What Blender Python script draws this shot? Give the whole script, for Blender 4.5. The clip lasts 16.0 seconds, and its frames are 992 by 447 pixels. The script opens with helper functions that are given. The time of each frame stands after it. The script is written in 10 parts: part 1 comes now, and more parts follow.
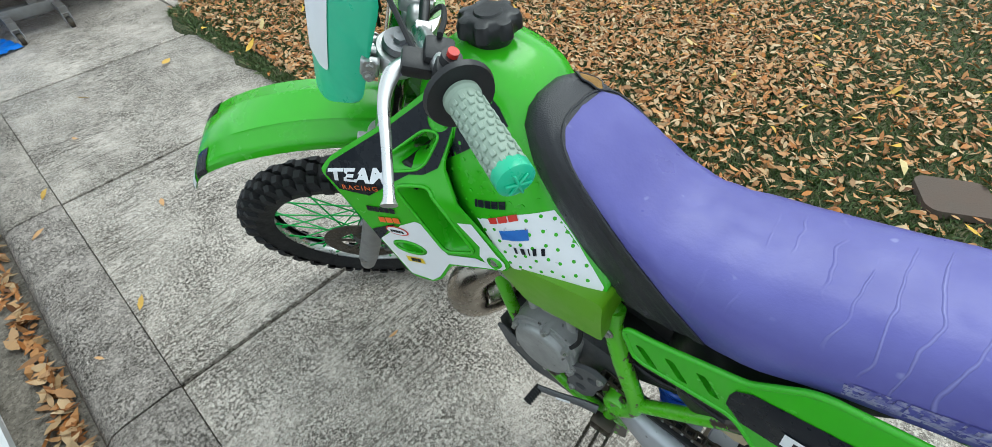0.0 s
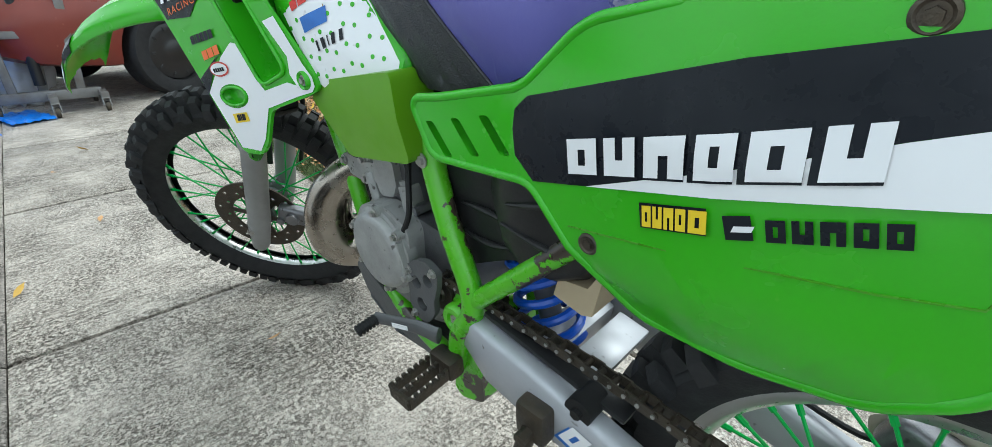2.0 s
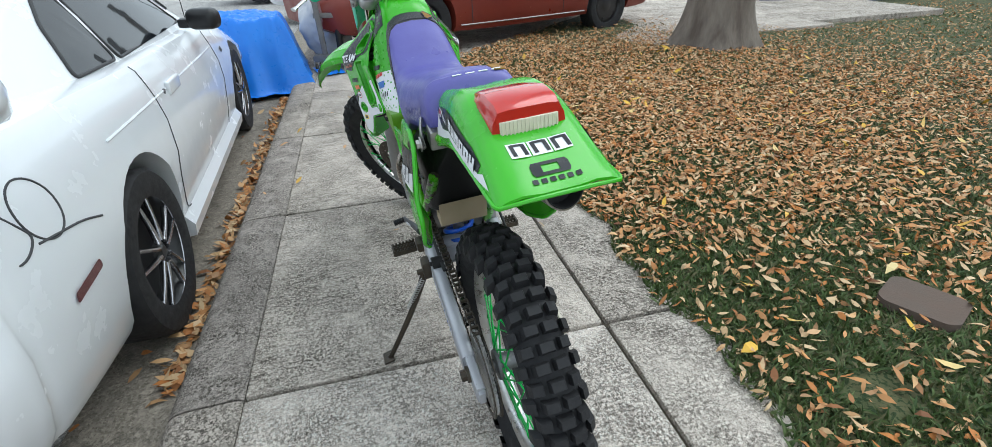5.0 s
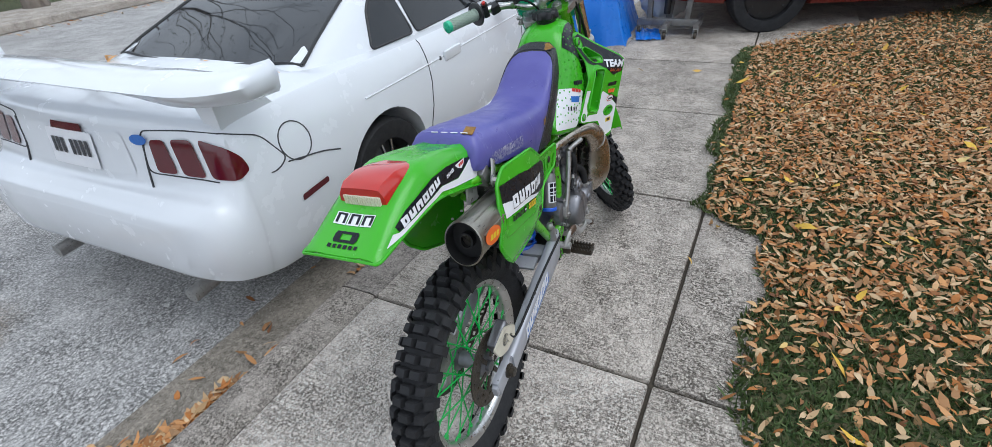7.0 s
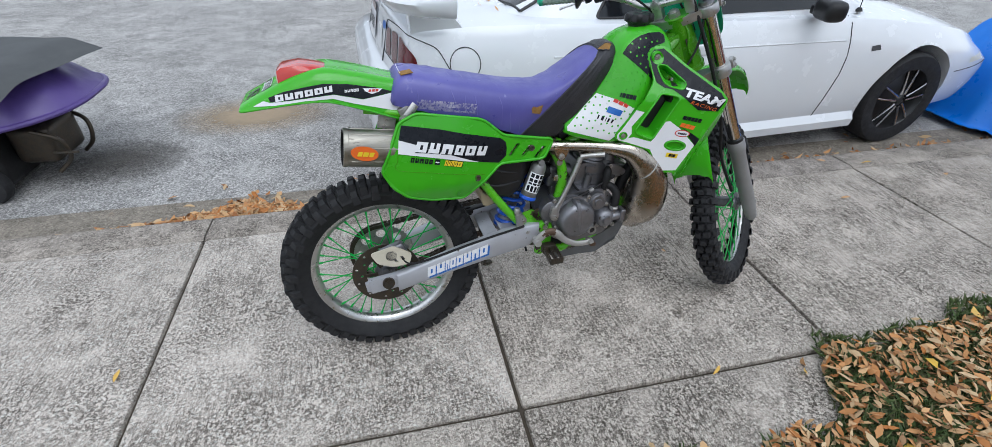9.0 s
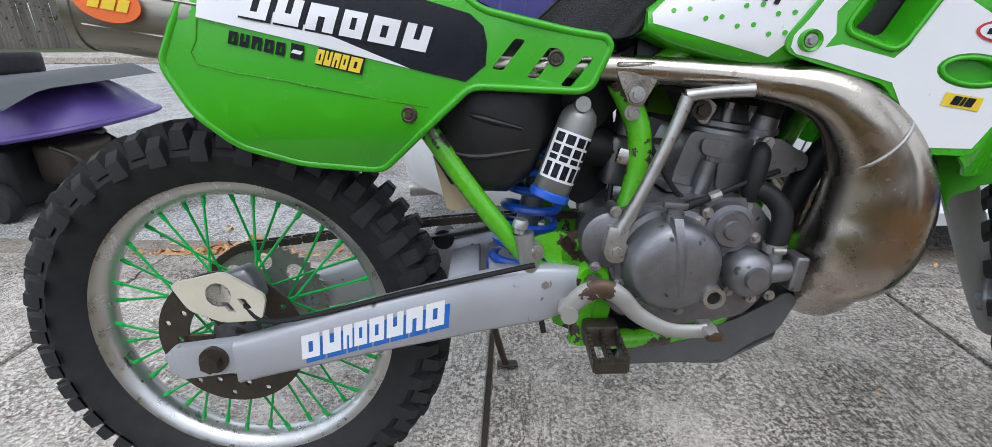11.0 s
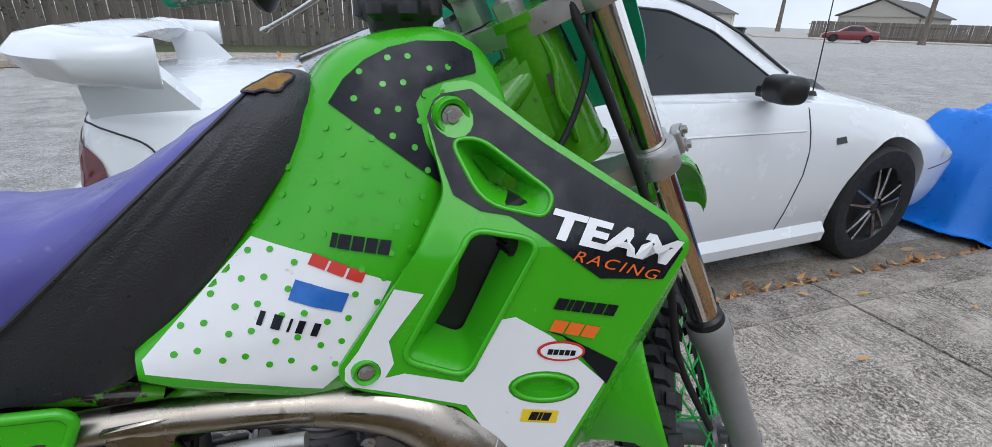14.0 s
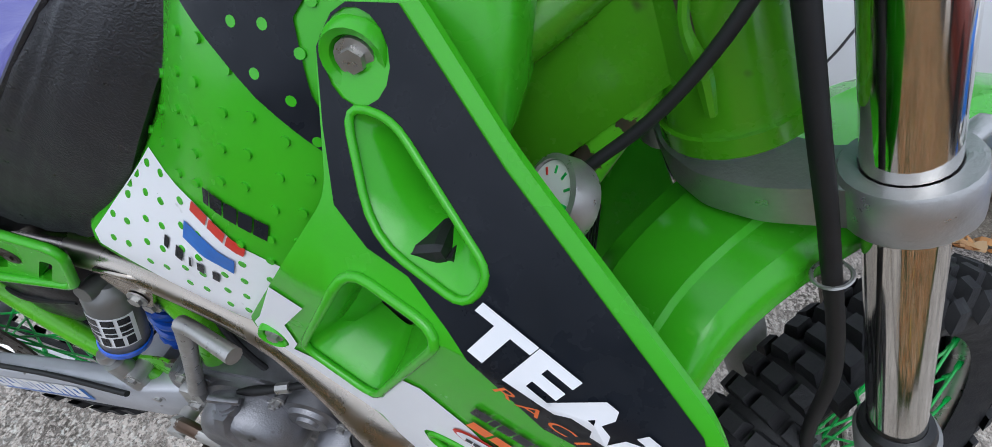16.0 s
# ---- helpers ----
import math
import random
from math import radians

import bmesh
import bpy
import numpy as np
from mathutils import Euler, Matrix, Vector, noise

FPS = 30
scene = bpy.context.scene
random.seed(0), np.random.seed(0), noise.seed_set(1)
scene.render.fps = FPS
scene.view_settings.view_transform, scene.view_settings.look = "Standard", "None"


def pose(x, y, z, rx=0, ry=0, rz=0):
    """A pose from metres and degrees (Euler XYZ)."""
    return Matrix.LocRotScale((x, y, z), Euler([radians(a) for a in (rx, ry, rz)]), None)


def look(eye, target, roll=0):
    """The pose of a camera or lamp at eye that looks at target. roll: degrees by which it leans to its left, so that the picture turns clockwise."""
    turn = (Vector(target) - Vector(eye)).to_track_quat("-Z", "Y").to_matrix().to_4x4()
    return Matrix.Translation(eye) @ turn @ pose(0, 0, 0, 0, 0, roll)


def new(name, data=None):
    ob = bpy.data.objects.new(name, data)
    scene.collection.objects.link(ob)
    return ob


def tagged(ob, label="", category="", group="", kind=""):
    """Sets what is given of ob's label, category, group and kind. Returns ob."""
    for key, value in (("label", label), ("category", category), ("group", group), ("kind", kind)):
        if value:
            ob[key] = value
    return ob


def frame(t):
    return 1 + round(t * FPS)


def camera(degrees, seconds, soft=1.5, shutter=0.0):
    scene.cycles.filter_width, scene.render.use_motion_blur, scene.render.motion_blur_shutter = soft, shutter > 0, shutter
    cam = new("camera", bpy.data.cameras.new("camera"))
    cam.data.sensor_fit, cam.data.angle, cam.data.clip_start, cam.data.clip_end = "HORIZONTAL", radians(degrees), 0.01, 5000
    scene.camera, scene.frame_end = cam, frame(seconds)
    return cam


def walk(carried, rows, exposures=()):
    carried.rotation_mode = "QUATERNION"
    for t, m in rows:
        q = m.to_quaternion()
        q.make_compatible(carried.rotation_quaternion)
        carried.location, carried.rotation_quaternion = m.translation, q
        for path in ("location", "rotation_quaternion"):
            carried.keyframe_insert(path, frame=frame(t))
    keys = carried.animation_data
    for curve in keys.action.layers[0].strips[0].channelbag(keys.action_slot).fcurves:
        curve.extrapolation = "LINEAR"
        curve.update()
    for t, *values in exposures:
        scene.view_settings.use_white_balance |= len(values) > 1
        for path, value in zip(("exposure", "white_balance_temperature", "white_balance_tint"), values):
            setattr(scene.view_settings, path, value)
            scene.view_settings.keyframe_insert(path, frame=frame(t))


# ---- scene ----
cam = camera(90.0, 16.0, 0.6)
PATH = [
    (0, (0.012, 1.036, 1.341), (1.009, 0.035, -0.074), -2.8),
    (0.5, (-0.152, 1.056, 1.284), (0.848, 0.074, -0.144), -1.7),
    (1, (-0.196, 1.06, 1.108), (0.912, -0.056, -0.129), -1.1),
    (1.5, (-0.219, 1.007, 0.871), (1.021, -0.241, -0.081), -1.0),
    (2, (-0.314, 0.943, 0.837), (1.024, -0.277, -0.012), 0.6),
    (2.5, (-0.479, 0.957, 0.894), (0.944, -0.175, 0.061), 0.7),
    (3, (-0.705, 0.931, 0.971), (0.755, -0.159, 0.147), 1.2),
    (3.5, (-0.841, 0.849, 1.002), (0.628, -0.236, 0.187), 2.0),
    (4, (-0.988, 0.813, 1.009), (0.587, -0.096, 0.177), 2.5),
    (4.2, (-1.039, 0.811, 1.013), (0.575, 0.003, 0.151), 2.0),
    (6.3, (-1.348, 0.21, 1.476), (0.31, 0.548, 0.41), -2.6),
    (6.5, (-1.291, 0.116, 1.46), (0.331, 0.61, 0.399), -1.9),
    (7, (-1.161, -0.125, 1.424), (0.274, 0.708, 0.307), -5.1),
    (7.5, (-1.026, -0.464, 1.423), (0.149, 0.645, 0.244), -6.4),
    (8, (-0.841, -0.656, 1.434), (0.11, 0.69, 0.302), -2.8),
    (8.5, (-0.57, -0.805, 1.424), (0.147, 0.67, 0.279), 0.6),
    (9, (-0.323, -0.916, 1.423), (0.063, 0.666, 0.262), 1.4),
    (9.2, (-0.261, -0.909, 1.415), (0.01, 0.696, 0.253), 0.4),
    (11.3, (0.121, -0.147, 0.71), (0.046, 1.714, -0.02), -0.3),
    (11.5, (0.168, -0.102, 0.699), (0.128, 1.756, -0.041), -0.2),
    (12, (0.216, -0.003, 0.683), (0.387, 1.879, 0.03), 1.6),
    (12.5, (0.233, 0.035, 0.778), (0.45, 1.915, 0.131), 1.1),
    (13, (0.275, 0.046, 0.935), (0.641, 1.865, 0.188), 1.5),
    (13.5, (0.335, 0.045, 1.006), (0.893, 1.816, 0.261), 1.8),
    (14, (0.385, 0.006, 1.055), (1.026, 1.737, 0.284), 1.9),
    (14.5, (0.454, -0.042, 1.183), (0.977, 1.672, 0.295), 3.1),
    (15, (0.527, -0.008, 1.221), (0.755, 1.612, 0.07), 3.5),
    (15.5, (0.581, 0.147, 1.165), (0.504, 1.616, -0.19), 0.3),
    (16, (0.627, 0.28, 1.098), (0.242, 1.466, -0.466), -2.0),
]
LIGHTING = [(0, 0.38, 6000, -2), (1, 0.45, 6000, -2), (2.5, 0.55, 6000, -2), (4.2, 0.44, 6000, -1), (6.3, 0.03, 5900, 8), (9.2, -0.03, 5900, 8), (11.3, 0.25, 5950, 9), (12.7, 0.18, 5950, 9), (13.5, -0.12, 5950, 9), (14.5, -0.1, 5950, 9), (15.3, -0.1, 5800, 10), (16, 0.04, 5800, 10)]
walk(cam, [(t, look(eye, target, roll)) for t, eye, target, roll in PATH], LIGHTING)

# ---------------------------------------------------------------- world and light
world = bpy.data.worlds.new("overcast_sky")
scene.world = world
world.use_nodes = True
wn = world.node_tree
wn.nodes.clear()
w_sky = wn.nodes.new("ShaderNodeTexSky")
w_sky.sky_type = "NISHITA"
w_sky.sun_disc = False
w_sky.sun_elevation = radians(48)
w_sky.sun_rotation = radians(200)
w_sky.air_density, w_sky.dust_density, w_sky.ozone_density = 1.0, 4.0, 1.5
# a cloud deck evens out the blue of the clear sky
w_tc = wn.nodes.new("ShaderNodeTexCoord")
w_noise = wn.nodes.new("ShaderNodeTexNoise")
w_noise.inputs["Scale"].default_value = 2.2
w_noise.inputs["Detail"].default_value = 6
w_ramp = wn.nodes.new("ShaderNodeValToRGB")
w_ramp.color_ramp.elements[0].position, w_ramp.color_ramp.elements[0].color = 0.35, (6.4, 6.9, 7.6, 1)
w_ramp.color_ramp.elements[1].position, w_ramp.color_ramp.elements[1].color = 0.65, (10.4, 10.6, 10.8, 1)
w_mix = wn.nodes.new("ShaderNodeMix")
w_mix.data_type = "RGBA"
w_mix.inputs[0].default_value = 0.85
w_bg = wn.nodes.new("ShaderNodeBackground")
w_bg.inputs["Strength"].default_value = 0.128
w_out = wn.nodes.new("ShaderNodeOutputWorld")
wn.links.new(w_tc.outputs["Generated"], w_noise.inputs["Vector"])
wn.links.new(w_noise.outputs["Fac"], w_ramp.inputs["Fac"])
wn.links.new(w_sky.outputs["Color"], w_mix.inputs[6])
wn.links.new(w_ramp.outputs["Color"], w_mix.inputs[7])
wn.links.new(w_mix.outputs[2], w_bg.inputs["Color"])
wn.links.new(w_bg.outputs["Background"], w_out.inputs["Surface"])

sun_data = bpy.data.lights.new("sun", "SUN")
sun_data.energy, sun_data.angle, sun_data.color = 1.2, radians(40), (1.0, 0.98, 0.95)
sun = new("sun", sun_data)
sun.matrix_world = look((0, 0, 30), (-6, 17, 0))


# ---------------------------------------------------------------- materials
def material(name, color, rough=0.5, metal=0.0, spec=0.5, coat=0.0, vary=None, scale=8.0, amount=0.5, speck=None,
             speck_scale=180.0, speck_at=0.6, bump=0.0, bump_scale=120.0, rough_vary=0.0, stretch=(1, 1, 1), speck_soft=0.08, speck_detail=2.0, per_object=0.0,
             per_island=None, trans=0.0, emit=0.0, ior=1.5):
    """One procedural surface: base colour, a broad second tone, fine specks, relief and uneven gloss."""
    m = bpy.data.materials.new(name)
    m.use_nodes = True
    nt = m.node_tree
    b = nt.nodes["Principled BSDF"]
    b.inputs["Base Color"].default_value = (*color, 1)
    b.inputs["Roughness"].default_value = rough
    b.inputs["Metallic"].default_value = metal
    b.inputs["Specular IOR Level"].default_value = spec
    b.inputs["Coat Weight"].default_value = coat
    b.inputs["Coat Roughness"].default_value = 0.06
    b.inputs["Transmission Weight"].default_value = trans
    b.inputs["IOR"].default_value = ior
    if emit:
        b.inputs["Emission Color"].default_value = (*color, 1)
        b.inputs["Emission Strength"].default_value = emit
    tc = nt.nodes.new("ShaderNodeTexCoord")
    mp = nt.nodes.new("ShaderNodeMapping")
    mp.inputs["Scale"].default_value = stretch
    nt.links.new(tc.outputs["Object"], mp.inputs["Vector"])

    def noise_node(sc, detail=4.0, rgh=0.6):
        n = nt.nodes.new("ShaderNodeTexNoise")
        n.inputs["Scale"].default_value, n.inputs["Detail"].default_value, n.inputs["Roughness"].default_value = sc, detail, rgh
        nt.links.new(mp.outputs["Vector"], n.inputs["Vector"])
        return n

    def ramp(src, a, z):
        r = nt.nodes.new("ShaderNodeMapRange")
        r.inputs["From Min"].default_value, r.inputs["From Max"].default_value = a, z
        nt.links.new(src, r.inputs["Value"])
        return r.outputs["Result"]

    def mix(fac, a, z):
        x = nt.nodes.new("ShaderNodeMix")
        x.data_type = "RGBA"
        for sock, val in ((x.inputs[0], fac), (x.inputs[6], a), (x.inputs[7], z)):
            if isinstance(val, bpy.types.NodeSocket):
                nt.links.new(val, sock)
            else:
                sock.default_value = val
        return x.outputs[2]

    out = (*color, 1)
    if per_island:
        geo = nt.nodes.new("ShaderNodeNewGeometry")
        cr = nt.nodes.new("ShaderNodeValToRGB")
        cr.color_ramp.interpolation = "LINEAR"
        while len(cr.color_ramp.elements) < len(per_island):
            cr.color_ramp.elements.new(0.5)
        for k, c in enumerate(per_island):
            cr.color_ramp.elements[k].position = k / (len(per_island) - 1)
            cr.color_ramp.elements[k].color = (*c, 1)
        nt.links.new(geo.outputs["Random Per Island"], cr.inputs["Fac"])
        out = cr.outputs["Color"]
    if vary:
        n = noise_node(scale)
        f = ramp(n.outputs["Fac"], 0.5 - 0.25 / max(amount, 0.01) * 0.5, 0.5 + 0.25 / max(amount, 0.01) * 0.5)
        mul = nt.nodes.new("ShaderNodeMath")
        mul.operation = "MULTIPLY"
        mul.inputs[1].default_value = min(1.0, amount * 1.6)
        nt.links.new(f, mul.inputs[0])
        out = mix(mul.outputs[0], out, (*vary, 1))
    if speck:
        n = noise_node(speck_scale, speck_detail)
        out = mix(ramp(n.outputs["Fac"], speck_at, speck_at + speck_soft), out, (*speck, 1))
    if per_object:
        oi = nt.nodes.new("ShaderNodeObjectInfo")
        hv = nt.nodes.new("ShaderNodeHueSaturation")
        r = nt.nodes.new("ShaderNodeMapRange")
        r.inputs["To Min"].default_value, r.inputs["To Max"].default_value = 1 - per_object, 1 + per_object
        nt.links.new(oi.outputs["Random"], r.inputs["Value"])
        nt.links.new(r.outputs["Result"], hv.inputs["Value"])
        if isinstance(out, bpy.types.NodeSocket):
            nt.links.new(out, hv.inputs["Color"])
        else:
            hv.inputs["Color"].default_value = out
        out = hv.outputs["Color"]
    if isinstance(out, bpy.types.NodeSocket):
        nt.links.new(out, b.inputs["Base Color"])
    if rough_vary:
        n = noise_node(scale * 3)
        r = nt.nodes.new("ShaderNodeMapRange")
        r.inputs["From Min"].default_value, r.inputs["From Max"].default_value = 0.3, 0.7
        r.inputs["To Min"].default_value, r.inputs["To Max"].default_value = max(0.02, rough - rough_vary), min(1, rough + rough_vary)
        nt.links.new(n.outputs["Fac"], r.inputs["Value"])
        nt.links.new(r.outputs["Result"], b.inputs["Roughness"])
    if bump:
        n = noise_node(bump_scale, 3.0)
        bp = nt.nodes.new("ShaderNodeBump")
        bp.inputs["Strength"].default_value, bp.inputs["Distance"].default_value = bump, 0.004
        nt.links.new(n.outputs["Fac"], bp.inputs["Height"])
        nt.links.new(bp.outputs["Normal"], b.inputs["Normal"])
    return m


def mineral(name, light, mid, pit, patch=1.4, streak=0.0, pit_scale=95.0, pit_amount=0.8, chips=0.0, bump=0.9, per_object=0.05):
    """A weathered mineral surface: broad stains, brushed streaks, fine pits and, for asphalt, stone chips."""
    m = bpy.data.materials.new(name)
    m.use_nodes = True
    nt = m.node_tree
    b = nt.nodes["Principled BSDF"]
    b.inputs["Roughness"].default_value = 0.92
    b.inputs["Specular IOR Level"].default_value = 0.25
    tc = nt.nodes.new("ShaderNodeTexCoord")

    def noise_fac(sc, detail, rgh, a, z, stretch=None):
        n = nt.nodes.new("ShaderNodeTexNoise")
        n.inputs["Scale"].default_value, n.inputs["Detail"].default_value, n.inputs["Roughness"].default_value = sc, detail, rgh
        src = tc.outputs["Object"]
        if stretch:
            mp = nt.nodes.new("ShaderNodeMapping")
            mp.inputs["Scale"].default_value = stretch
            nt.links.new(src, mp.inputs["Vector"])
            src = mp.outputs["Vector"]
        nt.links.new(src, n.inputs["Vector"])
        r = nt.nodes.new("ShaderNodeMapRange")
        r.inputs["From Min"].default_value, r.inputs["From Max"].default_value = a, z
        nt.links.new(n.outputs["Fac"], r.inputs["Value"])
        return r.outputs["Result"]

    def times(x, y):
        k = nt.nodes.new("ShaderNodeMath")
        k.operation = "MULTIPLY"
        for sock, val in zip(k.inputs, (x, y)):
            if isinstance(val, bpy.types.NodeSocket):
                nt.links.new(val, sock)
            else:
                sock.default_value = val
        return k.outputs[0]

    def blend(fac, x, y):
        k = nt.nodes.new("ShaderNodeMix")
        k.data_type = "RGBA"
        for sock, val in ((k.inputs[0], fac), (k.inputs[6], x), (k.inputs[7], y)):
            if isinstance(val, bpy.types.NodeSocket):
                nt.links.new(val, sock)
            else:
                sock.default_value = val if isinstance(val, float) else (*val, 1)
        return k.outputs[2]

    broad = noise_fac(patch, 9, 0.72, 0.40, 0.60)
    medium = noise_fac(patch * 6, 8, 0.72, 0.42, 0.58)
    out = blend(times(broad, 0.5), light, mid)
    out = blend(times(medium, 0.6), out, mid)
    if chips:
        vo = nt.nodes.new("ShaderNodeTexVoronoi")
        vo.inputs["Scale"].default_value = chips
        nt.links.new(tc.outputs["Object"], vo.inputs["Vector"])
        sp = nt.nodes.new("ShaderNodeSeparateColor")
        nt.links.new(vo.outputs["Color"], sp.inputs[0])
        pale = nt.nodes.new("ShaderNodeMapRange")
        pale.inputs["From Min"].default_value, pale.inputs["From Max"].default_value = 0.55, 1.0
        nt.links.new(sp.outputs[0], pale.inputs["Value"])
        out = blend(times(pale.outputs["Result"], 0.7), out, tuple(min(1.0, c * 1.55) for c in light))
        gap = nt.nodes.new("ShaderNodeMapRange")
        gap.inputs["From Min"].default_value, gap.inputs["From Max"].default_value = 0.35, 0.75
        nt.links.new(vo.outputs["Distance"], gap.inputs["Value"])
        out = blend(times(gap.outputs["Result"], 0.55), out, pit)
    if streak:
        out = blend(times(times(noise_fac(1.0, 5, 0.7, 0.48, 0.60, (120, 15, 15)), noise_fac(patch * 2.2, 4, 0.6, 0.36, 0.60)), streak), out, pit)
    # pits gather where the skin has worn off; smooth pale islands are left between them
    pits = noise_fac(pit_scale * 1.25, 4, 0.70, 0.515, 0.56)
    coarse = noise_fac(pit_scale * 0.75, 5, 0.74, 0.505, 0.555)
    worn = noise_fac(patch * 2.6, 11, 0.80, 0.38, 0.62)
    island = noise_fac(patch * 3.1 + 0.37, 9, 0.74, 0.55, 0.62)
    out = blend(times(noise_fac(pit_scale * 0.9, 4, 0.70, 0.52, 0.60), 0.6), out, tuple(min(0.78, c * 1.35) for c in light))
    out = blend(times(times(coarse, worn), pit_amount * 0.95), out, pit)
    out = blend(times(times(pits, noise_fac(patch * 4.0, 9, 0.78, 0.42, 0.60)), pit_amount * 0.9), out, pit)
    out = blend(times(noise_fac(pit_scale * 1.7, 2, 0.6, 0.60, 0.66), 0.7), out, pit)
    out = blend(times(island, 0.32), out, tuple(min(0.75, c * 1.12) for c in light))
    pits = times(coarse, worn)
    oi = nt.nodes.new("ShaderNodeObjectInfo")
    hv = nt.nodes.new("ShaderNodeHueSaturation")
    r = nt.nodes.new("ShaderNodeMapRange")
    r.inputs["To Min"].default_value, r.inputs["To Max"].default_value = 1 - per_object, 1 + per_object
    nt.links.new(oi.outputs["Random"], r.inputs["Value"])
    nt.links.new(r.outputs["Result"], hv.inputs["Value"])
    nt.links.new(out, hv.inputs["Color"])
    nt.links.new(hv.outputs["Color"], b.inputs["Base Color"])
    bp = nt.nodes.new("ShaderNodeBump")
    bp.inputs["Strength"].default_value, bp.inputs["Distance"].default_value = bump, -0.004
    nt.links.new(pits, bp.inputs["Height"])
    nt.links.new(bp.outputs["Normal"], b.inputs["Normal"])
    return m


GREEN = material("lime_green_plastic", (0.050, 0.375, 0.007), 0.22, vary=(0.066, 0.42, 0.013), scale=5, amount=0.4, speck=(0.10, 0.44, 0.03), speck_scale=55, speck_at=0.74, rough_vary=0.1, bump=0.03, bump_scale=400)
GREEN_SEE = material("aged_green_tank_plastic", (0.13, 0.33, 0.008), 0.4, vary=(0.10, 0.28, 0.006), scale=6, amount=0.4, rough_vary=0.1)
FRAME_GREEN = material("chipped_green_frame_paint", (0.105, 0.46, 0.010), 0.3, coat=0.3, vary=(0.09, 0.36, 0.01), scale=12, amount=0.4, speck=(0.045, 0.034, 0.026), speck_scale=17, speck_at=0.552, speck_soft=0.006, speck_detail=9.0, rough_vary=0.1)
# unchipped frame green, darkened for the shade round the steering head
FRAME_CLEAN_SHADED = material("shaded_green_frame_paint", (0.070, 0.30, 0.006), 0.26, coat=0.3, vary=(0.055, 0.23, 0.005), scale=9, amount=0.5, speck=(0.03, 0.06, 0.01), speck_scale=40, speck_at=0.70, rough_vary=0.1)
SPOKE_GREEN = material("green_spoke", (0.015, 0.42, 0.06), 0.35, vary=(0.01, 0.3, 0.05), scale=30, amount=0.4)
TEAL = material("teal_plastic", (0.03, 0.42, 0.22), 0.35, vary=(0.06, 0.5, 0.3), scale=9, amount=0.4, rough_vary=0.1)
BLACK_DECAL = material("black_decal", (0.006, 0.008, 0.012), 0.30, spec=0.22, vary=(0.014, 0.016, 0.022), scale=14, amount=0.5, rough_vary=0.14, bump=0.16, bump_scale=28)
WHITE_DECAL = material("white_decal", (0.80, 0.80, 0.82), 0.32, vary=(0.70, 0.71, 0.74), scale=9, amount=0.4, speck=(0.5, 0.5, 0.5), speck_scale=60, speck_at=0.72)
PURPLE = material("purple_vinyl", (0.072, 0.066, 0.275), 0.40, spec=0.5, vary=(0.115, 0.110, 0.365), scale=6, amount=0.6, speck=(0.19, 0.19, 0.42), speck_scale=38, speck_at=0.69, rough_vary=0.14, bump=0.10, bump_scale=160)
def add_creases(m):
    """Pale wavy pull creases across the vinyl."""
    nt = m.node_tree
    b = nt.nodes["Principled BSDF"]
    tc = nt.nodes.new("ShaderNodeTexCoord")
    wv = nt.nodes.new("ShaderNodeTexWave")
    wv.bands_direction = "X"
    for key, val in (("Scale", 9.5), ("Distortion", 4.5), ("Detail", 2.0), ("Detail Scale", 1.2)):
        wv.inputs[key].default_value = val
    nt.links.new(tc.outputs["Object"], wv.inputs["Vector"])
    ns = nt.nodes.new("ShaderNodeTexNoise")
    ns.inputs["Scale"].default_value, ns.inputs["Detail"].default_value = 9.0, 3.0
    nt.links.new(tc.outputs["Object"], ns.inputs["Vector"])
    thin = nt.nodes.new("ShaderNodeMapRange")
    thin.inputs["From Min"].default_value, thin.inputs["From Max"].default_value = 0.972, 1.0
    nt.links.new(wv.outputs["Fac"], thin.inputs["Value"])
    some = nt.nodes.new("ShaderNodeMapRange")
    some.inputs["From Min"].default_value, some.inputs["From Max"].default_value = 0.50, 0.62
    nt.links.new(ns.outputs["Fac"], some.inputs["Value"])
    k = nt.nodes.new("ShaderNodeMath")
    k.operation = "MULTIPLY"
    nt.links.new(thin.outputs["Result"], k.inputs[0])
    nt.links.new(some.outputs["Result"], k.inputs[1])
    xyz = nt.nodes.new("ShaderNodeSeparateXYZ")
    nt.links.new(tc.outputs["Object"], xyz.inputs[0])
    rear = nt.nodes.new("ShaderNodeMapRange")
    rear.inputs["From Min"].default_value, rear.inputs["From Max"].default_value = 0.50, 0.40
    nt.links.new(xyz.outputs["X"], rear.inputs["Value"])
    k2 = nt.nodes.new("ShaderNodeMath")
    k2.operation = "MULTIPLY"
    nt.links.new(k.outputs[0], k2.inputs[0])
    nt.links.new(rear.outputs["Result"], k2.inputs[1])
    k = k2
    mx = nt.nodes.new("ShaderNodeMix")
    mx.data_type = "RGBA"
    mx.inputs[7].default_value = (0.17, 0.165, 0.41, 1)
    old = b.inputs["Base Color"].links[0].from_socket
    nt.links.new(k.outputs[0], mx.inputs[0])
    nt.links.new(old, mx.inputs[6])
    nt.links.new(mx.outputs[2], b.inputs["Base Color"])
    bp = nt.nodes.new("ShaderNodeBump")
    bp.inputs["Strength"].default_value, bp.inputs["Distance"].default_value = 0.5, 0.003
    nt.links.new(k.outputs[0], bp.inputs["Height"])
    nt.links.new(b.inputs["Normal"].links[0].from_socket, bp.inputs["Normal"])
    nt.links.new(bp.outputs["Normal"], b.inputs["Normal"])


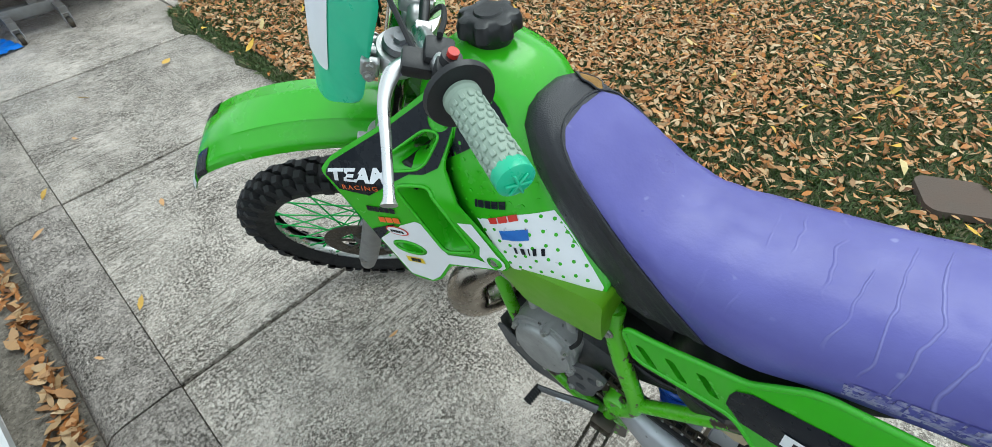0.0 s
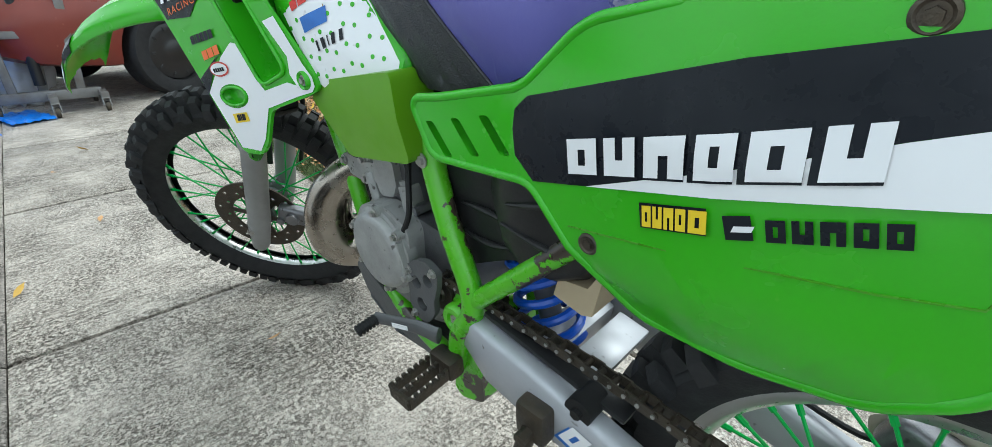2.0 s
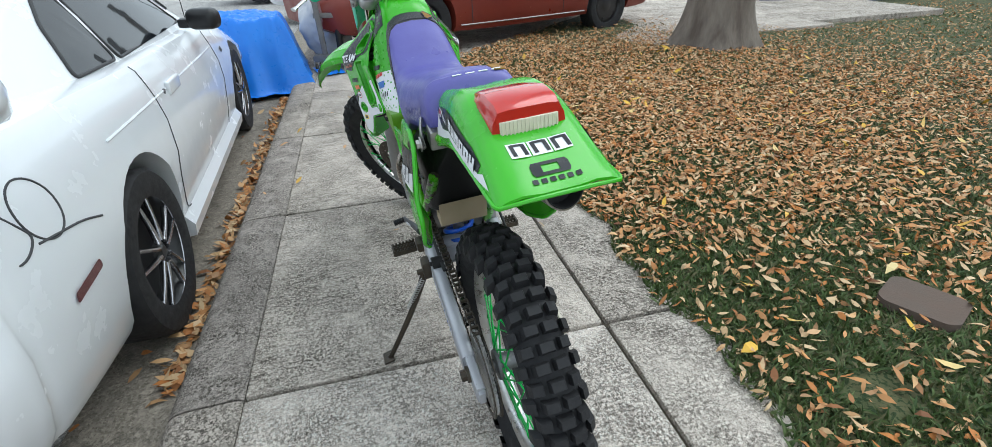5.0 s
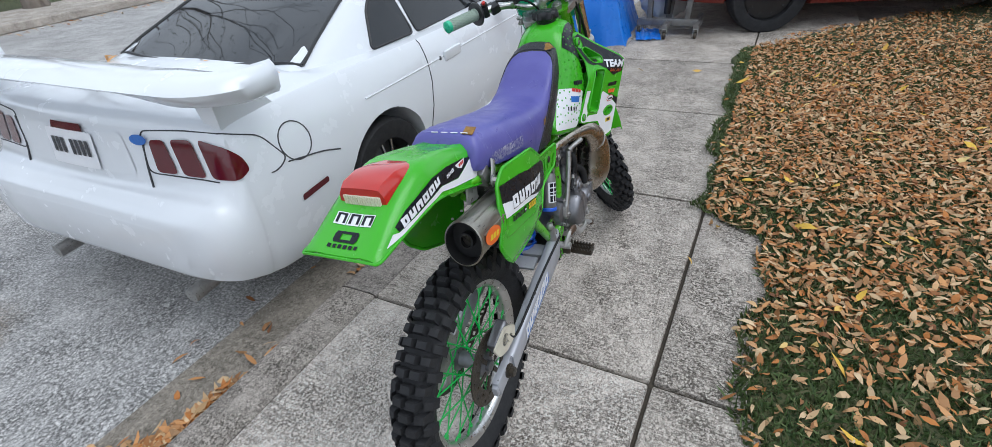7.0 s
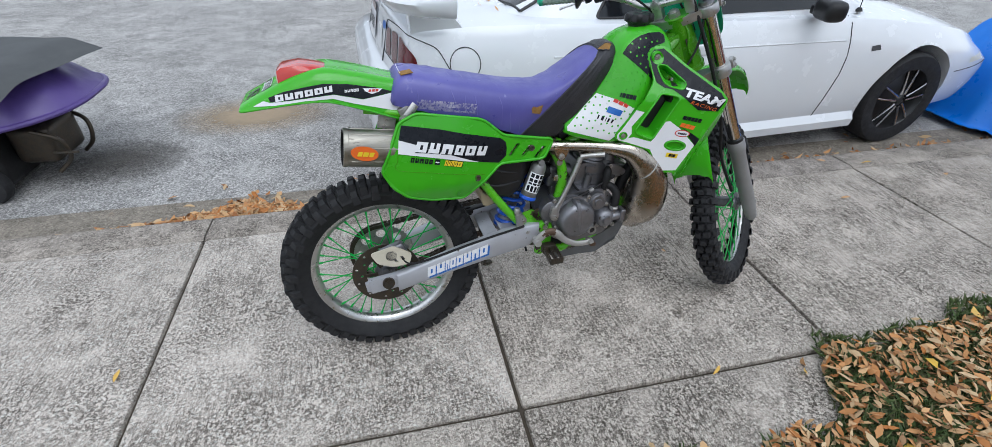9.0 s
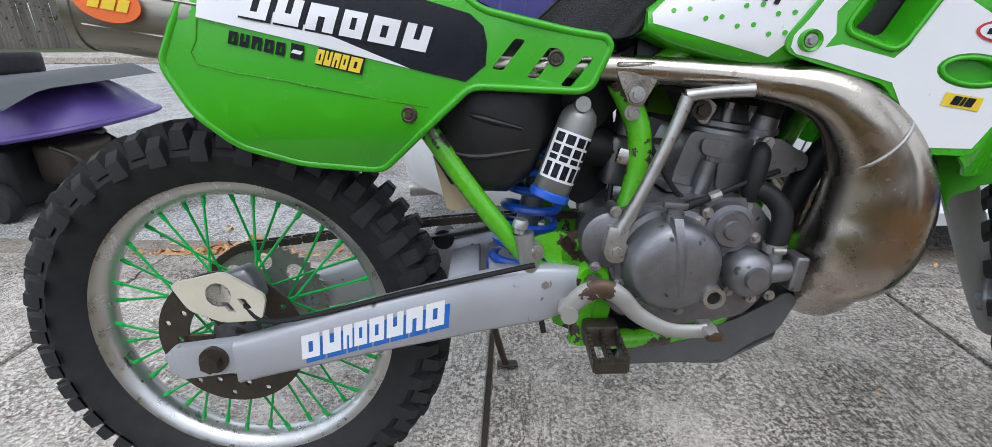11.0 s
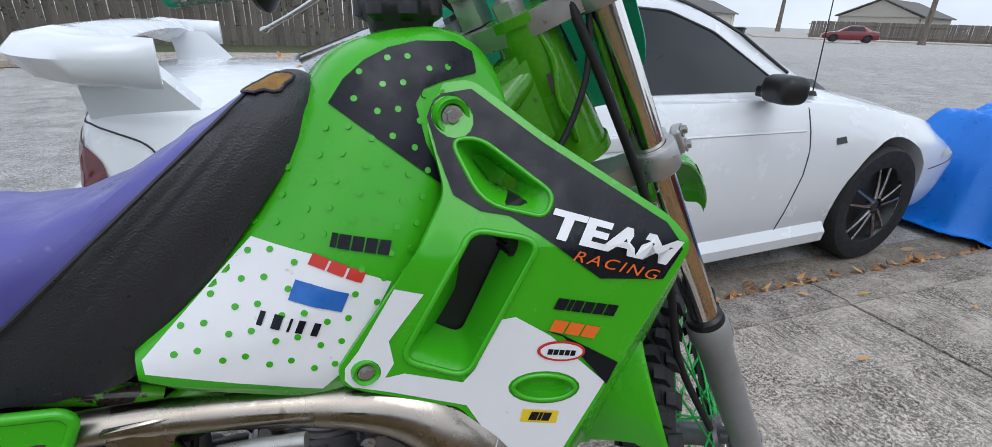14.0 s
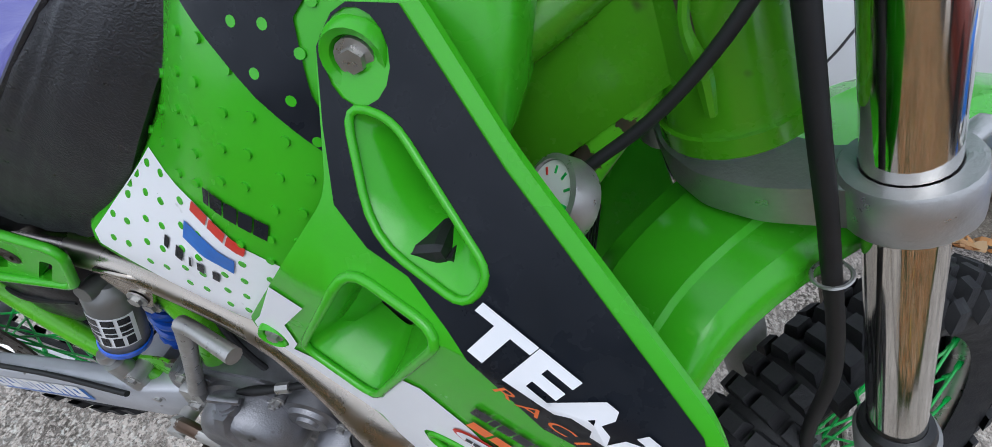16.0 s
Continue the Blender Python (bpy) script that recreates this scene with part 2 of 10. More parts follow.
add_creases(PURPLE)
SEAT_BLACK = material("black_gripper_vinyl", (0.018, 0.018, 0.022), 0.36, spec=0.5, vary=(0.022, 0.022, 0.027), scale=18, amount=0.5, speck=(0.08, 0.08, 0.09), speck_scale=75, speck_at=0.70, bump=0.35, bump_scale=500, rough_vary=0.1)
WORN_BAND = material("rubbed_purple_print", (0.16, 0.15, 0.36), 0.65, vary=(0.32, 0.30, 0.42), scale=70, amount=0.8, speck=(0.06, 0.055, 0.24), speck_scale=150, speck_at=0.52, bump=0.4, bump_scale=260)
WORN = material("worn_pale_print", (0.42, 0.40, 0.50), 0.6, vary=(0.085, 0.08, 0.28), scale=60, amount=0.7, speck=(0.07, 0.065, 0.27), speck_scale=110, speck_at=0.50)
FOAM = material("torn_yellow_foam", (0.36, 0.20, 0.045), 0.95, vary=(0.18, 0.09, 0.03), scale=60, amount=0.6, bump=0.6, bump_scale=300)
RUBBER = material("tyre_rubber", (0.013, 0.013, 0.015), 0.7, spec=0.35, vary=(0.026, 0.026, 0.027), scale=14, amount=0.5, bump=0.2, bump_scale=260, rough_vary=0.12)
BLACK_PLASTIC = material("black_plastic", (0.009, 0.009, 0.010), 0.4, spec=0.4, vary=(0.02, 0.02, 0.021), scale=20, amount=0.4, bump=0.08, bump_scale=200, rough_vary=0.12)
ALU = material("polished_rim_aluminium", (0.66, 0.66, 0.66), 0.32, metal=1.0, vary=(0.5, 0.49, 0.47), scale=14, amount=0.5, rough_vary=0.12, bump=0.06, bump_scale=150)
CAST = material("cast_engine_aluminium", (0.27, 0.27, 0.29), 0.40, metal=0.8, vary=(0.16, 0.16, 0.168), scale=16, amount=0.6, speck=(0.07, 0.065, 0.06), speck_scale=45, speck_at=0.66, bump=0.18, bump_scale=420, rough_vary=0.1)
GREYLEG = material("grey_fork_leg_paint", (0.30, 0.30, 0.30), 0.5, metal=0.2, vary=(0.23, 0.23, 0.225), scale=14, amount=0.5, rough_vary=0.1, bump=0.08, bump_scale=300)
SWING = material("silver_swingarm_paint", (0.47, 0.48, 0.52), 0.42, metal=0.35, vary=(0.37, 0.375, 0.40), scale=9, amount=0.5, speck=(0.10, 0.085, 0.07), speck_scale=40, speck_at=0.68, rough_vary=0.12)
CHROME = material("fork_chrome", (0.78, 0.77, 0.75), 0.09, metal=1.0, vary=(0.62, 0.56, 0.48), scale=6, amount=0.4, rough_vary=0.05)
CLAMP_ALU = material("bare_cast_clamp_aluminium", (0.50, 0.50, 0.50), 0.36, metal=0.75, vary=(0.36, 0.355, 0.35), scale=18, amount=0.6, bump=0.12, bump_scale=300, rough_vary=0.1)
STEEL = material("zinc_bolt_steel", (0.48, 0.475, 0.465), 0.36, metal=0.75, vary=(0.29, 0.275, 0.255), scale=40, amount=0.5, rough_vary=0.12)
PEDAL = material("scuffed_pedal_paint", (0.42, 0.41, 0.39), 0.45, metal=0.4, vary=(0.33, 0.32, 0.30), scale=20, amount=0.5, speck=(0.09, 0.055, 0.035), speck_scale=14, speck_at=0.53, speck_soft=0.008, speck_detail=8.0)
SKID = material("scraped_grey_skid_plate", (0.085, 0.088, 0.092), 0.55, metal=0.3, vary=(0.14, 0.14, 0.145), scale=12, amount=0.5, speck=(0.24, 0.23, 0.22), speck_scale=30, speck_at=0.68, bump=0.2, bump_scale=200)
CAST_PALE = material("matt_grey_cast_aluminium", (0.40, 0.40, 0.395), 0.50, metal=0.45, vary=(0.28, 0.28, 0.275), scale=20, amount=0.6, speck=(0.10, 0.095, 0.09), speck_scale=60, speck_at=0.66, bump=0.2, bump_scale=380, rough_vary=0.1)
DARK_STEEL = material("oily_dark_steel", (0.060, 0.056, 0.05), 0.45, metal=0.7, vary=(0.10, 0.075, 0.05), scale=40, amount=0.5, bump=0.2, bump_scale=300, rough_vary=0.15)
PIPE_STEEL = material("bare_expansion_pipe_steel", (0.50, 0.46, 0.41), 0.25, metal=1.0, vary=(0.33, 0.275, 0.22), scale=6, amount=0.55, speck=(0.22, 0.17, 0.12), speck_scale=30, speck_at=0.68, rough_vary=0.12, bump=0.05, bump_scale=90)
MUFFLER = material("brushed_muffler_aluminium", (0.42, 0.40, 0.35), 0.46, metal=1.0, vary=(0.28, 0.265, 0.23), scale=5, amount=0.6, speck=(0.12, 0.11, 0.10), speck_scale=26, speck_at=0.66, rough_vary=0.12, stretch=(0.6, 9, 9))
BLUE_SPRING = material("blue_spring_paint", (0.012, 0.10, 0.62), 0.3, coat=0.3, vary=(0.02, 0.08, 0.4), scale=20, amount=0.4)
SHOCK_BODY = material("grey_shock_reservoir", (0.24, 0.24, 0.235), 0.4, metal=0.6, vary=(0.17, 0.165, 0.16), scale=12, amount=0.4, rough_vary=0.1)
RED_LENS = material("red_lamp_lens", (0.50, 0.018, 0.010), 0.14, coat=0.5, vary=(0.38, 0.02, 0.012), scale=10, amount=0.4, rough_vary=0.06)
CLEAR_LENS = material("clear_ribbed_lens", (0.75, 0.72, 0.58), 0.2, vary=(0.6, 0.55, 0.4), scale=20, amount=0.4)
TAN = material("tan_mud_flap", (0.44, 0.36, 0.24), 0.6, vary=(0.34, 0.27, 0.17), scale=8, amount=0.5)
GRIP = material("grey_green_grip_rubber", (0.30, 0.37, 0.30), 0.65, vary=(0.24, 0.31, 0.25), scale=30, amount=0.5)
ORANGE = material("orange_decal", (0.80, 0.16, 0.02), 0.4, vary=(0.7, 0.10, 0.02), scale=30, amount=0.3)
YELLOW = material("yellow_decal", (0.80, 0.58, 0.02), 0.4, vary=(0.7, 0.5, 0.03), scale=30, amount=0.3)
RED_DECAL = material("red_decal", (0.55, 0.03, 0.02), 0.4, vary=(0.45, 0.03, 0.02), scale=30, amount=0.3)
BLUE_DECAL = material("blue_decal", (0.02, 0.10, 0.40), 0.4, vary=(0.03, 0.2, 0.6), scale=80, amount=0.4)
HOSE = material("black_rubber_hose", (0.009, 0.009, 0.010), 0.55, spec=0.3, vary=(0.02, 0.02, 0.02), scale=50, amount=0.4)
CREAM = material("cream_plastic_guard", (0.62, 0.58, 0.47), 0.5, vary=(0.5, 0.45, 0.36), scale=20, amount=0.5)
GAUGE_WHITE = material("gauge_face", (0.8, 0.8, 0.78), 0.4, vary=(0.7, 0.7, 0.68), scale=40, amount=0.3)

CONCRETE = mineral("weathered_concrete", (0.62, 0.548, 0.480), (0.43, 0.378, 0.328), (0.090, 0.076, 0.062), 1.1, 0.8, 135.0, 0.97, per_object=0.07)
PALE_CONCRETE = mineral("pale_weathered_concrete", (0.68, 0.605, 0.535), (0.50, 0.443, 0.388), (0.11, 0.093, 0.077), 1.0, 0.6, 135.0, 0.92, per_object=0.05)
KERB_C = mineral("stained_kerb_concrete", (0.48, 0.426, 0.372), (0.27, 0.240, 0.208), (0.065, 0.056, 0.046), 2.0, 0.3, 140.0, 0.95, per_object=0.08)
KERB_DARK = mineral("dark_stained_kerb_concrete", (0.42, 0.373, 0.333), (0.25, 0.222, 0.197), (0.055, 0.047, 0.040), 2.4, 0.4, 140.0, 0.95, per_object=0.05)
GUTTER_C = mineral("dirty_gutter_concrete", (0.30, 0.265, 0.22), (0.18, 0.16, 0.135), (0.08, 0.07, 0.055), 1.6, 0.0, 80.0, 0.7, bump=0.5)
ASPHALT = mineral("pale_worn_asphalt", (0.53, 0.514, 0.496), (0.39, 0.379, 0.366), (0.09, 0.087, 0.083), 0.9, 0.0, 100.0, 0.8, 90.0)
SOIL = material("joint_dirt", (0.085, 0.068, 0.050), 1.0, vary=(0.04, 0.034, 0.026), scale=25, amount=0.5, bump=0.5)
LAWN = material("lawn_soil_and_thatch", (0.062, 0.082, 0.030), 1.0, vary=(0.115, 0.090, 0.048), scale=7, amount=0.5, speck=(0.02, 0.038, 0.010), speck_scale=70, speck_at=0.50, bump=1.0, bump_scale=80)
GRASS = material("grass_blades", (0.06, 0.11, 0.02), 0.6, per_island=((0.035, 0.066, 0.016), (0.075, 0.125, 0.034), (0.14, 0.185, 0.065), (0.06, 0.10, 0.025), (0.17, 0.15, 0.075)))
LEAF = material("fallen_leaf", (0.45, 0.25, 0.1), 0.75, per_island=((0.13, 0.052, 0.02), (0.46, 0.17, 0.035), (0.24, 0.115, 0.045), (0.56, 0.27, 0.095), (0.30, 0.17, 0.08), (0.62, 0.38, 0.18), (0.42, 0.15, 0.03), (0.58, 0.42, 0.24), (0.36, 0.22, 0.10), (0.64, 0.47, 0.28)))
YLEAF = material("yellow_leaf", (0.66, 0.42, 0.04), 0.7, per_island=((0.70, 0.46, 0.05), (0.62, 0.36, 0.05), (0.60, 0.48, 0.22)))
def soft_stain(name, color, other):
    """Dirt spread on the road, thinning out towards an uneven edge."""
    m = bpy.data.materials.new(name)
    m.use_nodes = True
    nt = m.node_tree
    b = nt.nodes["Principled BSDF"]
    b.inputs["Roughness"].default_value = 0.95
    tc = nt.nodes.new("ShaderNodeTexCoord")
    ln = nt.nodes.new("ShaderNodeVectorMath")
    ln.operation = "LENGTH"
    nt.links.new(tc.outputs["Object"], ln.inputs[0])
    n = nt.nodes.new("ShaderNodeTexNoise")
    n.inputs["Scale"].default_value, n.inputs["Detail"].default_value, n.inputs["Roughness"].default_value = 7.0, 12.0, 0.85
    nt.links.new(tc.outputs["Object"], n.inputs["Vector"])
    add = nt.nodes.new("ShaderNodeMath")
    nt.links.new(ln.outputs["Value"], add.inputs[0])
    nt.links.new(n.outputs["Fac"], add.inputs[1])
    r = nt.nodes.new("ShaderNodeMapRange")
    r.inputs["From Min"].default_value, r.inputs["From Max"].default_value = 1.45, 0.75
    r.inputs["To Max"].default_value = 0.75
    nt.links.new(add.outputs[0], r.inputs["Value"])
    nt.links.new(r.outputs["Result"], b.inputs["Alpha"])
    mx = nt.nodes.new("ShaderNodeMix")
    mx.data_type = "RGBA"
    mx.inputs[6].default_value, mx.inputs[7].default_value = (*color, 1), (*other, 1)
    nt.links.new(n.outputs["Fac"], mx.inputs[0])
    nt.links.new(mx.outputs[2], b.inputs["Base Color"])
    return m


SAND = soft_stain("pale_sand_stain", (0.28, 0.19, 0.11), (0.50, 0.40, 0.27))
OIL = soft_stain("old_oil_stain", (0.05, 0.046, 0.042), (0.12, 0.11, 0.10))
WHITE_PAINT = material("white_car_paint", (0.74, 0.76, 0.79), 0.22, coat=0.6, vary=(0.68, 0.70, 0.73), scale=2.5, amount=0.4, rough_vary=0.08)
RED_PAINT = material("faded_red_car_paint", (0.155, 0.020, 0.013), 0.40, vary=(0.20, 0.036, 0.022), scale=2, amount=0.6, speck=(0.26, 0.08, 0.05), speck_scale=25, speck_at=0.70, rough_vary=0.15)
TINT = material("tinted_car_glass", (0.005, 0.007, 0.010), 0.03, spec=0.40, coat=0.25, vary=(0.010, 0.012, 0.015), scale=3, amount=0.3)
TRIM = material("black_rubber_trim", (0.016, 0.016, 0.018), 0.5, vary=(0.03, 0.03, 0.03), scale=20, amount=0.3)
SEAM = material("panel_gap", (0.05, 0.05, 0.055), 0.8)
CAR_LAMP = material("dark_red_tail_lamp", (0.085, 0.005, 0.010), 0.14, coat=0.5, vary=(0.12, 0.008, 0.016), scale=14, amount=0.4)
WHEEL_SILVER = material("machined_alloy", (0.55, 0.55, 0.57), 0.22, metal=1.0, vary=(0.42, 0.42, 0.44), scale=12, amount=0.4)
WHEEL_BLACK = material("black_wheel_paint", (0.014, 0.014, 0.016), 0.3, vary=(0.03, 0.03, 0.03), scale=14, amount=0.4)
TARP = material("blue_tarp", (0.010, 0.15, 0.62), 0.34, vary=(0.02, 0.22, 0.75), scale=5, amount=0.5, rough_vary=0.12, bump=0.25, bump_scale=30)
HOIST = material("scuffed_grey_steel", (0.22, 0.22, 0.22), 0.5, metal=0.4, vary=(0.14, 0.125, 0.11), scale=9, amount=0.6, rough_vary=0.15)
BARK = material("grey_brown_bark", (0.21, 0.18, 0.15), 0.95, vary=(0.10, 0.08, 0.065), scale=7, amount=0.7, bump=1.0, bump_scale=38, stretch=(1, 1, 0.25))
DARK_FENCE = material("dark_fence_wood", (0.085, 0.078, 0.070), 0.9, vary=(0.05, 0.046, 0.042), scale=6, amount=0.6, bump=0.5, bump_scale=50, stretch=(6, 6, 0.6), per_object=0.22)
FENCE = material("weathered_fence_wood", (0.17, 0.15, 0.13), 0.9, vary=(0.10, 0.09, 0.08), scale=6, amount=0.6, bump=0.5, bump_scale=50, stretch=(6, 6, 0.6), per_object=0.22)
BRICK = material("pinkish_brick", (0.36, 0.24, 0.19), 0.9, vary=(0.28, 0.18, 0.14), scale=12, amount=0.5, bump=0.5, per_object=0.2)
MORTAR = material("pale_mortar", (0.45, 0.42, 0.38), 0.95, vary=(0.36, 0.34, 0.31), scale=10, amount=0.5)
SIDING = material("cream_painted_siding", (0.60, 0.56, 0.47), 0.7, vary=(0.52, 0.49, 0.42), scale=3, amount=0.4)
ROOF = material("grey_shingle_roof", (0.16, 0.15, 0.145), 0.95, vary=(0.10, 0.095, 0.09), scale=9, amount=0.6, bump=0.6, bump_scale=60)
GREY_COVER = material("grey_car_cover", (0.20, 0.225, 0.26), 0.7, vary=(0.13, 0.15, 0.18), scale=4, amount=0.5, bump=0.3, bump_scale=20)
BAG = material("white_plastic_sack", (0.66, 0.66, 0.66), 0.5, vary=(0.5, 0.5, 0.5), scale=9, amount=0.5)
PURPLE_HULL = material("purple_plastic_sled", (0.075, 0.045, 0.20), 0.42, vary=(0.11, 0.07, 0.26), scale=7, amount=0.4, rough_vary=0.1)
RUBBER_MAT = material("grey_rubber_mat", (0.052, 0.055, 0.058), 0.75, vary=(0.075, 0.078, 0.08), scale=7, amount=0.5)
METER_LID = material("brown_cast_meter_lid", (0.125, 0.088, 0.070), 0.9, spec=0.2, vary=(0.11, 0.09, 0.075), scale=14, amount=0.5, bump=0.5)
FOLIAGE = material("far_foliage", (0.06, 0.085, 0.03), 0.8, per_island=((0.03, 0.05, 0.016), (0.075, 0.10, 0.035), (0.11, 0.11, 0.04)))
BLUE_PAINT = material("dark_blue_car_paint", (0.02, 0.035, 0.08), 0.25, coat=0.5, vary=(0.03, 0.045, 0.1), scale=3, amount=0.3)
MAROON = material("maroon_car_paint", (0.14, 0.012, 0.018), 0.25, coat=0.5, vary=(0.17, 0.02, 0.025), scale=3, amount=0.3)
BIN_GREEN = material("dark_green_bin", (0.012, 0.03, 0.02), 0.5, vary=(0.02, 0.04, 0.03), scale=9, amount=0.3)

# ---------------------------------------------------------------- mesh helpers
def link_mesh(name, bm, mat, smooth=True, sharp=40):
    bmesh.ops.recalc_face_normals(bm, faces=bm.faces)
    me = bpy.data.meshes.new(name)
    if smooth:
        lim = radians(sharp)
        for e in bm.edges:
            e.smooth = len(e.link_faces) == 2 and e.calc_face_angle(0.0) < lim
        for f in bm.faces:
            f.smooth = True
    bm.to_mesh(me)
    bm.free()
    me.materials.append(mat)
    return new(name, me)


def part(name, bm, mat, parent, label="", smooth=True, sharp=40):
    ob = link_mesh(name, bm, mat, smooth, sharp)
    ob.parent = parent
    if label:
        tagged(ob, label)
    return ob


def solo(name, bm, mat, label, category, kind="", group="", m=None, smooth=True, sharp=40):
    ob = link_mesh(name, bm, mat, smooth, sharp)
    if m is not None:
        ob.matrix_world = m
    return tagged(ob, label, category, group, kind)


def thing(name, m, label, category, group="", kind=""):
    ob = new(name)
    ob.empty_display_size = 0.1
    ob.matrix_world = m
    return tagged(ob, label, category, group, kind)


def share(name, ob, parent, m):
    """A further object on the mesh of ob."""
    o = new(name, ob.data)
    o.parent = parent
    o.matrix_basis = m
    return o


def BM():
    return bmesh.new()


def join(*bms):
    out = bms[0]
    for b in bms[1:]:
        me = bpy.data.meshes.new("tmp")
        b.to_mesh(me)
        b.free()
        out.from_mesh(me)
        bpy.data.meshes.remove(me)
    return out


def box(sx, sy, sz, m=None, bevel=0.0, seg=2):
    bm = BM()
    bmesh.ops.create_cube(bm, size=1.0)
    bmesh.ops.scale(bm, vec=(sx, sy, sz), verts=bm.verts)
    if bevel:
        bmesh.ops.bevel(bm, geom=bm.edges[:], offset=bevel, segments=seg, profile=0.6, affect="EDGES")
    if m is not None:
        bm.transform(m)
    return bm


def rod(a, b, r1, r2=None, seg=16, caps=True):
    """A round bar from a to b."""
    a, b = Vector(a), Vector(b)
    bm = BM()
    bmesh.ops.create_cone(bm, cap_ends=caps, segments=seg, radius1=r1, radius2=r1 if r2 is None else r2, depth=(b - a).length)
    bm.transform(Matrix.Translation((a + b) / 2) @ (b - a).to_track_quat("Z", "Y").to_matrix().to_4x4())
    return bm


def lathe(profile, seg=48, axis="y", m=None, closed=False):
    """Turns (radius, along) pairs round an axis."""
    bm = BM()
    rings = []
    for k in range(seg):
        c, s = math.cos(2 * math.pi * k / seg), math.sin(2 * math.pi * k / seg)
        rings.append([bm.verts.new({"y": (r * c, h, r * s), "z": (r * c, r * s, h), "x": (h, r * c, r * s)}[axis]) for r, h in profile])
    n = len(profile)
    for k in range(seg):
        a, b = rings[k], rings[(k + 1) % seg]
        for j in range(n if closed else n - 1):
            quad = [a[j], a[(j + 1) % n], b[(j + 1) % n], b[j]]
            bm.faces.new(quad)
    bmesh.ops.remove_doubles(bm, verts=bm.verts, dist=1e-5)
    if m is not None:
        bm.transform(m)
    return bm


def spline(pts, n=8):
    """A smooth line through the points."""
    p = [np.array(q, float) for q in pts]
    p = [2 * p[0] - p[1]] + p + [2 * p[-1] - p[-2]]
    out = []
    for i in range(1, len(p) - 2):
        for k in range(n):
            t = k / n
            out.append(0.5 * (2 * p[i] + (p[i + 1] - p[i - 1]) * t + (2 * p[i - 1] - 5 * p[i] + 4 * p[i + 1] - p[i + 2]) * t * t + (3 * p[i] - p[i - 1] - 3 * p[i + 1] + p[i + 2]) * t ** 3))
    out.append(p[-2])
    return out


def tube(pts, r, seg=12, n=8, smooth=True, squash=None, caps=True):
    """A tube along a line; r is a number or one per point; squash flattens it (width, height)."""
    rr = [r] * len(pts) if isinstance(r, (int, float)) else list(r)
    data = [(*p, q) for p, q in zip(pts, rr)]
    line = spline(data, n) if smooth else [np.array(d, float) for d in data]
    bm = BM()
    rings = []
    up = None
    for i, q in enumerate(line):
        p = Vector(q[:3])
        a, b = Vector(line[max(i - 1, 0)][:3]), Vector(line[min(i + 1, len(line) - 1)][:3])
        d = (b - a).normalized()
        if up is None:
            up = Vector((0, 0, 1)) if abs(d.z) < 0.9 else Vector((1, 0, 0))
        side = d.cross(up).normalized()
        up = side.cross(d).normalized()
        w, h = squash or (1, 1)
        rr_ = float(q[3])
        rings.append([bm.verts.new(p + rr_ * (w * math.cos(2 * math.pi * k / seg) * side + h * math.sin(2 * math.pi * k / seg) * up)) for k in range(seg)])
    for a, b in zip(rings, rings[1:]):
        for k in range(seg):
            bm.faces.new((a[k], a[(k + 1) % seg], b[(k + 1) % seg], b[k]))
    if caps:
        bm.faces.new(rings[0][::-1])
        bm.faces.new(rings[-1])
    return bm


def loft(rings, closed=True, caps=True):
    bm = BM()
    vs = [[bm.verts.new(p) for p in ring] for ring in rings]
    n = len(vs[0])
    for a, b in zip(vs, vs[1:]):
        for k in range(n if closed else n - 1):
            bm.faces.new((a[k], a[(k + 1) % n], b[(k + 1) % n], b[k]))
    if caps and closed:
        bm.faces.new(vs[0][::-1])
        bm.faces.new(vs[-1])
    return bm


def rounded(outline, r=0.008, n=4):
    """Rounds the corners of a closed outline of (a, b) pairs."""
    out = []
    m = len(outline)
    for i in range(m):
        p, a, b = (np.array(outline[(i + j) % m], float) for j in (0, -1, 1))
        la, lb = np.linalg.norm(a - p), np.linalg.norm(b - p)
        k = min(r, la * 0.45, lb * 0.45)
        s, e = p + (a - p) / la * k, p + (b - p) / lb * k
        for j in range(n + 1):
            t = j / n
            out.append(tuple((1 - t) ** 2 * s + 2 * t * (1 - t) * p + t * t * e))
    return out


def sheet(outline, f, thick, step=0.025, holes=(), lift=0.0):
    """A panel over the (x, z) plane: its face lies at y = f(x, z) + lift, its back thick behind (towards y - thick)."""
    bm = BM()
    edges = []
    for loop in (outline, *holes):
        vs = [bm.verts.new((a, 0, b)) for a, b in loop]
        edges += [bm.edges.new((vs[k], vs[(k + 1) % len(vs)])) for k in range(len(vs))]
    bmesh.ops.triangle_fill(bm, use_beauty=True, edges=edges, normal=(0, -1, 0))
    xs, zs = [v.co.x for v in bm.verts], [v.co.z for v in bm.verts]
    for lo, hi, no in ((min(xs), max(xs), (1, 0, 0)), (min(zs), max(zs), (0, 0, 1))):
        k = math.ceil(lo / step) * step
        while k < hi:
            bmesh.ops.bisect_plane(bm, geom=bm.verts[:] + bm.edges[:] + bm.faces[:], dist=1e-5, plane_co=Vector(no) * k, plane_no=no)
            k += step
    if thick:
        got = bmesh.ops.extrude_face_region(bm, geom=bm.faces[:])
        back = {v for v in got["geom"] if isinstance(v, bmesh.types.BMVert)}
    else:
        back = set()
    for v in bm.verts:
        v.co.y = f(v.co.x, v.co.z) + lift - (thick if v in back else 0)
    return bm


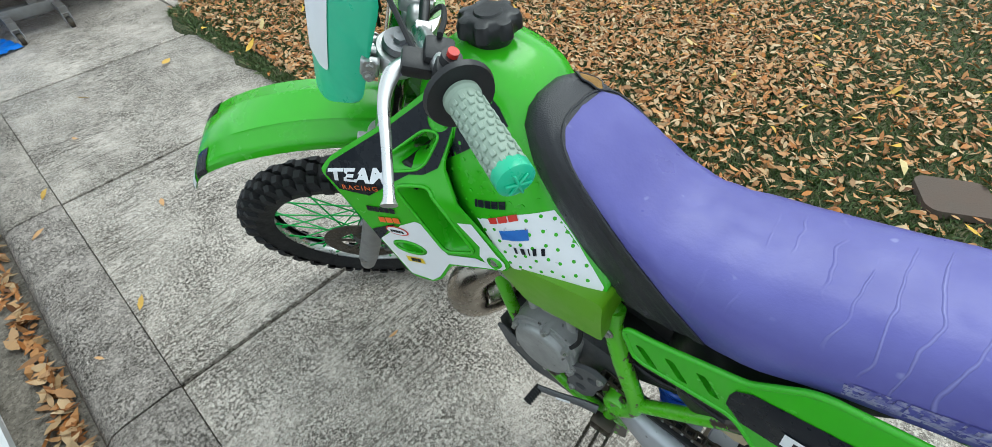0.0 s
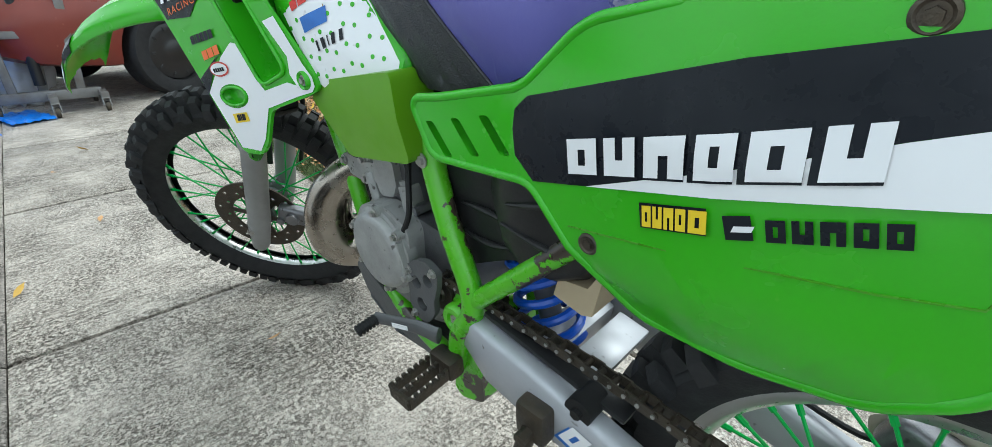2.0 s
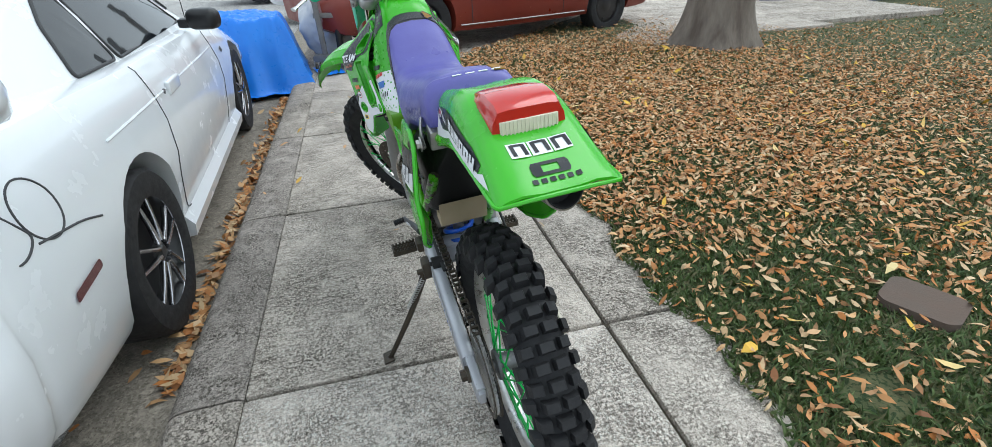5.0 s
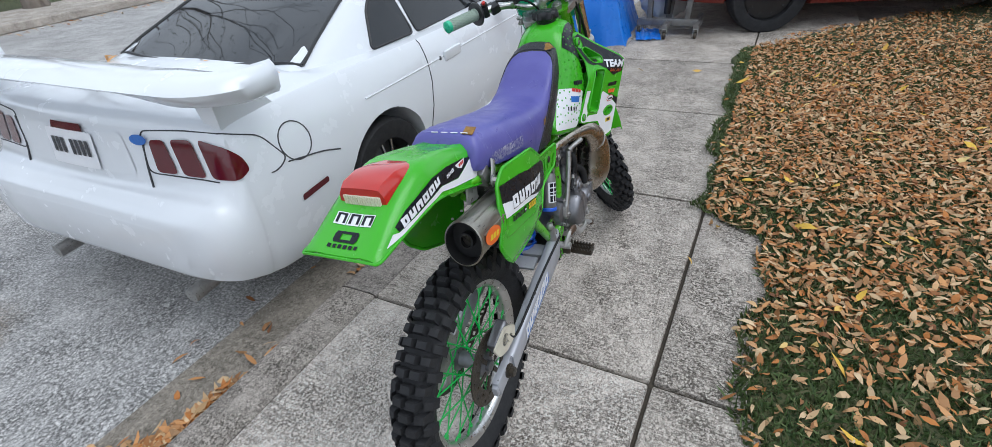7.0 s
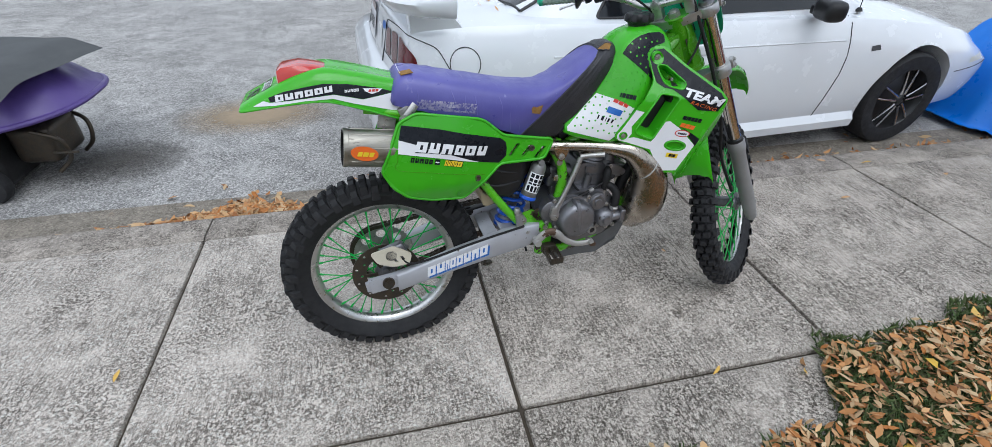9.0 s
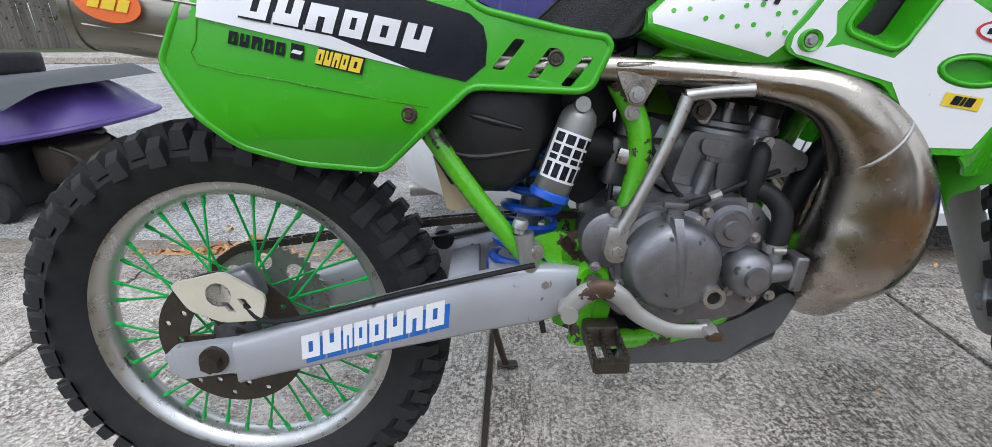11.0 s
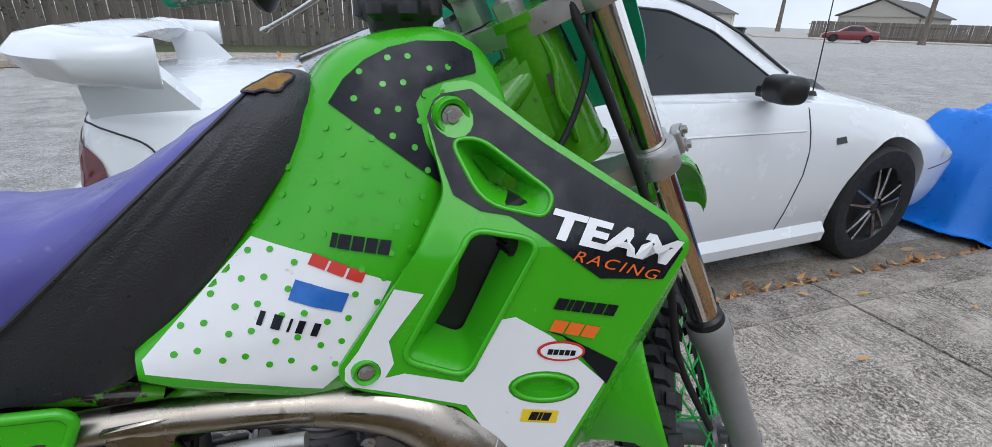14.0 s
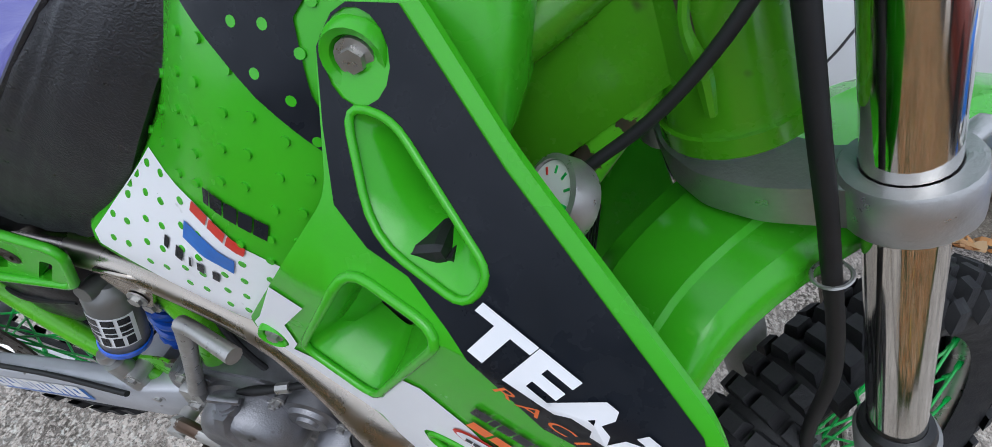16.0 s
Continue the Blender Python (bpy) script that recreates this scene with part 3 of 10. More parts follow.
def mirrored(bm):
    """The same mesh on the other side of the plane y = 0."""
    bm.transform(Matrix.Diagonal((1, -1, 1, 1)))
    bmesh.ops.reverse_faces(bm, faces=bm.faces)
    return bm


def letters(body, size, shear=0.0, weight=0.0, spacing=1.0):
    """Flat lettering as a mesh in the (x, y) plane, its left end on the baseline at the origin."""
    cu = bpy.data.curves.new("lettering", "FONT")
    cu.body, cu.size, cu.shear, cu.offset, cu.space_character = body, size, shear, weight, spacing
    ob = new("lettering", cu)
    me = bpy.data.meshes.new_from_object(ob.evaluated_get(bpy.context.evaluated_depsgraph_get()))
    bm = BM()
    bm.from_mesh(me)
    bpy.data.objects.remove(ob)
    bpy.data.curves.remove(cu)
    bpy.data.meshes.remove(me)
    return bm


def on_panel(bm, p, q, height, f, lift, flip=1):
    """Lays flat lettering on a panel y = f(x, z): from p to q along its baseline, in (x, z)."""
    xs, ys = [v.co.x for v in bm.verts], [v.co.y for v in bm.verts]
    p, q = np.array(p, float), np.array(q, float)
    d = q - p
    up = np.array([-d[1], d[0]]) / np.linalg.norm(d) * flip
    for v in bm.verts:
        a, b = (v.co.x - min(xs)) / (max(xs) - min(xs)), (v.co.y - min(ys)) / (max(ys) - min(ys))
        c = p + d * a + up * b * height
        v.co = (c[0], f(c[0], c[1]) + lift, c[1])
    return bm


def bars(p, q, height, f, lift, widths, slant=0.3, gap=0.16, flip=1, slots=False):
    """A row of slanted blocks in place of a maker's mark: from p to q, in (x, z)."""
    p, q = np.array(p, float), np.array(q, float)
    d = q - p
    up = np.array([-d[1], d[0]]) / np.linalg.norm(d) * flip * height
    along = d / np.linalg.norm(d) * height * slant
    total = sum(widths)
    out = None
    k, n = 0.0, 0
    for w in widths:
        a, b = p + d * (k + gap * 0.5 * w) / total, p + d * (k + w - gap * 0.5 * w) / total
        o = [tuple(a), tuple(b), tuple(b + up + along), tuple(a + up + along)]
        holes = []
        if slots:
            lo, hi = ((0.25, 0.70), (0.42, 1.0), (0.0, 0.55), (0.30, 0.75))[n % 4]
            hh = [a + (b - a) * h + (up + along) * v for h, v in ((0.38, lo), (0.62, lo), (0.62, hi), (0.38, hi))]
            if lo > 0 and hi < 1:
                holes = [[tuple(q) for q in hh]]
            elif lo == 0:
                o = [tuple(q) for q in (a, hh[0], hh[3], hh[2], hh[1], b, b + up + along, a + up + along)]
            else:
                o = [tuple(q) for q in (a, b, b + up + along, hh[2], hh[1], hh[0], hh[3], a + up + along)]
        bm = sheet(o, f, 0, 0.012, holes, lift=lift)
        n += 1
        out = bm if out is None else join(out, bm)
        k += w
    return out


def pieces(name, bm, mat, parent, label=""):
    """Each connected piece of a mesh as a part of its own."""
    todo = set(bm.faces)
    out = []
    while todo:
        stack, island = [todo.pop()], []
        while stack:
            fc = stack.pop()
            island.append(fc)
            for e in fc.edges:
                for g in e.link_faces:
                    if g in todo:
                        todo.discard(g)
                        stack.append(g)
        out.append(island)
    out.sort(key=lambda isl: isl[0].calc_center_median().x)
    for isl in out:
        nb, seen = BM(), {}
        for fc in isl:
            for v in fc.verts:
                if v not in seen:
                    seen[v] = nb.verts.new(v.co)
            nb.faces.new([seen[v] for v in fc.verts])
        part(name, nb, mat, parent, label)
    bm.free()


def cut_away(bm, cutters):
    """The mesh less the cutters."""
    me = bpy.data.meshes.new("cut")
    bm.to_mesh(me)
    bm.free()
    ob = new("cut", me)
    for c in cutters:
        bmesh.ops.recalc_face_normals(c, faces=c.faces)
        cm = bpy.data.meshes.new("cutter")
        c.to_mesh(cm)
        c.free()
        co = new("cutter", cm)
        md = ob.modifiers.new("cut", "BOOLEAN")
        md.operation, md.solver, md.object = "DIFFERENCE", "EXACT", co
    got = bpy.data.meshes.new_from_object(ob.evaluated_get(bpy.context.evaluated_depsgraph_get()))
    out = BM()
    out.from_mesh(got)
    for md in list(ob.modifiers):
        co = md.object
        ob.modifiers.remove(md)
        bpy.data.objects.remove(co)
    bpy.data.objects.remove(ob)
    return out


def bolt(p, axis, r=0.007, h=0.006):
    """A hexagon bolt head with its washer."""
    p, axis = Vector(p), Vector(axis).normalized()
    return join(rod(p, p + axis * h * 0.3, r * 1.5, seg=14), rod(p, p + axis * h, r, r * 0.93, seg=6))


def stuff(name, verts, faces, mat, label, category, parent=None):
    me = bpy.data.meshes.new(name)
    me.from_pydata(verts, [], faces)
    me.materials.append(mat)
    ob = new(name, me)
    if parent:
        ob.parent = parent
    return tagged(ob, label, category, "", "stuff")

# ---------------------------------------------------------------- ground, pavement, road
STREET = -0.15


def fall(y):
    """The pavement falls gently towards the road."""
    return -0.02 * y


def slab(x0, x1, y0, y1, top=0.0, deep=0.12, bevel=0.012):
    bm = box(x1 - x0, y1 - y0, deep, bevel=bevel)
    bm.transform(Matrix.Translation(((x0 + x1) / 2, (y0 + y1) / 2, top - deep / 2)))
    for v in bm.verts:
        v.co.z += fall(v.co.y)
    return bm


def flat(x0, x1, y0, y1, z, nx=1, ny=1):
    bm = BM()
    vs = [[bm.verts.new((x0 + (x1 - x0) * i / nx, y0 + (y1 - y0) * j / ny, z)) for j in range(ny + 1)] for i in range(nx + 1)]
    for i in range(nx):
        for j in range(ny):
            bm.faces.new((vs[i][j], vs[i + 1][j], vs[i + 1][j + 1], vs[i][j + 1]))
    return bm


solo("ground", flat(-260, 260, -260, 260, STREET - 0.02), ASPHALT, "pale worn grey asphalt ground reaching the horizon", "ground", "structure")
solo("road", flat(-140, 140, 1.76, 16.5, STREET, 60, 12), ASPHALT, "pale worn grey asphalt street", "road", "structure")
gut = flat(-60, 60, 1.40, 1.765, STREET + 0.006, 60, 2)
solo("gutter", gut, GUTTER_C, "dirty concrete gutter beside the kerb", "gutter", "structure")

pavement = tagged(new("pavement"), "weathered concrete pavement slabs with dirty joints", "pavement", "", "structure")
part("bed", slab(-12, 9, -0.5, 1.30, -0.018), SOIL, pavement, "dark dirt in the joints")
GRID = 1.222
J = 0.0065
for k in range(-7, 4):
    x0, x1 = k * GRID + J, (k + 1) * GRID - J
    part("slab", slab(x0, x1, J, 1.199 - 0.004), PALE_CONCRETE if k < 0 else CONCRETE, pavement)
    if k < 3:
        part("slab", slab(x0, x1, -0.46, -J), PALE_CONCRETE if k < -1 else CONCRETE, pavement)
part("slab", slab(4 * GRID + J, 7.5, -0.9, 1.195 - J), CONCRETE, pavement)
part("slab", slab(3 * GRID + J, 4 * GRID - J, -0.46, -J), CONCRETE, pavement)

kerb = tagged(new("kerb"), "stained concrete kerb with a rounded edge", "kerb", "", "structure")
for k in range(-8, 5):
    x0, x1 = k * GRID + 0.004, (k + 1) * GRID - 0.004
    prof = [(1.1965, -0.02), (1.1965, -0.005), (1.203, -0.001), (1.215, 0.004), (1.36, 0.0), (1.395, -0.008), (1.418, -0.03), (1.43, -0.07), (1.45, -0.13), (1.45, -0.2), (1.1965, -0.2)]
    part("kerbstone", loft([[(x, y, z + fall(y)) for y, z in prof] for x in (x0, x1)]), KERB_DARK if k in (0, 1) else KERB_C, kerb, sharp=50)

driveway = tagged(new("driveway"), "old concrete driveway slabs under a red car", "driveway", "", "structure")
for k in range(3):
    y1 = -0.9 - 2.4 * k - 0.006
    for a, b in ((4.35 + 0.35 * k, 6.1 + 0.35 * k), (6.115 + 0.35 * k, 8.6 + 0.35 * k)):
        part("slab", slab(a, b, y1 - 2.388, y1, -0.02, 0.1), CONCRETE, driveway)


def lawn_edge(x):
    """Where the grass ends beside the pavement."""
    w = 0.03 * math.sin(7 * x) + 0.02 * math.sin(17 * x + 1)
    if x < 0.98:
        return -0.27 + w
    if x < 1.16:
        return -0.27 + (x - 0.98) / 0.18 * 0.27 + w
    if x < 4.0:
        return 0.02 + 0.05 * (x - 1.16) + w
    return 0.12 - 0.95 * (x - 4.0) + w


def lawn_height(x, y):
    return 0.012 + 0.03 * min(1.0, max(0.0, (lawn_edge(min(x, 4.0)) - y) * 2.5)) + 0.012 * math.sin(2.1 * x + 0.7) * math.sin(1.7 * y)


lawn = BM()
cols = []
for i in range(185):
    x = -12 + i * 0.1
    x = min(x, 4.05) if i <= 160 else 4.05 + (i - 160) * 0.25
    top = lawn_edge(x)
    row = [lawn.verts.new((x, top + 0.0 - (abs(top + 26) * (j / 40) ** 1.7), -0.04 if j == 0 else lawn_height(x, top - abs(top + 26) * (j / 40) ** 1.7))) for j in range(41)]
    cols.append(row)
for a, b in zip(cols, cols[1:]):
    for j in range(40):
        if a[j].co.x < b[j].co.x - 1e-6:
            lawn.faces.new((a[j], b[j], b[j + 1], a[j + 1]))
solo("lawn", lawn, LAWN, "patchy leaf-strewn front lawn", "lawn", "structure")
solo("far_lawn", flat(-60, 60, -60, -9, -0.005, 8, 8), LAWN, "lawn further from the street", "lawn", "structure")


def leaf_shape(rng, size):
    """One dry leaf, a folded and curled blade of six points."""
    l, w = size * rng.uniform(0.8, 1.35), size * rng.uniform(0.11, 0.24)
    c, fold = rng.uniform(-0.35, 0.6) * l, rng.uniform(0.05, 0.8) * w
    return [(-l / 2, 0, c * 0.3), (-l * 0.15, w, fold), (-l * 0.15, -w, fold), (l * 0.18, w * 0.9, fold + c * 0.1), (l * 0.18, -w * 0.9, fold + c * 0.1), (l / 2, 0, c * 0.5)]


LEAF_FACES = ((0, 2, 1), (1, 2, 4, 3), (3, 4, 5))


def scatter_leaves(rng, places, size):
    verts, faces = [], []
    for x, y, z in places:
        m = Matrix.Translation((x, y, z)) @ Euler((rng.gauss(0, 0.35), rng.gauss(0, 0.35), rng.uniform(0, 6.28))).to_matrix().to_4x4()
        n = len(verts)
        verts += [tuple(m @ Vector(p)) for p in leaf_shape(rng, size * rng.uniform(0.7, 1.25))]
        faces += [tuple(n + i for i in f) for f in LEAF_FACES]
    return verts, faces


rng = random.Random(11)
places = []
while len(places) < 62000:
    if rng.random() < 0.72:
        x, y = rng.gauss(1.7, 2.1), -abs(rng.gauss(0, 2.4))
        if x > 5.6:
            continue
    else:
        x, y = rng.uniform(-8, 6.5), rng.uniform(-10, 0.1)
    if y > lawn_edge(x) - 0.015 + 0.04 * rng.random():
        continue
    if ((x + 0.27) / 1.25) ** 2 + ((y + 1.06) / 0.9) ** 2 < 0.013:
        continue
    n = noise.noise(Vector((x * 0.9, y * 0.9, 3.1))) * 0.5 + noise.noise(Vector((x * 2.6, y * 2.6, 7.7))) * 0.3
    thick = 0.30 + 0.54 * min(1, max(0, (x - 0.3) / 1.5)) + 0.22 * min(1, max(0, -y / 3.5))
    if rng.random() < thick + 0.7 * n:
        places.append((x, y, lawn_height(x, y) + rng.uniform(0.006, 0.032)))
stuff("fallen_leaves", *scatter_leaves(rng, places, 0.043), LEAF, "dry orange-brown leaves strewn over the lawn", "leaves")
places = []
while len(places) < 260:
    x, y = rng.uniform(-2.5, 4.2), rng.uniform(-4, 0.1)
    if y < lawn_edge(x) - 0.05:
        places.append((x, y, lawn_height(x, y) + rng.uniform(0.02, 0.035)))
stuff("yellow_leaves", *scatter_leaves(rng, places, 0.075), YLEAF, "fresh yellow leaves on the lawn", "leaves")

# leaves that have gathered in the gutter
places = []
for _ in range(2300):
    gx = rng.gauss(-1.10, 0.21)
    gy = abs(rng.gauss(0, 0.11)) * max(0.25, 1 - abs(gx + 1.10) / 0.5)
    places.append((gx, 1.455 + gy, STREET + 0.012 + rng.uniform(0, 0.06) * max(0.1, 1 - gy / 0.2)))
for _ in range(520):
    places.append((rng.uniform(0.2, 4.0), 1.47 + abs(rng.gauss(0, 0.035)), STREET + 0.012 + rng.uniform(0, 0.02)))
for _ in range(60):
    places.append((rng.uniform(-2, 4.2), rng.uniform(1.5, 1.9), STREET + 0.014))
stuff("gutter_leaves", *scatter_leaves(rng, places, 0.06), LEAF, "dry leaves gathered in the gutter", "leaves")

# blades of grass
verts, faces = [], []
rng = random.Random(5)
count = 0
while count < 150000:
    if rng.random() < 0.75:
        x, y = rng.uniform(-2.2, 4.1), -abs(rng.gauss(0, 1.5)) + 0.1
    else:
        x, y = rng.uniform(-4, 6.0), rng.uniform(-9, 0.1)
    if y > lawn_edge(x) + 0.01 or noise.noise(Vector((x * 1.8, y * 1.8, 1.3))) < -0.5 or ((x + 0.27) / 1.25) ** 2 + ((y + 1.06) / 0.9) ** 2 < 0.013:
        continue
    z = lawn_height(x, y)
    h, w, a = rng.uniform(0.012, 0.034), rng.uniform(0.0025, 0.006), rng.uniform(0, 6.28)
    lx, ly = rng.gauss(0, 0.018), rng.gauss(0, 0.018)
    c, s = math.cos(a) * w, math.sin(a) * w
    n = len(verts)
    verts += [(x - c, y - s, z - 0.004), (x + c, y + s, z - 0.004), (x + c * 0.7 + lx * 0.5, y + s * 0.7 + ly * 0.5, z + h * 0.65), (x + lx, y + ly, z + h)]
    faces += [(n, n + 1, n + 2), (n, n + 2, n + 3)]
    count += 1
stuff("grass", verts, faces, GRASS, "short dark green grass between the leaves", "grass")

# single leaves on the concrete
rng = random.Random(23)
for x, y, sz, mat in ((1.626, 1.159, 0.07, YLEAF), (0.865, 0.658, 0.05, LEAF), (3.35, 0.385, 0.10, YLEAF), (-1.31, 0.406, 0.06, YLEAF), (0.711, -0.005, 0.05, YLEAF),
                      (1.5, 1.33, 0.05, LEAF), (2.3, 1.31, 0.06, LEAF), (2.55, 1.22, 0.06, YLEAF), (1.0, -0.08, 0.06, YLEAF), (1.02, -0.05, 0.05, LEAF), (2.1, 0.9, 0.05, LEAF), (2.9, 1.0, 0.05, LEAF), (3.3, 0.85, 0.05, YLEAF)):
    v, f = scatter_leaves(rng, [(0, 0, 0)], sz)
    me = bpy.data.meshes.new("leaf")
    me.from_pydata(v, [], f)
    me.materials.append(mat)
    ob = new("leaf", me)
    ob.location = (x, y, fall(y) + 0.012)
    tagged(ob, "single yellow leaf lying on the concrete" if mat is YLEAF else "single dry brown leaf lying on the concrete", "leaf", "leaves on the pavement")

# pale sand and an old oil stain on the road
for x, y, sx, sy, mat, label, cat in ((-1.28, 3.0, 0.66, 0.42, SAND, "patch of pale sand on the asphalt", "sand"), (-2.05, 2.38, 0.55, 0.36, OIL, "dark old oil stain on the asphalt", "stain")):
    bm = BM()
    bm.faces.new([bm.verts.new((math.cos(a), math.sin(a), 0)) for a in [i * 6.283 / 48 for i in range(48)]])
    solo("road_stain", bm, mat, label, cat, "structure", m=Matrix.Translation((x, y, STREET + 0.004)) @ Matrix.Diagonal((sx, sy, 1, 1)))

# water meter lid in the lawn
lid = thing("meter_lid", pose(-0.27, -1.06, 0.045, 1, 1, 24), "rusty brown cast-iron meter lid sunk in the lawn", "meter lid")
outline = rounded([(-0.118, -0.085), (-0.095, -0.108), (0.090, -0.108), (0.118, -0.080), (0.114, 0.075), (0.088, 0.105), (-0.092, 0.10), (-0.120, 0.07)], 0.02)
bm = sheet(outline, lambda a, b: 0.0, 0.03, 0.05)
bm.transform(Matrix.Rotation(radians(-90), 4, "X"))
part("lid", bm, METER_LID, lid, sharp=50)
part("keyhole", rod((0.0, 0.055, 0.0), (0.0, 0.055, 0.004), 0.012, seg=12), SOIL, lid)
for x in (-0.055, 0.055):
    part("rib", box(0.07, 0.05, 0.003, pose(x, -0.01, 0.002), 0.001, 1), METER_LID, lid)

# ---------------------------------------------------------------- the dirt bike
from mathutils.bvhtree import BVHTree

BIKE = Matrix.Translation((-0.379, 0.421, -0.009)) @ Matrix.Rotation(radians(3.5), 4, "Z") @ Matrix.Rotation(radians(-4.8), 4, "X")
bike = thing("dirt_bike", BIKE, "lime green off-road motorcycle with purple seat on its side stand", "motorcycle")


def skin(bm, side=-1):
    """y of the outer skin of a mesh seen from one side, as a function of (x, z)."""
    tree = BVHTree.FromBMesh(bm)
    last = [0.1 * side]

    def f(x, z):
        hit = tree.ray_cast(Vector((x, side * 1.0, z)), Vector((0, -side, 0)))
        if hit[0] is not None:
            last[0] = hit[0].y
        return last[0]
    return f


def carcass(base, width):
    """The round body of a motocross tyre."""
    prof = [(base - 0.075, -width * 0.22), (base - 0.06, -width * 0.36), (base - 0.03, -width * 0.46), (base - 0.010, -width * 0.36), (base, -width * 0.15),
            (base, width * 0.15), (base - 0.010, width * 0.36), (base - 0.03, width * 0.46), (base - 0.06, width * 0.36), (base - 0.075, width * 0.22)]
    return lathe(prof, 72, "y")


def knob(radius, y, tilt, sx, sy, rr):
    """One square tread block at the front of the tyre."""
    bm = BM()
    vs = []
    for rad, k in ((radius - rr - 0.026, 1.18), (radius - rr - 0.003, 1.0), (radius - rr, 0.90)):
        for dx, dy in ((-1, -1), (1, -1), (1, 1), (-1, 1)):
            vs.append(bm.verts.new((rad + dy * sy / 2 * math.sin(-tilt), y + dy * sy * k / 2 * math.cos(tilt), dx * sx * k / 2)))
    for o in (0, 4):
        for a, b in ((0, 1), (1, 2), (2, 3), (3, 0)):
            bm.faces.new([vs[n] for n in (o + a, o + b, o + b + 4, o + a + 4)])
    bm.faces.new(vs[8:])
    return bm


def add_knobs(wheel, radius, width, rows, seed):
    r = random.Random(seed)
    specs = {1: [(width * y, 0.10 * (1 if y > 0 else -1), 0.019, width * 0.24, 0.001) for y in (-0.17, 0.17)] + [(width * y, 0.75 * (1 if y > 0 else -1), 0.021, width * 0.19, 0.024) for y in (-0.47, 0.47)],
             0: [(0, 0, 0.019, width * 0.25, 0.0)] + [(width * y, 0.42 * (1 if y > 0 else -1), 0.020, width * 0.20, 0.009) for y in (-0.33, 0.33)]}
    first = {}
    for k in range(rows):
        for i, sp in enumerate(specs[k % 2]):
            m = Matrix.Rotation(-2 * math.pi * k / rows + r.uniform(-0.003, 0.003), 4, "Y") @ Matrix.Translation((r.uniform(-0.0014, 0.0006), 0, 0))
            if (k % 2, i) in first:
                share("tread_knob", first[k % 2, i], wheel, m)
            else:
                first[k % 2, i] = part("tread_knob", knob(radius, *sp), RUBBER, wheel, sharp=30)
                first[k % 2, i].matrix_basis = m


def make_wheel(name, m, radius, rim_r, width, rows, disc_side, disc_r, seed, label):
    """A spoked wheel; its plane is (x, z), its axle along y."""
    rim_prof = [(rim_r, -0.027), (rim_r + 0.003, -0.024), (rim_r - 0.004, -0.019), (rim_r - 0.016, -0.014), (rim_r - 0.020, 0), (rim_r - 0.016, 0.014), (rim_r - 0.004, 0.019),
                (rim_r + 0.003, 0.024), (rim_r, 0.027), (rim_r - 0.014, 0.024), (rim_r - 0.024, 0.013), (rim_r - 0.028, 0), (rim_r - 0.024, -0.013), (rim_r - 0.014, -0.024)]
    wheel = part(name, lathe(rim_prof, 72, "y", closed=True), ALU, bike, label)
    wheel.matrix_basis = m
    part("tyre", carcass(radius - 0.020, width), RUBBER, wheel, "black motocross tyre")
    add_knobs(wheel, radius, width, rows, seed)
    hub = lathe([(0, -0.062), (0.016, -0.062), (0.016, -0.05), (0.036, -0.048), (0.038, -0.040), (0.024, -0.032), (0.021, 0), (0.024, 0.032), (0.038, 0.040), (0.036, 0.048), (0.016, 0.05), (0.016, 0.062), (0, 0.062)], 32, "y")
    part("hub", hub, CAST, wheel, "grey cast hub")
    proto = None
    n = 36
    for k in range(n):
        a = 2 * math.pi * k / n
        side = 1 if k % 2 else -1
        lead = 0.55 if (k // 2) % 2 else -0.55
        p = Vector((0.036 * math.cos(a + lead * 1.9), side * 0.040, 0.036 * math.sin(a + lead * 1.9)))
        q = Vector(((rim_r - 0.026) * math.cos(a), side * 0.004, (rim_r - 0.026) * math.sin(a)))
        sp = rod(p, q, 0.0022, seg=6, caps=False)
        sp = join(sp, rod(q - (q - p).normalized() * 0.014, q, 0.0038, seg=6))
        if k < 4:
            protos = part("spoke", sp, SPOKE_GREEN, wheel)
            proto = [protos] if proto is None else proto + [protos]
        else:
            sp.free()
            share("spoke", proto[k % 4], wheel, Matrix.Rotation(-2 * math.pi * (k - k % 4) / n, 4, "Y"))
    # drilled disc
    y = disc_side * 0.056
    outer = [(disc_r * (1 + 0.0 * math.cos(8 * t)) * math.cos(t), disc_r * math.sin(t)) for t in [i * 2 * math.pi / 64 for i in range(64)]]
    inner = [(disc_r * 0.60 * math.cos(t), disc_r * 0.60 * math.sin(t)) for t in [i * 2 * math.pi / 40 for i in range(40)]]
    holes = [inner]
    for k in range(22):
        t = 2 * math.pi * k / 22
        rr = disc_r * (0.72 if k % 2 else 0.88)
        holes.append([(rr * math.cos(t) + 0.0048 * math.cos(u), rr * math.sin(t) + 0.0048 * math.sin(u)) for u in [i * math.pi / 4 for i in range(8)]])
    part("brake_disc", sheet(outer, lambda a, b: y, 0.004, 9.0, holes), DARK_STEEL, wheel, "dark drilled brake disc", sharp=30)
    arms = None
    for k in range(6):
        t = 2 * math.pi * k / 6
        b = box(disc_r * 0.42, 0.004, 0.014, Matrix.Translation((0, y - 0.002, 0)) @ Matrix.Rotation(-t, 4, "Y") @ Matrix.Translation((disc_r * 0.46, 0, 0)), 0.001, 1)
        arms = b if arms is None else join(arms, b)
    part("disc_carrier", arms, DARK_STEEL, wheel)
    return wheel


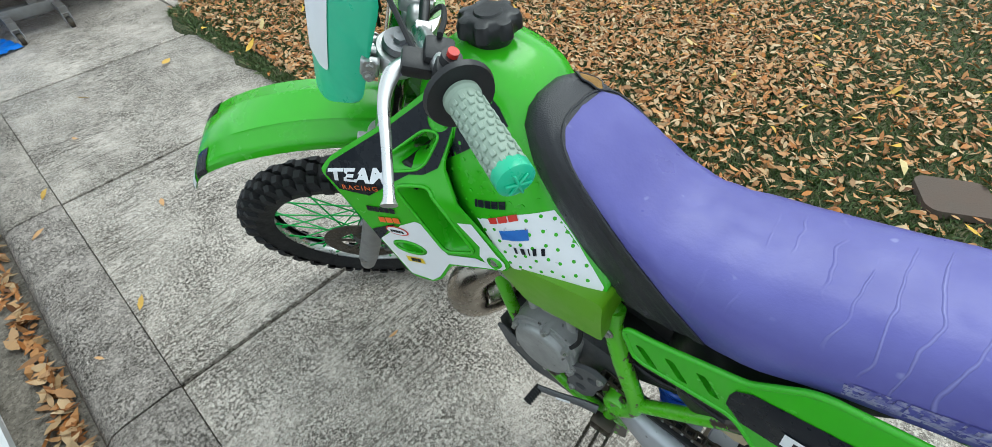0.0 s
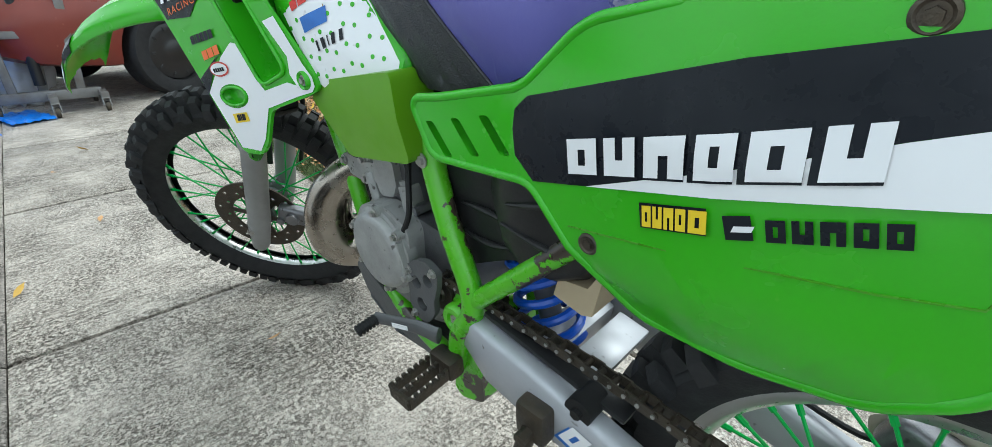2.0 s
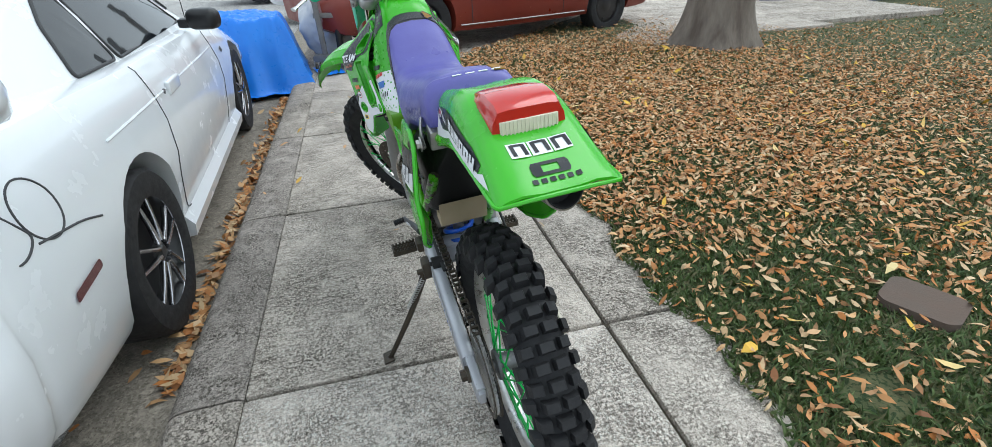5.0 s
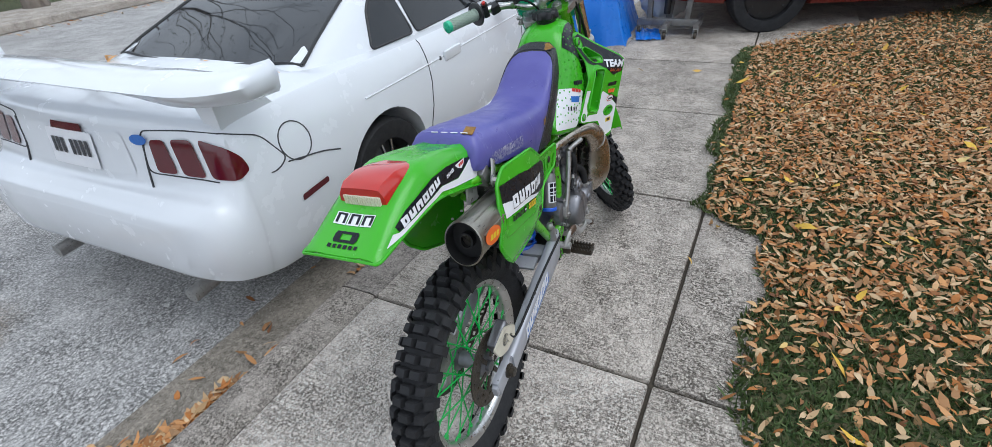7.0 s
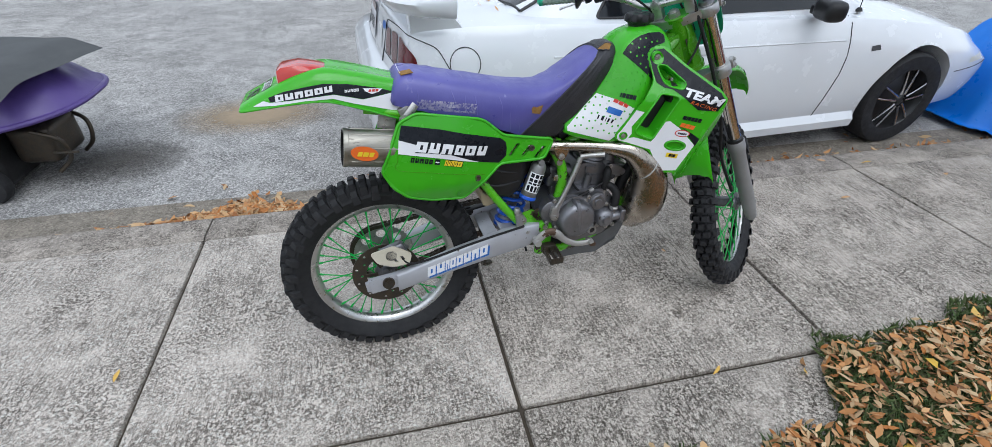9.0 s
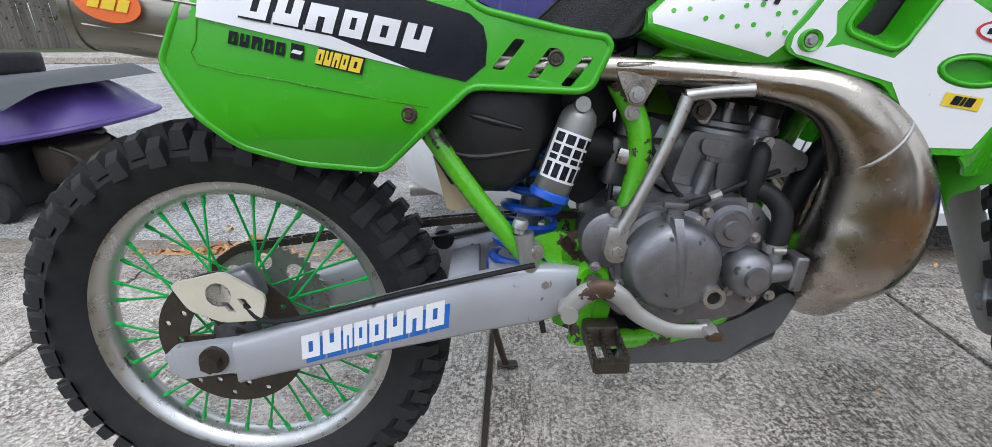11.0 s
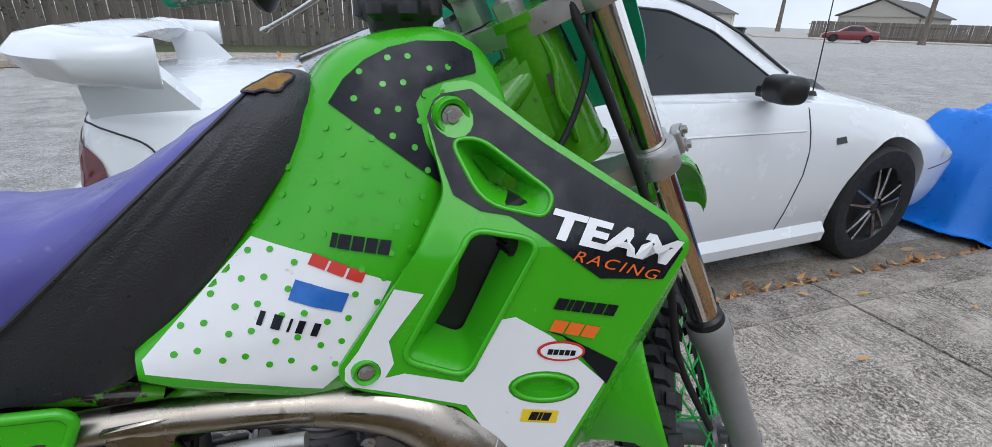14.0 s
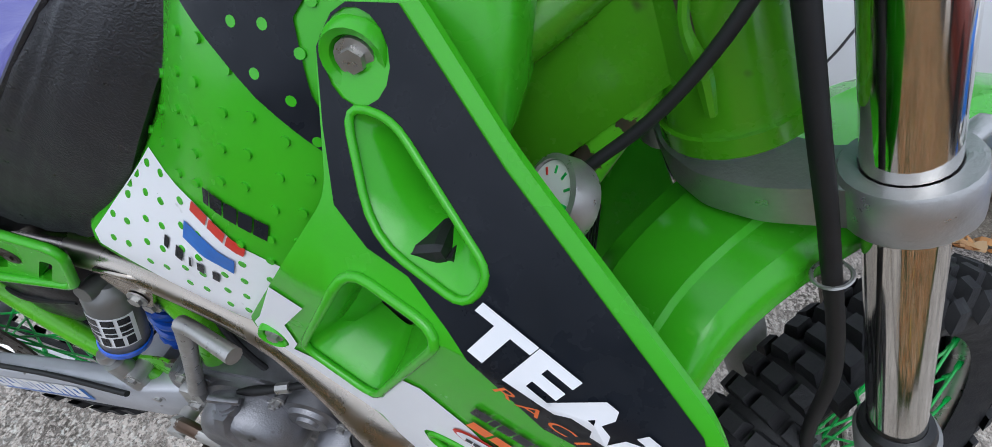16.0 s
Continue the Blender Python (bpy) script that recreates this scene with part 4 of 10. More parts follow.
REAR_AXLE = Vector((0.0, 0.0, 0.320))
rear_wheel = make_wheel("rear_wheel", Matrix.Translation(REAR_AXLE), 0.334, 0.243, 0.112, 60, -1, 0.112, 1, "silver-rimmed rear wheel with green spokes")

# front end: fork frame with a ahead, b left and c along the steering axis
RAKE, STEER = radians(27.0), radians(42.0)
u0, v0, d0 = Vector((math.cos(RAKE), 0, math.sin(RAKE))), Vector((0, 1, 0)), Vector((-math.sin(RAKE), 0, math.cos(RAKE)))
ua, vb = u0 * math.cos(STEER) + v0 * math.sin(STEER), v0 * math.cos(STEER) - u0 * math.sin(STEER)
FORK = Matrix.Translation((1.376, 0, 0.313)) @ Matrix((ua, vb, d0)).transposed().to_4x4()
front_wheel = make_wheel("front_wheel", FORK @ Matrix.Translation((0.043, 0, 0)), 0.346, 0.286, 0.088, 66, 1, 0.115, 2, "silver-rimmed front wheel with green spokes")


def fpart(name, bm, mat, label="", parent=bike, **kw):
    bm.transform(FORK)
    return part(name, bm, mat, parent, label, **kw)


for sgn in (-1, 1):
    b = sgn * 0.091
    leg = lathe([(0, -0.085), (0.014, -0.085), (0.022, -0.07), (0.025, -0.03), (0.027, 0.02), (0.027, 0.27), (0.030, 0.275), (0.032, 0.285), (0.032, 0.318), (0.028, 0.325), (0.0215, 0.326)], 28, "z")
    leg.transform(Matrix.Translation((0.03, b, 0)))
    leg = join(leg, box(0.030, 0.040, 0.05, Matrix.Translation((0.043, b - sgn * 0.008, 0.0)), 0.006))
    fpart("fork_leg", leg, GREYLEG, "grey painted lower fork leg")
    fpart("dust_seal", lathe([(0.0216, 0.322), (0.029, 0.324), (0.027, 0.334), (0.0216, 0.338)], 28, "z", Matrix.Translation((0.03, b, 0))), BLACK_PLASTIC, "black rubber dust seal")
    fpart("fork_tube", rod((0.03, b, 0.30), (0.03, b, 0.858), 0.0213, seg=32), CHROME, "chromed fork tube")
    cap = join(rod((0.03, b, 0.856), (0.03, b, 0.866), 0.024, 0.022, seg=24), rod((0.03, b, 0.864), (0.03, b, 0.873), 0.010, seg=6))
    fpart("fork_cap", cap, CAST)
for c, th, nm in ((0.836, 0.026, "upper_clamp"), (0.619, 0.030, "lower_clamp")):
    o = rounded([(0.050, 0.085), (0.050, 0.108), (0.030, 0.118), (0.008, 0.108), (0.0, 0.080), (-0.022, 0.040), (-0.030, 0.0), (-0.022, -0.040), (0.0, -0.080), (0.008, -0.108), (0.030, -0.118), (0.050, -0.108), (0.050, -0.085), (0.026, -0.050), (0.026, 0.0), (0.026, 0.050)], 0.010)
    bm = sheet(o, lambda p, q: 0.0, th, 9.0)
    bmesh.ops.bevel(bm, geom=[e for e in bm.edges if e.calc_face_angle(0) > 1.2], offset=0.004, segments=2, affect="EDGES")
    bm.transform(Matrix(((1, 0, 0, 0), (0, 0, 1, 0), (0, 1, 0, c + th / 2), (0, 0, 0, 1))))
    for s in (-1, 1):
        bm = join(bm, lathe([(0.0222, -th * 0.62), (0.031, -th * 0.62), (0.033, -th * 0.5), (0.033, th * 0.5), (0.031, th * 0.62), (0.0222, th * 0.62)], 28, "z", Matrix.Translation((0.03, s * 0.091, c))),
                  )
    clampob = fpart(nm, bm, CLAMP_ALU, "cast aluminium fork clamp")
    for s in (-1, 1):
        for dy in (0.100, 0.120):
            fpart("pinch_lug", box(0.026, 0.014, th * 1.15, Matrix.Translation((0.066, s * dy, c)), 0.005, 3), CLAMP_ALU, parent=clampob)
        for dz in (-0.011, 0.011):
            fpart("pinch_bolt", bolt((0.066, s * 0.127, c + dz), (0, s, 0), 0.006, 0.007), STEEL, parent=clampob)
fpart("stem_nut", join(rod((0, 0, 0.848), (0, 0, 0.866), 0.019, seg=6), rod((0, 0, 0.862), (0, 0, 0.872), 0.013, 0.011, seg=20)), STEEL)

# handlebar
def bar_line(s):
    return [(-0.064, s * 0.385, 1.043), (-0.022, s * 0.272, 1.003), (-0.004, s * 0.215, 0.980), (0.010, s * 0.150, 0.945), (0.014, s * 0.095, 0.902), (0.014, s * 0.05, 0.894)]


line = bar_line(1) + [(0.014, 0, 0.893)] + bar_line(-1)[::-1]
handlebar = fpart("handlebar", tube(line, 0.0112, 16, 6), ALU, "bare aluminium handlebar with crossbar")
fpart("crossbar", tube([(0.008, 0.150, 0.947), (0.008, 0, 0.952), (0.008, -0.150, 0.947)], 0.0065, 10, 3), BLACK_PLASTIC, "black crossbar", handlebar)
for s in (-1, 1):
    fpart("bar_mount", join(box(0.034, 0.030, 0.040, Matrix.Translation((0.014, s * 0.05, 0.870)), 0.005), box(0.046, 0.028, 0.024, Matrix.Translation((0.014, s * 0.05, 0.898)), 0.006)), CLAMP_ALU, "cast handlebar mount", handlebar)
    for da in (-0.016, 0.016):
        fpart("bolt", bolt((0.014 + da, s * 0.05, 0.910), (0, 0, 1), 0.005, 0.008), STEEL, "", handlebar)
    fpart("crossbar_clamp", box(0.02, 0.014, 0.024, Matrix.Translation((0.009, s * 0.150, 0.947)), 0.004), ALU, "", handlebar)
    # grip with its raised pads
    p, q = Vector((-0.0652, s * 0.388, 1.044)), Vector((-0.0215, s * 0.270, 1.0025))
    g = lathe([(0.0114, 0), (0.0165, 0), (0.0168, 0.11), (0.020, 0.113), (0.020, 0.118), (0.0114, 0.119)], 24, "z")
    for i in range(9):
        for k in range(12):
            t = 2 * math.pi * (k + 0.5 * (i % 2)) / 12
            g = join(g, box(0.003, 0.0052, 0.0075, Matrix.Rotation(t, 4, "Z") @ Matrix.Translation((0.0172, 0, 0.012 + 0.011 * i)), 0.0008, 1))
    m = Matrix.Translation(p) @ (q - p).to_track_quat("Z", "Y").to_matrix().to_4x4()
    g.transform(m)
    fpart("grip", g, GRIP, "worn grey-green waffle grip", handlebar)
    e = lathe([(0, -0.006), (0.012, -0.006), (0.0185, -0.002), (0.0188, 0.010), (0.0165, 0.013)], 24, "z")
    for k in range(3):
        e = join(e, box(0.026, 0.003, 0.003, Matrix.Rotation(k * 1.047, 4, "Z") @ Matrix.Translation((0, 0, -0.007)), 0.001, 1))
    e.transform(m)
    fpart("grip_end", e, TEAL, "bright teal grip end", handlebar)
    fl = lathe([(0.012, 0.119), (0.036, 0.118), (0.038, 0.124), (0.030, 0.132), (0.016, 0.140), (0.012, 0.152)], 28, "z")
    fl.transform(m)
    fpart("grip_flange", fl, BLACK_PLASTIC, "black rubber flange", handlebar)
    per = join(box(0.034, 0.034, 0.030, Matrix.Translation((-0.006, s * 0.212, 0.979)), 0.007), box(0.034, 0.030, 0.018, Matrix.Translation((0.016, s * 0.222, 0.975)), 0.005), rod((-0.012, s * 0.245, 0.992), (-0.014, s * 0.243, 1.018), 0.011, seg=14), box(0.030, 0.022, 0.036, Matrix.Translation((-0.014, s * 0.247, 0.992)), 0.006))
    fpart("lever_perch", per, BLACK_PLASTIC, "black lever perch with switch", handlebar)
    lev = tube([(0.022, s * 0.215, 0.972), (0.040, s * 0.235, 0.968), (0.046, s * 0.270, 0.964), (0.040, s * 0.320, 0.962), (0.034, s * 0.372, 0.962), (0.033, s * 0.386, 0.962)], [0.006, 0.0075, 0.0055, 0.0045, 0.0045, 0.007], 12, 6, squash=(1.25, 0.75))
    fpart("lever", lev, ALU, "polished aluminium lever", handlebar)
fpart("kill_switch", rod((-0.014, 0.243, 1.016), (-0.0145, 0.2425, 1.024), 0.006, seg=14), RED_DECAL, "red button", handlebar)
for pts in ([(0.02, 0.205, 0.975), (0.05, 0.13, 0.965), (0.075, 0.02, 0.90), (0.06, -0.02, 0.80)], [(0.022, -0.205, 0.975), (0.06, -0.11, 0.95), (0.080, -0.02, 0.88), (0.06, -0.03, 0.76)],
            [(-0.004, 0.20, 0.998), (-0.012, 0.15, 0.975), (-0.01, 0.09, 0.93), (0.02, 0.03, 0.80)]):
    fpart("cable", tube(pts, 0.0035, 8, 6), HOSE, "black control cable", handlebar)
hose = fpart("brake_hose", tube([(0.030, -0.050, 0.945), (-0.004, -0.070, 0.82), (-0.014, -0.078, 0.70), (-0.014, -0.079, 0.60), (-0.012, -0.072, 0.45), (-0.030, -0.050, 0.30), (-0.024, -0.056, 0.12)], 0.0058, 12, 8), HOSE, "black rubber brake hose")
fpart("hose_guide", tube([(-0.013 + 0.011 * math.cos(t), -0.078 + 0.011 * math.sin(t), 0.572) for t in [k * 2 * math.pi / 20 for k in range(21)]], 0.0014, 6, 1, smooth=False, caps=False), STEEL, "steel wire hose guide", hose)
fpart("fork_guard", tube([(0.062, -0.066, 0.30), (0.066, -0.064, 0.20), (0.062, -0.064, 0.08)], [0.016, 0.013, 0.010], 10, 5, squash=(0.6, 1)), BLACK_PLASTIC, "black disc guard")
cal = join(box(0.07, 0.030, 0.05, Matrix.Translation((-0.045, 0.064, 0.05)), 0.010, 3), rod((-0.05, 0.06, 0.05), (-0.05, 0.088, 0.05), 0.017, seg=20), rod((-0.02, 0.06, 0.03), (-0.02, 0.085, 0.03), 0.010, seg=16))
fpart("front_caliper", cal, CAST, "cast front brake caliper")
fpart("front_axle", rod((0.043, -0.118, 0), (0.043, 0.118, 0), 0.0095, seg=18), STEEL)

# front number plate
o = rounded([(-0.115, 0.02), (-0.125, 0.24), (-0.085, 0.345), (0.085, 0.345), (0.125, 0.24), (0.115, 0.02), (0.06, -0.06), (-0.06, -0.06)], 0.03)
bm = sheet(o, lambda a, b: -6.5 * a * a - 0.15 * (b - 0.15) ** 2, 0.004, 0.03)
plate_f = skin(bm, 1)
MP = Matrix(((0, 1, 0, 0.165), (1, 0, 0, 0), (0, 0, 1, 0.72), (0, 0, 0, 1)))
white = sheet(rounded([(-0.075, 0.03), (-0.08, 0.23), (0.08, 0.23), (0.075, 0.03)], 0.015), plate_f, 0, 0.03, lift=0.002)
bm.transform(MP)
white.transform(MP)
number_plate = fpart("number_plate", bm, TEAL, "teal-green front number plate with white panel")
fpart("plate_panel", white, WHITE_DECAL, "", number_plate)

# front mudguard
prof = [(0.420, 0.285, 0.060), (0.412, 0.318, 0.072), (0.382, 0.392, 0.080), (0.305, 0.470, 0.082), (0.19, 0.538, 0.080), (0.06, 0.575, 0.072), (-0.04, 0.580, 0.062), (-0.11, 0.560, 0.062), (-0.17, 0.50, 0.066), (-0.205, 0.42, 0.068), (-0.215, 0.36, 0.066)]
rings = []
for a, c, w, in spline(prof, 4):
    t = [(-1, -0.024), (-0.97, -0.006), (-0.86, 0.004), (-0.5, 0.010), (-0.45, 0.015), (0, 0.017), (0.45, 0.015), (0.5, 0.010), (0.86, 0.004), (0.97, -0.006), (1, -0.024)]
    rings.append([(a, w * k, c + h) for k, h in t] + [(a, w * k * 0.97, c + h - 0.004) for k, h in t[::-1]])
mud = loft(rings)
front_mudguard = fpart("front_mudguard", mud, GREEN, "lime green front mudguard")
# stickers wrapped over the tip
tip_rows = spline(prof, 4)
for side in (-1, 1):
    for nm, mt, r0, r1, k0, k1, up in (("white_sticker", WHITE_DECAL, 1, 7, 0, 3, 0.0012), ("black_sticker", BLACK_DECAL, 0, 3, 0, 2, 0.0022), ("dark_sticker", BLACK_DECAL, 7, 10, 0, 3, 0.0012)):
        t = [(1.006, -0.024), (0.976, -0.006), (0.862, 0.004), (0.5, 0.010)][k0:k1 + 1]
        bm = loft([[(a + up, side * (w * k + up), c + h + up) for k, h in t] for a, c, w in tip_rows[r0:r1]], closed=False, caps=False)
        fpart(nm, bm, mt, "", front_mudguard)

# ------------------------------------------------ frame, engine
def mirror_pts(pts):
    return [(x, -y, z) for x, y, z in pts]


for s in (-1, 1):
    k = lambda pts: [(x, -s * y, z) for x, y, z in pts]
    part("frame_spar", tube(k(([(0.572, -0.070, 0.700), (0.598, -0.076, 0.650), (0.606, -0.079, 0.605), (0.601, -0.080, 0.556), (0.584, -0.082, 0.497), (0.562, -0.084, 0.443), (0.536, -0.086, 0.375), (0.532, -0.084, 0.32)] if s < 0 else [(0.590, -0.070, 0.700), (0.585, -0.078, 0.655), (0.55, -0.088, 0.57), (0.516, -0.092, 0.494), (0.515, -0.094, 0.45), (0.545, -0.094, 0.40), (0.562, -0.092, 0.33)])), 0.0165, 14, 8), FRAME_GREEN, bike, "chipped green frame tube")
    part("frame_spar", tube(k([(0.315, -0.082, 0.645), (0.398, -0.090, 0.526), (0.500, -0.090, 0.402)] if s < 0 else [(0.262, -0.078, 0.709), (0.40, -0.086, 0.575), (0.505, -0.092, 0.478)]), 0.0135, 14, 5), FRAME_GREEN, bike, "chipped green subframe strut")
    part("frame_spar", tube(k([(0.600, -0.05, 0.715), (0.36, -0.07, 0.80), (0.10, -0.075, 0.865), (0.0, -0.06, 0.88)]), 0.011, 12, 5), FRAME_GREEN, bike, "green seat rail")
    part("frame_spar", tube(k([(1.025, -0.01, 0.93), (0.95, -0.035, 0.75), (0.880, -0.046, 0.60), (0.842, -0.05, 0.48), (0.800, -0.055, 0.385), (0.755, -0.062, 0.340), (0.66, -0.075, 0.320), (0.562, -0.088, 0.322)]), 0.0150, 14, 7), FRAME_GREEN, bike, "chipped green cradle tube")
    part("frame_spar", tube(k([(1.0, -0.012, 1.0), (0.88, -0.05, 0.90), (0.72, -0.062, 0.78), (0.592, -0.068, 0.69)]), 0.018, 14, 6), FRAME_CLEAN_SHADED, bike, "green upper frame tube")
    piv = join(lathe([(0, 0.10), (0.012, 0.10), (0.014, 0.105), (0.022, 0.105), (0.026, 0.10), (0.026, 0.075)], 28, "y", Matrix.Translation((0.546, 0, 0.426)) @ Matrix.Diagonal((1, -s, 1, 1))),
               sheet(rounded([(0.50, 0.49), (0.53, 0.50), (0.585, 0.42), (0.57, 0.335), (0.545, 0.330), (0.505, 0.43)], 0.012), lambda a, b: -s * 0.082, 0.006, 9.0))
    plate_ob = part("pivot_plate", piv, FRAME_GREEN, bike, "chipped green swingarm pivot plate")
    part("pivot_bolt", rod((0.546, -s * 0.094, 0.426), (0.546, -s * 0.102, 0.426), 0.010, seg=6), STEEL, plate_ob)
    part("frame_bolt", bolt((0.587, -s * 0.094, 0.660), (0, -s, 0), 0.007, 0.006), STEEL, bike)
low = sheet(rounded([(0.516, 0.372), (0.560, 0.372), (0.582, 0.262), (0.566, 0.248), (0.512, 0.272)], 0.010), lambda a, b: 0.088, 0.030, 9.0)
bmesh.ops.bevel(low, geom=[e for e in low.edges if e.calc_face_angle(0) > 1.2], offset=0.006, segments=2, affect="EDGES")
part("foot_peg_bracket", low, FRAME_GREEN, bike, "chipped green foot peg bracket")
part("head_tube", join(tube([(1.081, 0, 0.912), (1.0, 0, 1.07)], [0.044, 0.036], 28, 2, smooth=False), tube([(1.084, 0, 0.906), (1.078, 0, 0.918)], 0.047, 28, 2, smooth=False), tube([(1.003, 0, 1.064), (0.998, 0, 1.074)], 0.039, 28, 2, smooth=False)), FRAME_CLEAN_SHADED, bike, "green steering head")
gus = loft([[(1.045, -0.03, 0.935), (1.045, 0.03, 0.935), (1.005, 0.028, 1.04), (1.005, -0.028, 1.04)], [(0.93, -0.028, 0.80), (0.93, 0.028, 0.80), (0.90, 0.024, 0.95), (0.90, -0.024, 0.95)], [(0.82, -0.02, 0.83), (0.82, 0.02, 0.83), (0.82, 0.02, 0.90), (0.82, -0.02, 0.90)]])
bmesh.ops.bevel(gus, geom=gus.edges[:], offset=0.008, segments=2, affect="EDGES")
part("head_gusset", gus, FRAME_CLEAN_SHADED, bike, "green welded steering head gusset")
part("weld_bead", tube([(1.006, -0.036, 1.052), (1.024, -0.041, 1.02), (1.030, -0.044, 0.98), (1.046, -0.046, 0.955), (1.058, -0.046, 0.930)], [0.003, 0.0045, 0.003, 0.005, 0.0035], 8, 5), FRAME_CLEAN_SHADED, bike, "welded seam on the steering head")
part("control_cable", tube([(1.050, -0.045, 1.115), (1.058, -0.056, 1.06), (1.054, -0.060, 1.00), (1.030, -0.062, 0.94), (0.995, -0.066, 0.895), (0.97, -0.07, 0.86)], 0.0038, 10, 6), HOSE, bike, "black control cable")
part("frame_number", box(0.006, 0.0008, 0.05, pose(1.028, -0.0425, 0.985, 0, -27, 0)), DARK_STEEL, bike)

# engine
case = sheet(rounded([(0.555, 0.50), (0.58, 0.535), (0.66, 0.545), (0.76, 0.545), (0.80, 0.50), (0.80, 0.40), (0.77, 0.365), (0.66, 0.350), (0.575, 0.375), (0.548, 0.44)], 0.02), lambda a, b: 0.068, 0.168, 9.0)
bmesh.ops.bevel(case, geom=[e for e in case.edges if e.calc_face_angle(0) > 1.2], offset=0.010, segments=3, affect="EDGES")
engine = part("engine", case, CAST, bike, "grey cast two-stroke engine")
COVER = Matrix.Translation((0.647, 0, 0.460))
cov = lathe([(0, -0.156), (0.040, -0.1555), (0.052, -0.153), (0.058, -0.148), (0.0635, -0.138), (0.066, -0.122), (0.067, -0.114), (0.075, -0.112), (0.076, -0.098)], 64, "y", COVER)
cover = part("clutch_cover", cov, CAST, engine, "round cast clutch cover")
rib = loft([[(0.647 + dx - w, y0, z), (0.647 + dx - w * 0.5, y1, z), (0.647 + dx + w * 0.5, y1, z), (0.647 + dx + w, y0, z)] for dx, w, y0, y1, z in ((-0.006, 0.012, -0.120, -0.150, 0.531), (-0.005, 0.011, -0.140, -0.1585, 0.514), (-0.001, 0.010, -0.150, -0.1595, 0.490), (0.002, 0.008, -0.154, -0.1595, 0.460), (0.004, 0.004, -0.155, -0.1575, 0.425))])
part("cover_rib", rib, CAST, cover, sharp=60)
part("oil_window", join(lathe([(0, -0.153), (0.009, -0.153), (0.010, -0.158), (0.0150, -0.158), (0.0165, -0.140), (0.018, -0.120)], 28, "y", Matrix.Translation((0.697, 0, 0.421)))), STEEL, cover, "steel ring of the oil window")
part("oil_window_glass", rod((0.697, -0.1535, 0.421), (0.697, -0.1545, 0.421), 0.009, seg=20), BLACK_PLASTIC, cover)
part("filler_cap", join(rod((0.642, -0.132, 0.520), (0.642, -0.132, 0.534), 0.0125, seg=22), rod((0.642, -0.132, 0.534), (0.642, -0.132, 0.540), 0.0105, seg=18), box(0.036, 0.008, 0.009, pose(0.642, -0.132, 0.544, 0, 8, 10), 0.003)), CAST, engine)
kick_case = lathe([(0, -0.111), (0.034, -0.111), (0.040, -0.107), (0.042, -0.095), (0.042, -0.08)], 40, "y", Matrix.Translation((0.566, 0, 0.488)))
part("kick_case", kick_case, CAST, engine, "cast kick-start housing")
right = sheet(rounded([(0.552, 0.49), (0.575, 0.532), (0.63, 0.535), (0.70, 0.53), (0.745, 0.52), (0.79, 0.48), (0.792, 0.40), (0.74, 0.372), (0.66, 0.37), (0.585, 0.39)], 0.02), lambda a, b: -0.106, -0.02, 9.0)
bmesh.ops.bevel(right, geom=[e for e in right.edges if e.calc_face_angle(0) > 1.2], offset=0.006, segments=2, affect="EDGES")
part("right_case", right, CAST, engine)
part("governor_cover", lathe([(0, -0.126), (0.012, -0.126), (0.014, -0.122), (0.024, -0.122), (0.027, -0.117), (0.034, -0.115), (0.036, -0.100)], 36, "y", Matrix.Translation((0.728, 0, 0.505))), CAST, engine)
pump = lathe([(0, -0.150), (0.015, -0.150), (0.0165, -0.144), (0.026, -0.140), (0.0325, -0.132), (0.034, -0.100)], 40, "y", Matrix.Translation((0.757, 0, 0.443)))
water_pump = part("water_pump", pump, CAST, engine, "cast water pump")
part("pump_outlet", tube([(0.757, -0.126, 0.444), (0.79, -0.126, 0.446), (0.818, -0.124, 0.446)], [0.016, 0.016, 0.014], 16, 4), CAST, water_pump)
part("pump_flange", box(0.018, 0.040, 0.050, pose(0.818, -0.122, 0.446, 0, 8, 0), 0.005, 3), CAST, water_pump)
part("hose_spigot", rod((0.790, -0.122, 0.450), (0.790, -0.119, 0.482), 0.0115, 0.0105, seg=20), CAST, water_pump)
for k in range(3):
    t = radians((200, 320, 80)[k])
    part("pump_web", box(0.012, 0.006, 0.008, Matrix.Translation((0.757, -0.136, 0.443)) @ Matrix.Rotation(-t, 4, "Y") @ Matrix.Translation((0.022, 0, 0)), 0.002, 1), CAST, water_pump)
for a, b in ((0.607, 0.498), (0.579, 0.427), (0.684, 0.516), (0.734, 0.452), (0.737, 0.412), (0.771, 0.401), (0.797, 0.404), (0.764, 0.491), (0.569, 0.532), (0.694, 0.528), (0.612, 0.398), (0.668, 0.384), (0.545, 0.452)):
    lug = part("bolt_lug", rod((a, -0.085, b), (a, -0.113, b), 0.0085, 0.0075, seg=14), CAST, engine)
    part("cover_bolt", bolt((a, -0.113, b), (0, -1, 0), 0.0052, 0.008), STEEL, lug)
part("coolant_hose", tube([(0.790, -0.119, 0.474), (0.796, -0.117, 0.503), (0.797, -0.112, 0.527), (0.786, -0.102, 0.546), (0.768, -0.092, 0.556), (0.758, -0.08, 0.560)], 0.0135, 16, 6), HOSE, engine, "black coolant hose")
part("hose_clamp", lathe([(0.0138, -0.006), (0.0152, -0.006), (0.0152, 0.006), (0.0138, 0.006)], 28, "z", Matrix.Translation((0.7905, -0.119, 0.479)), True), STEEL, engine, "steel hose clip")
part("clamp_screw", rod((0.780, -0.134, 0.479), (0.796, -0.135, 0.479), 0.004, seg=12), STEEL, engine)
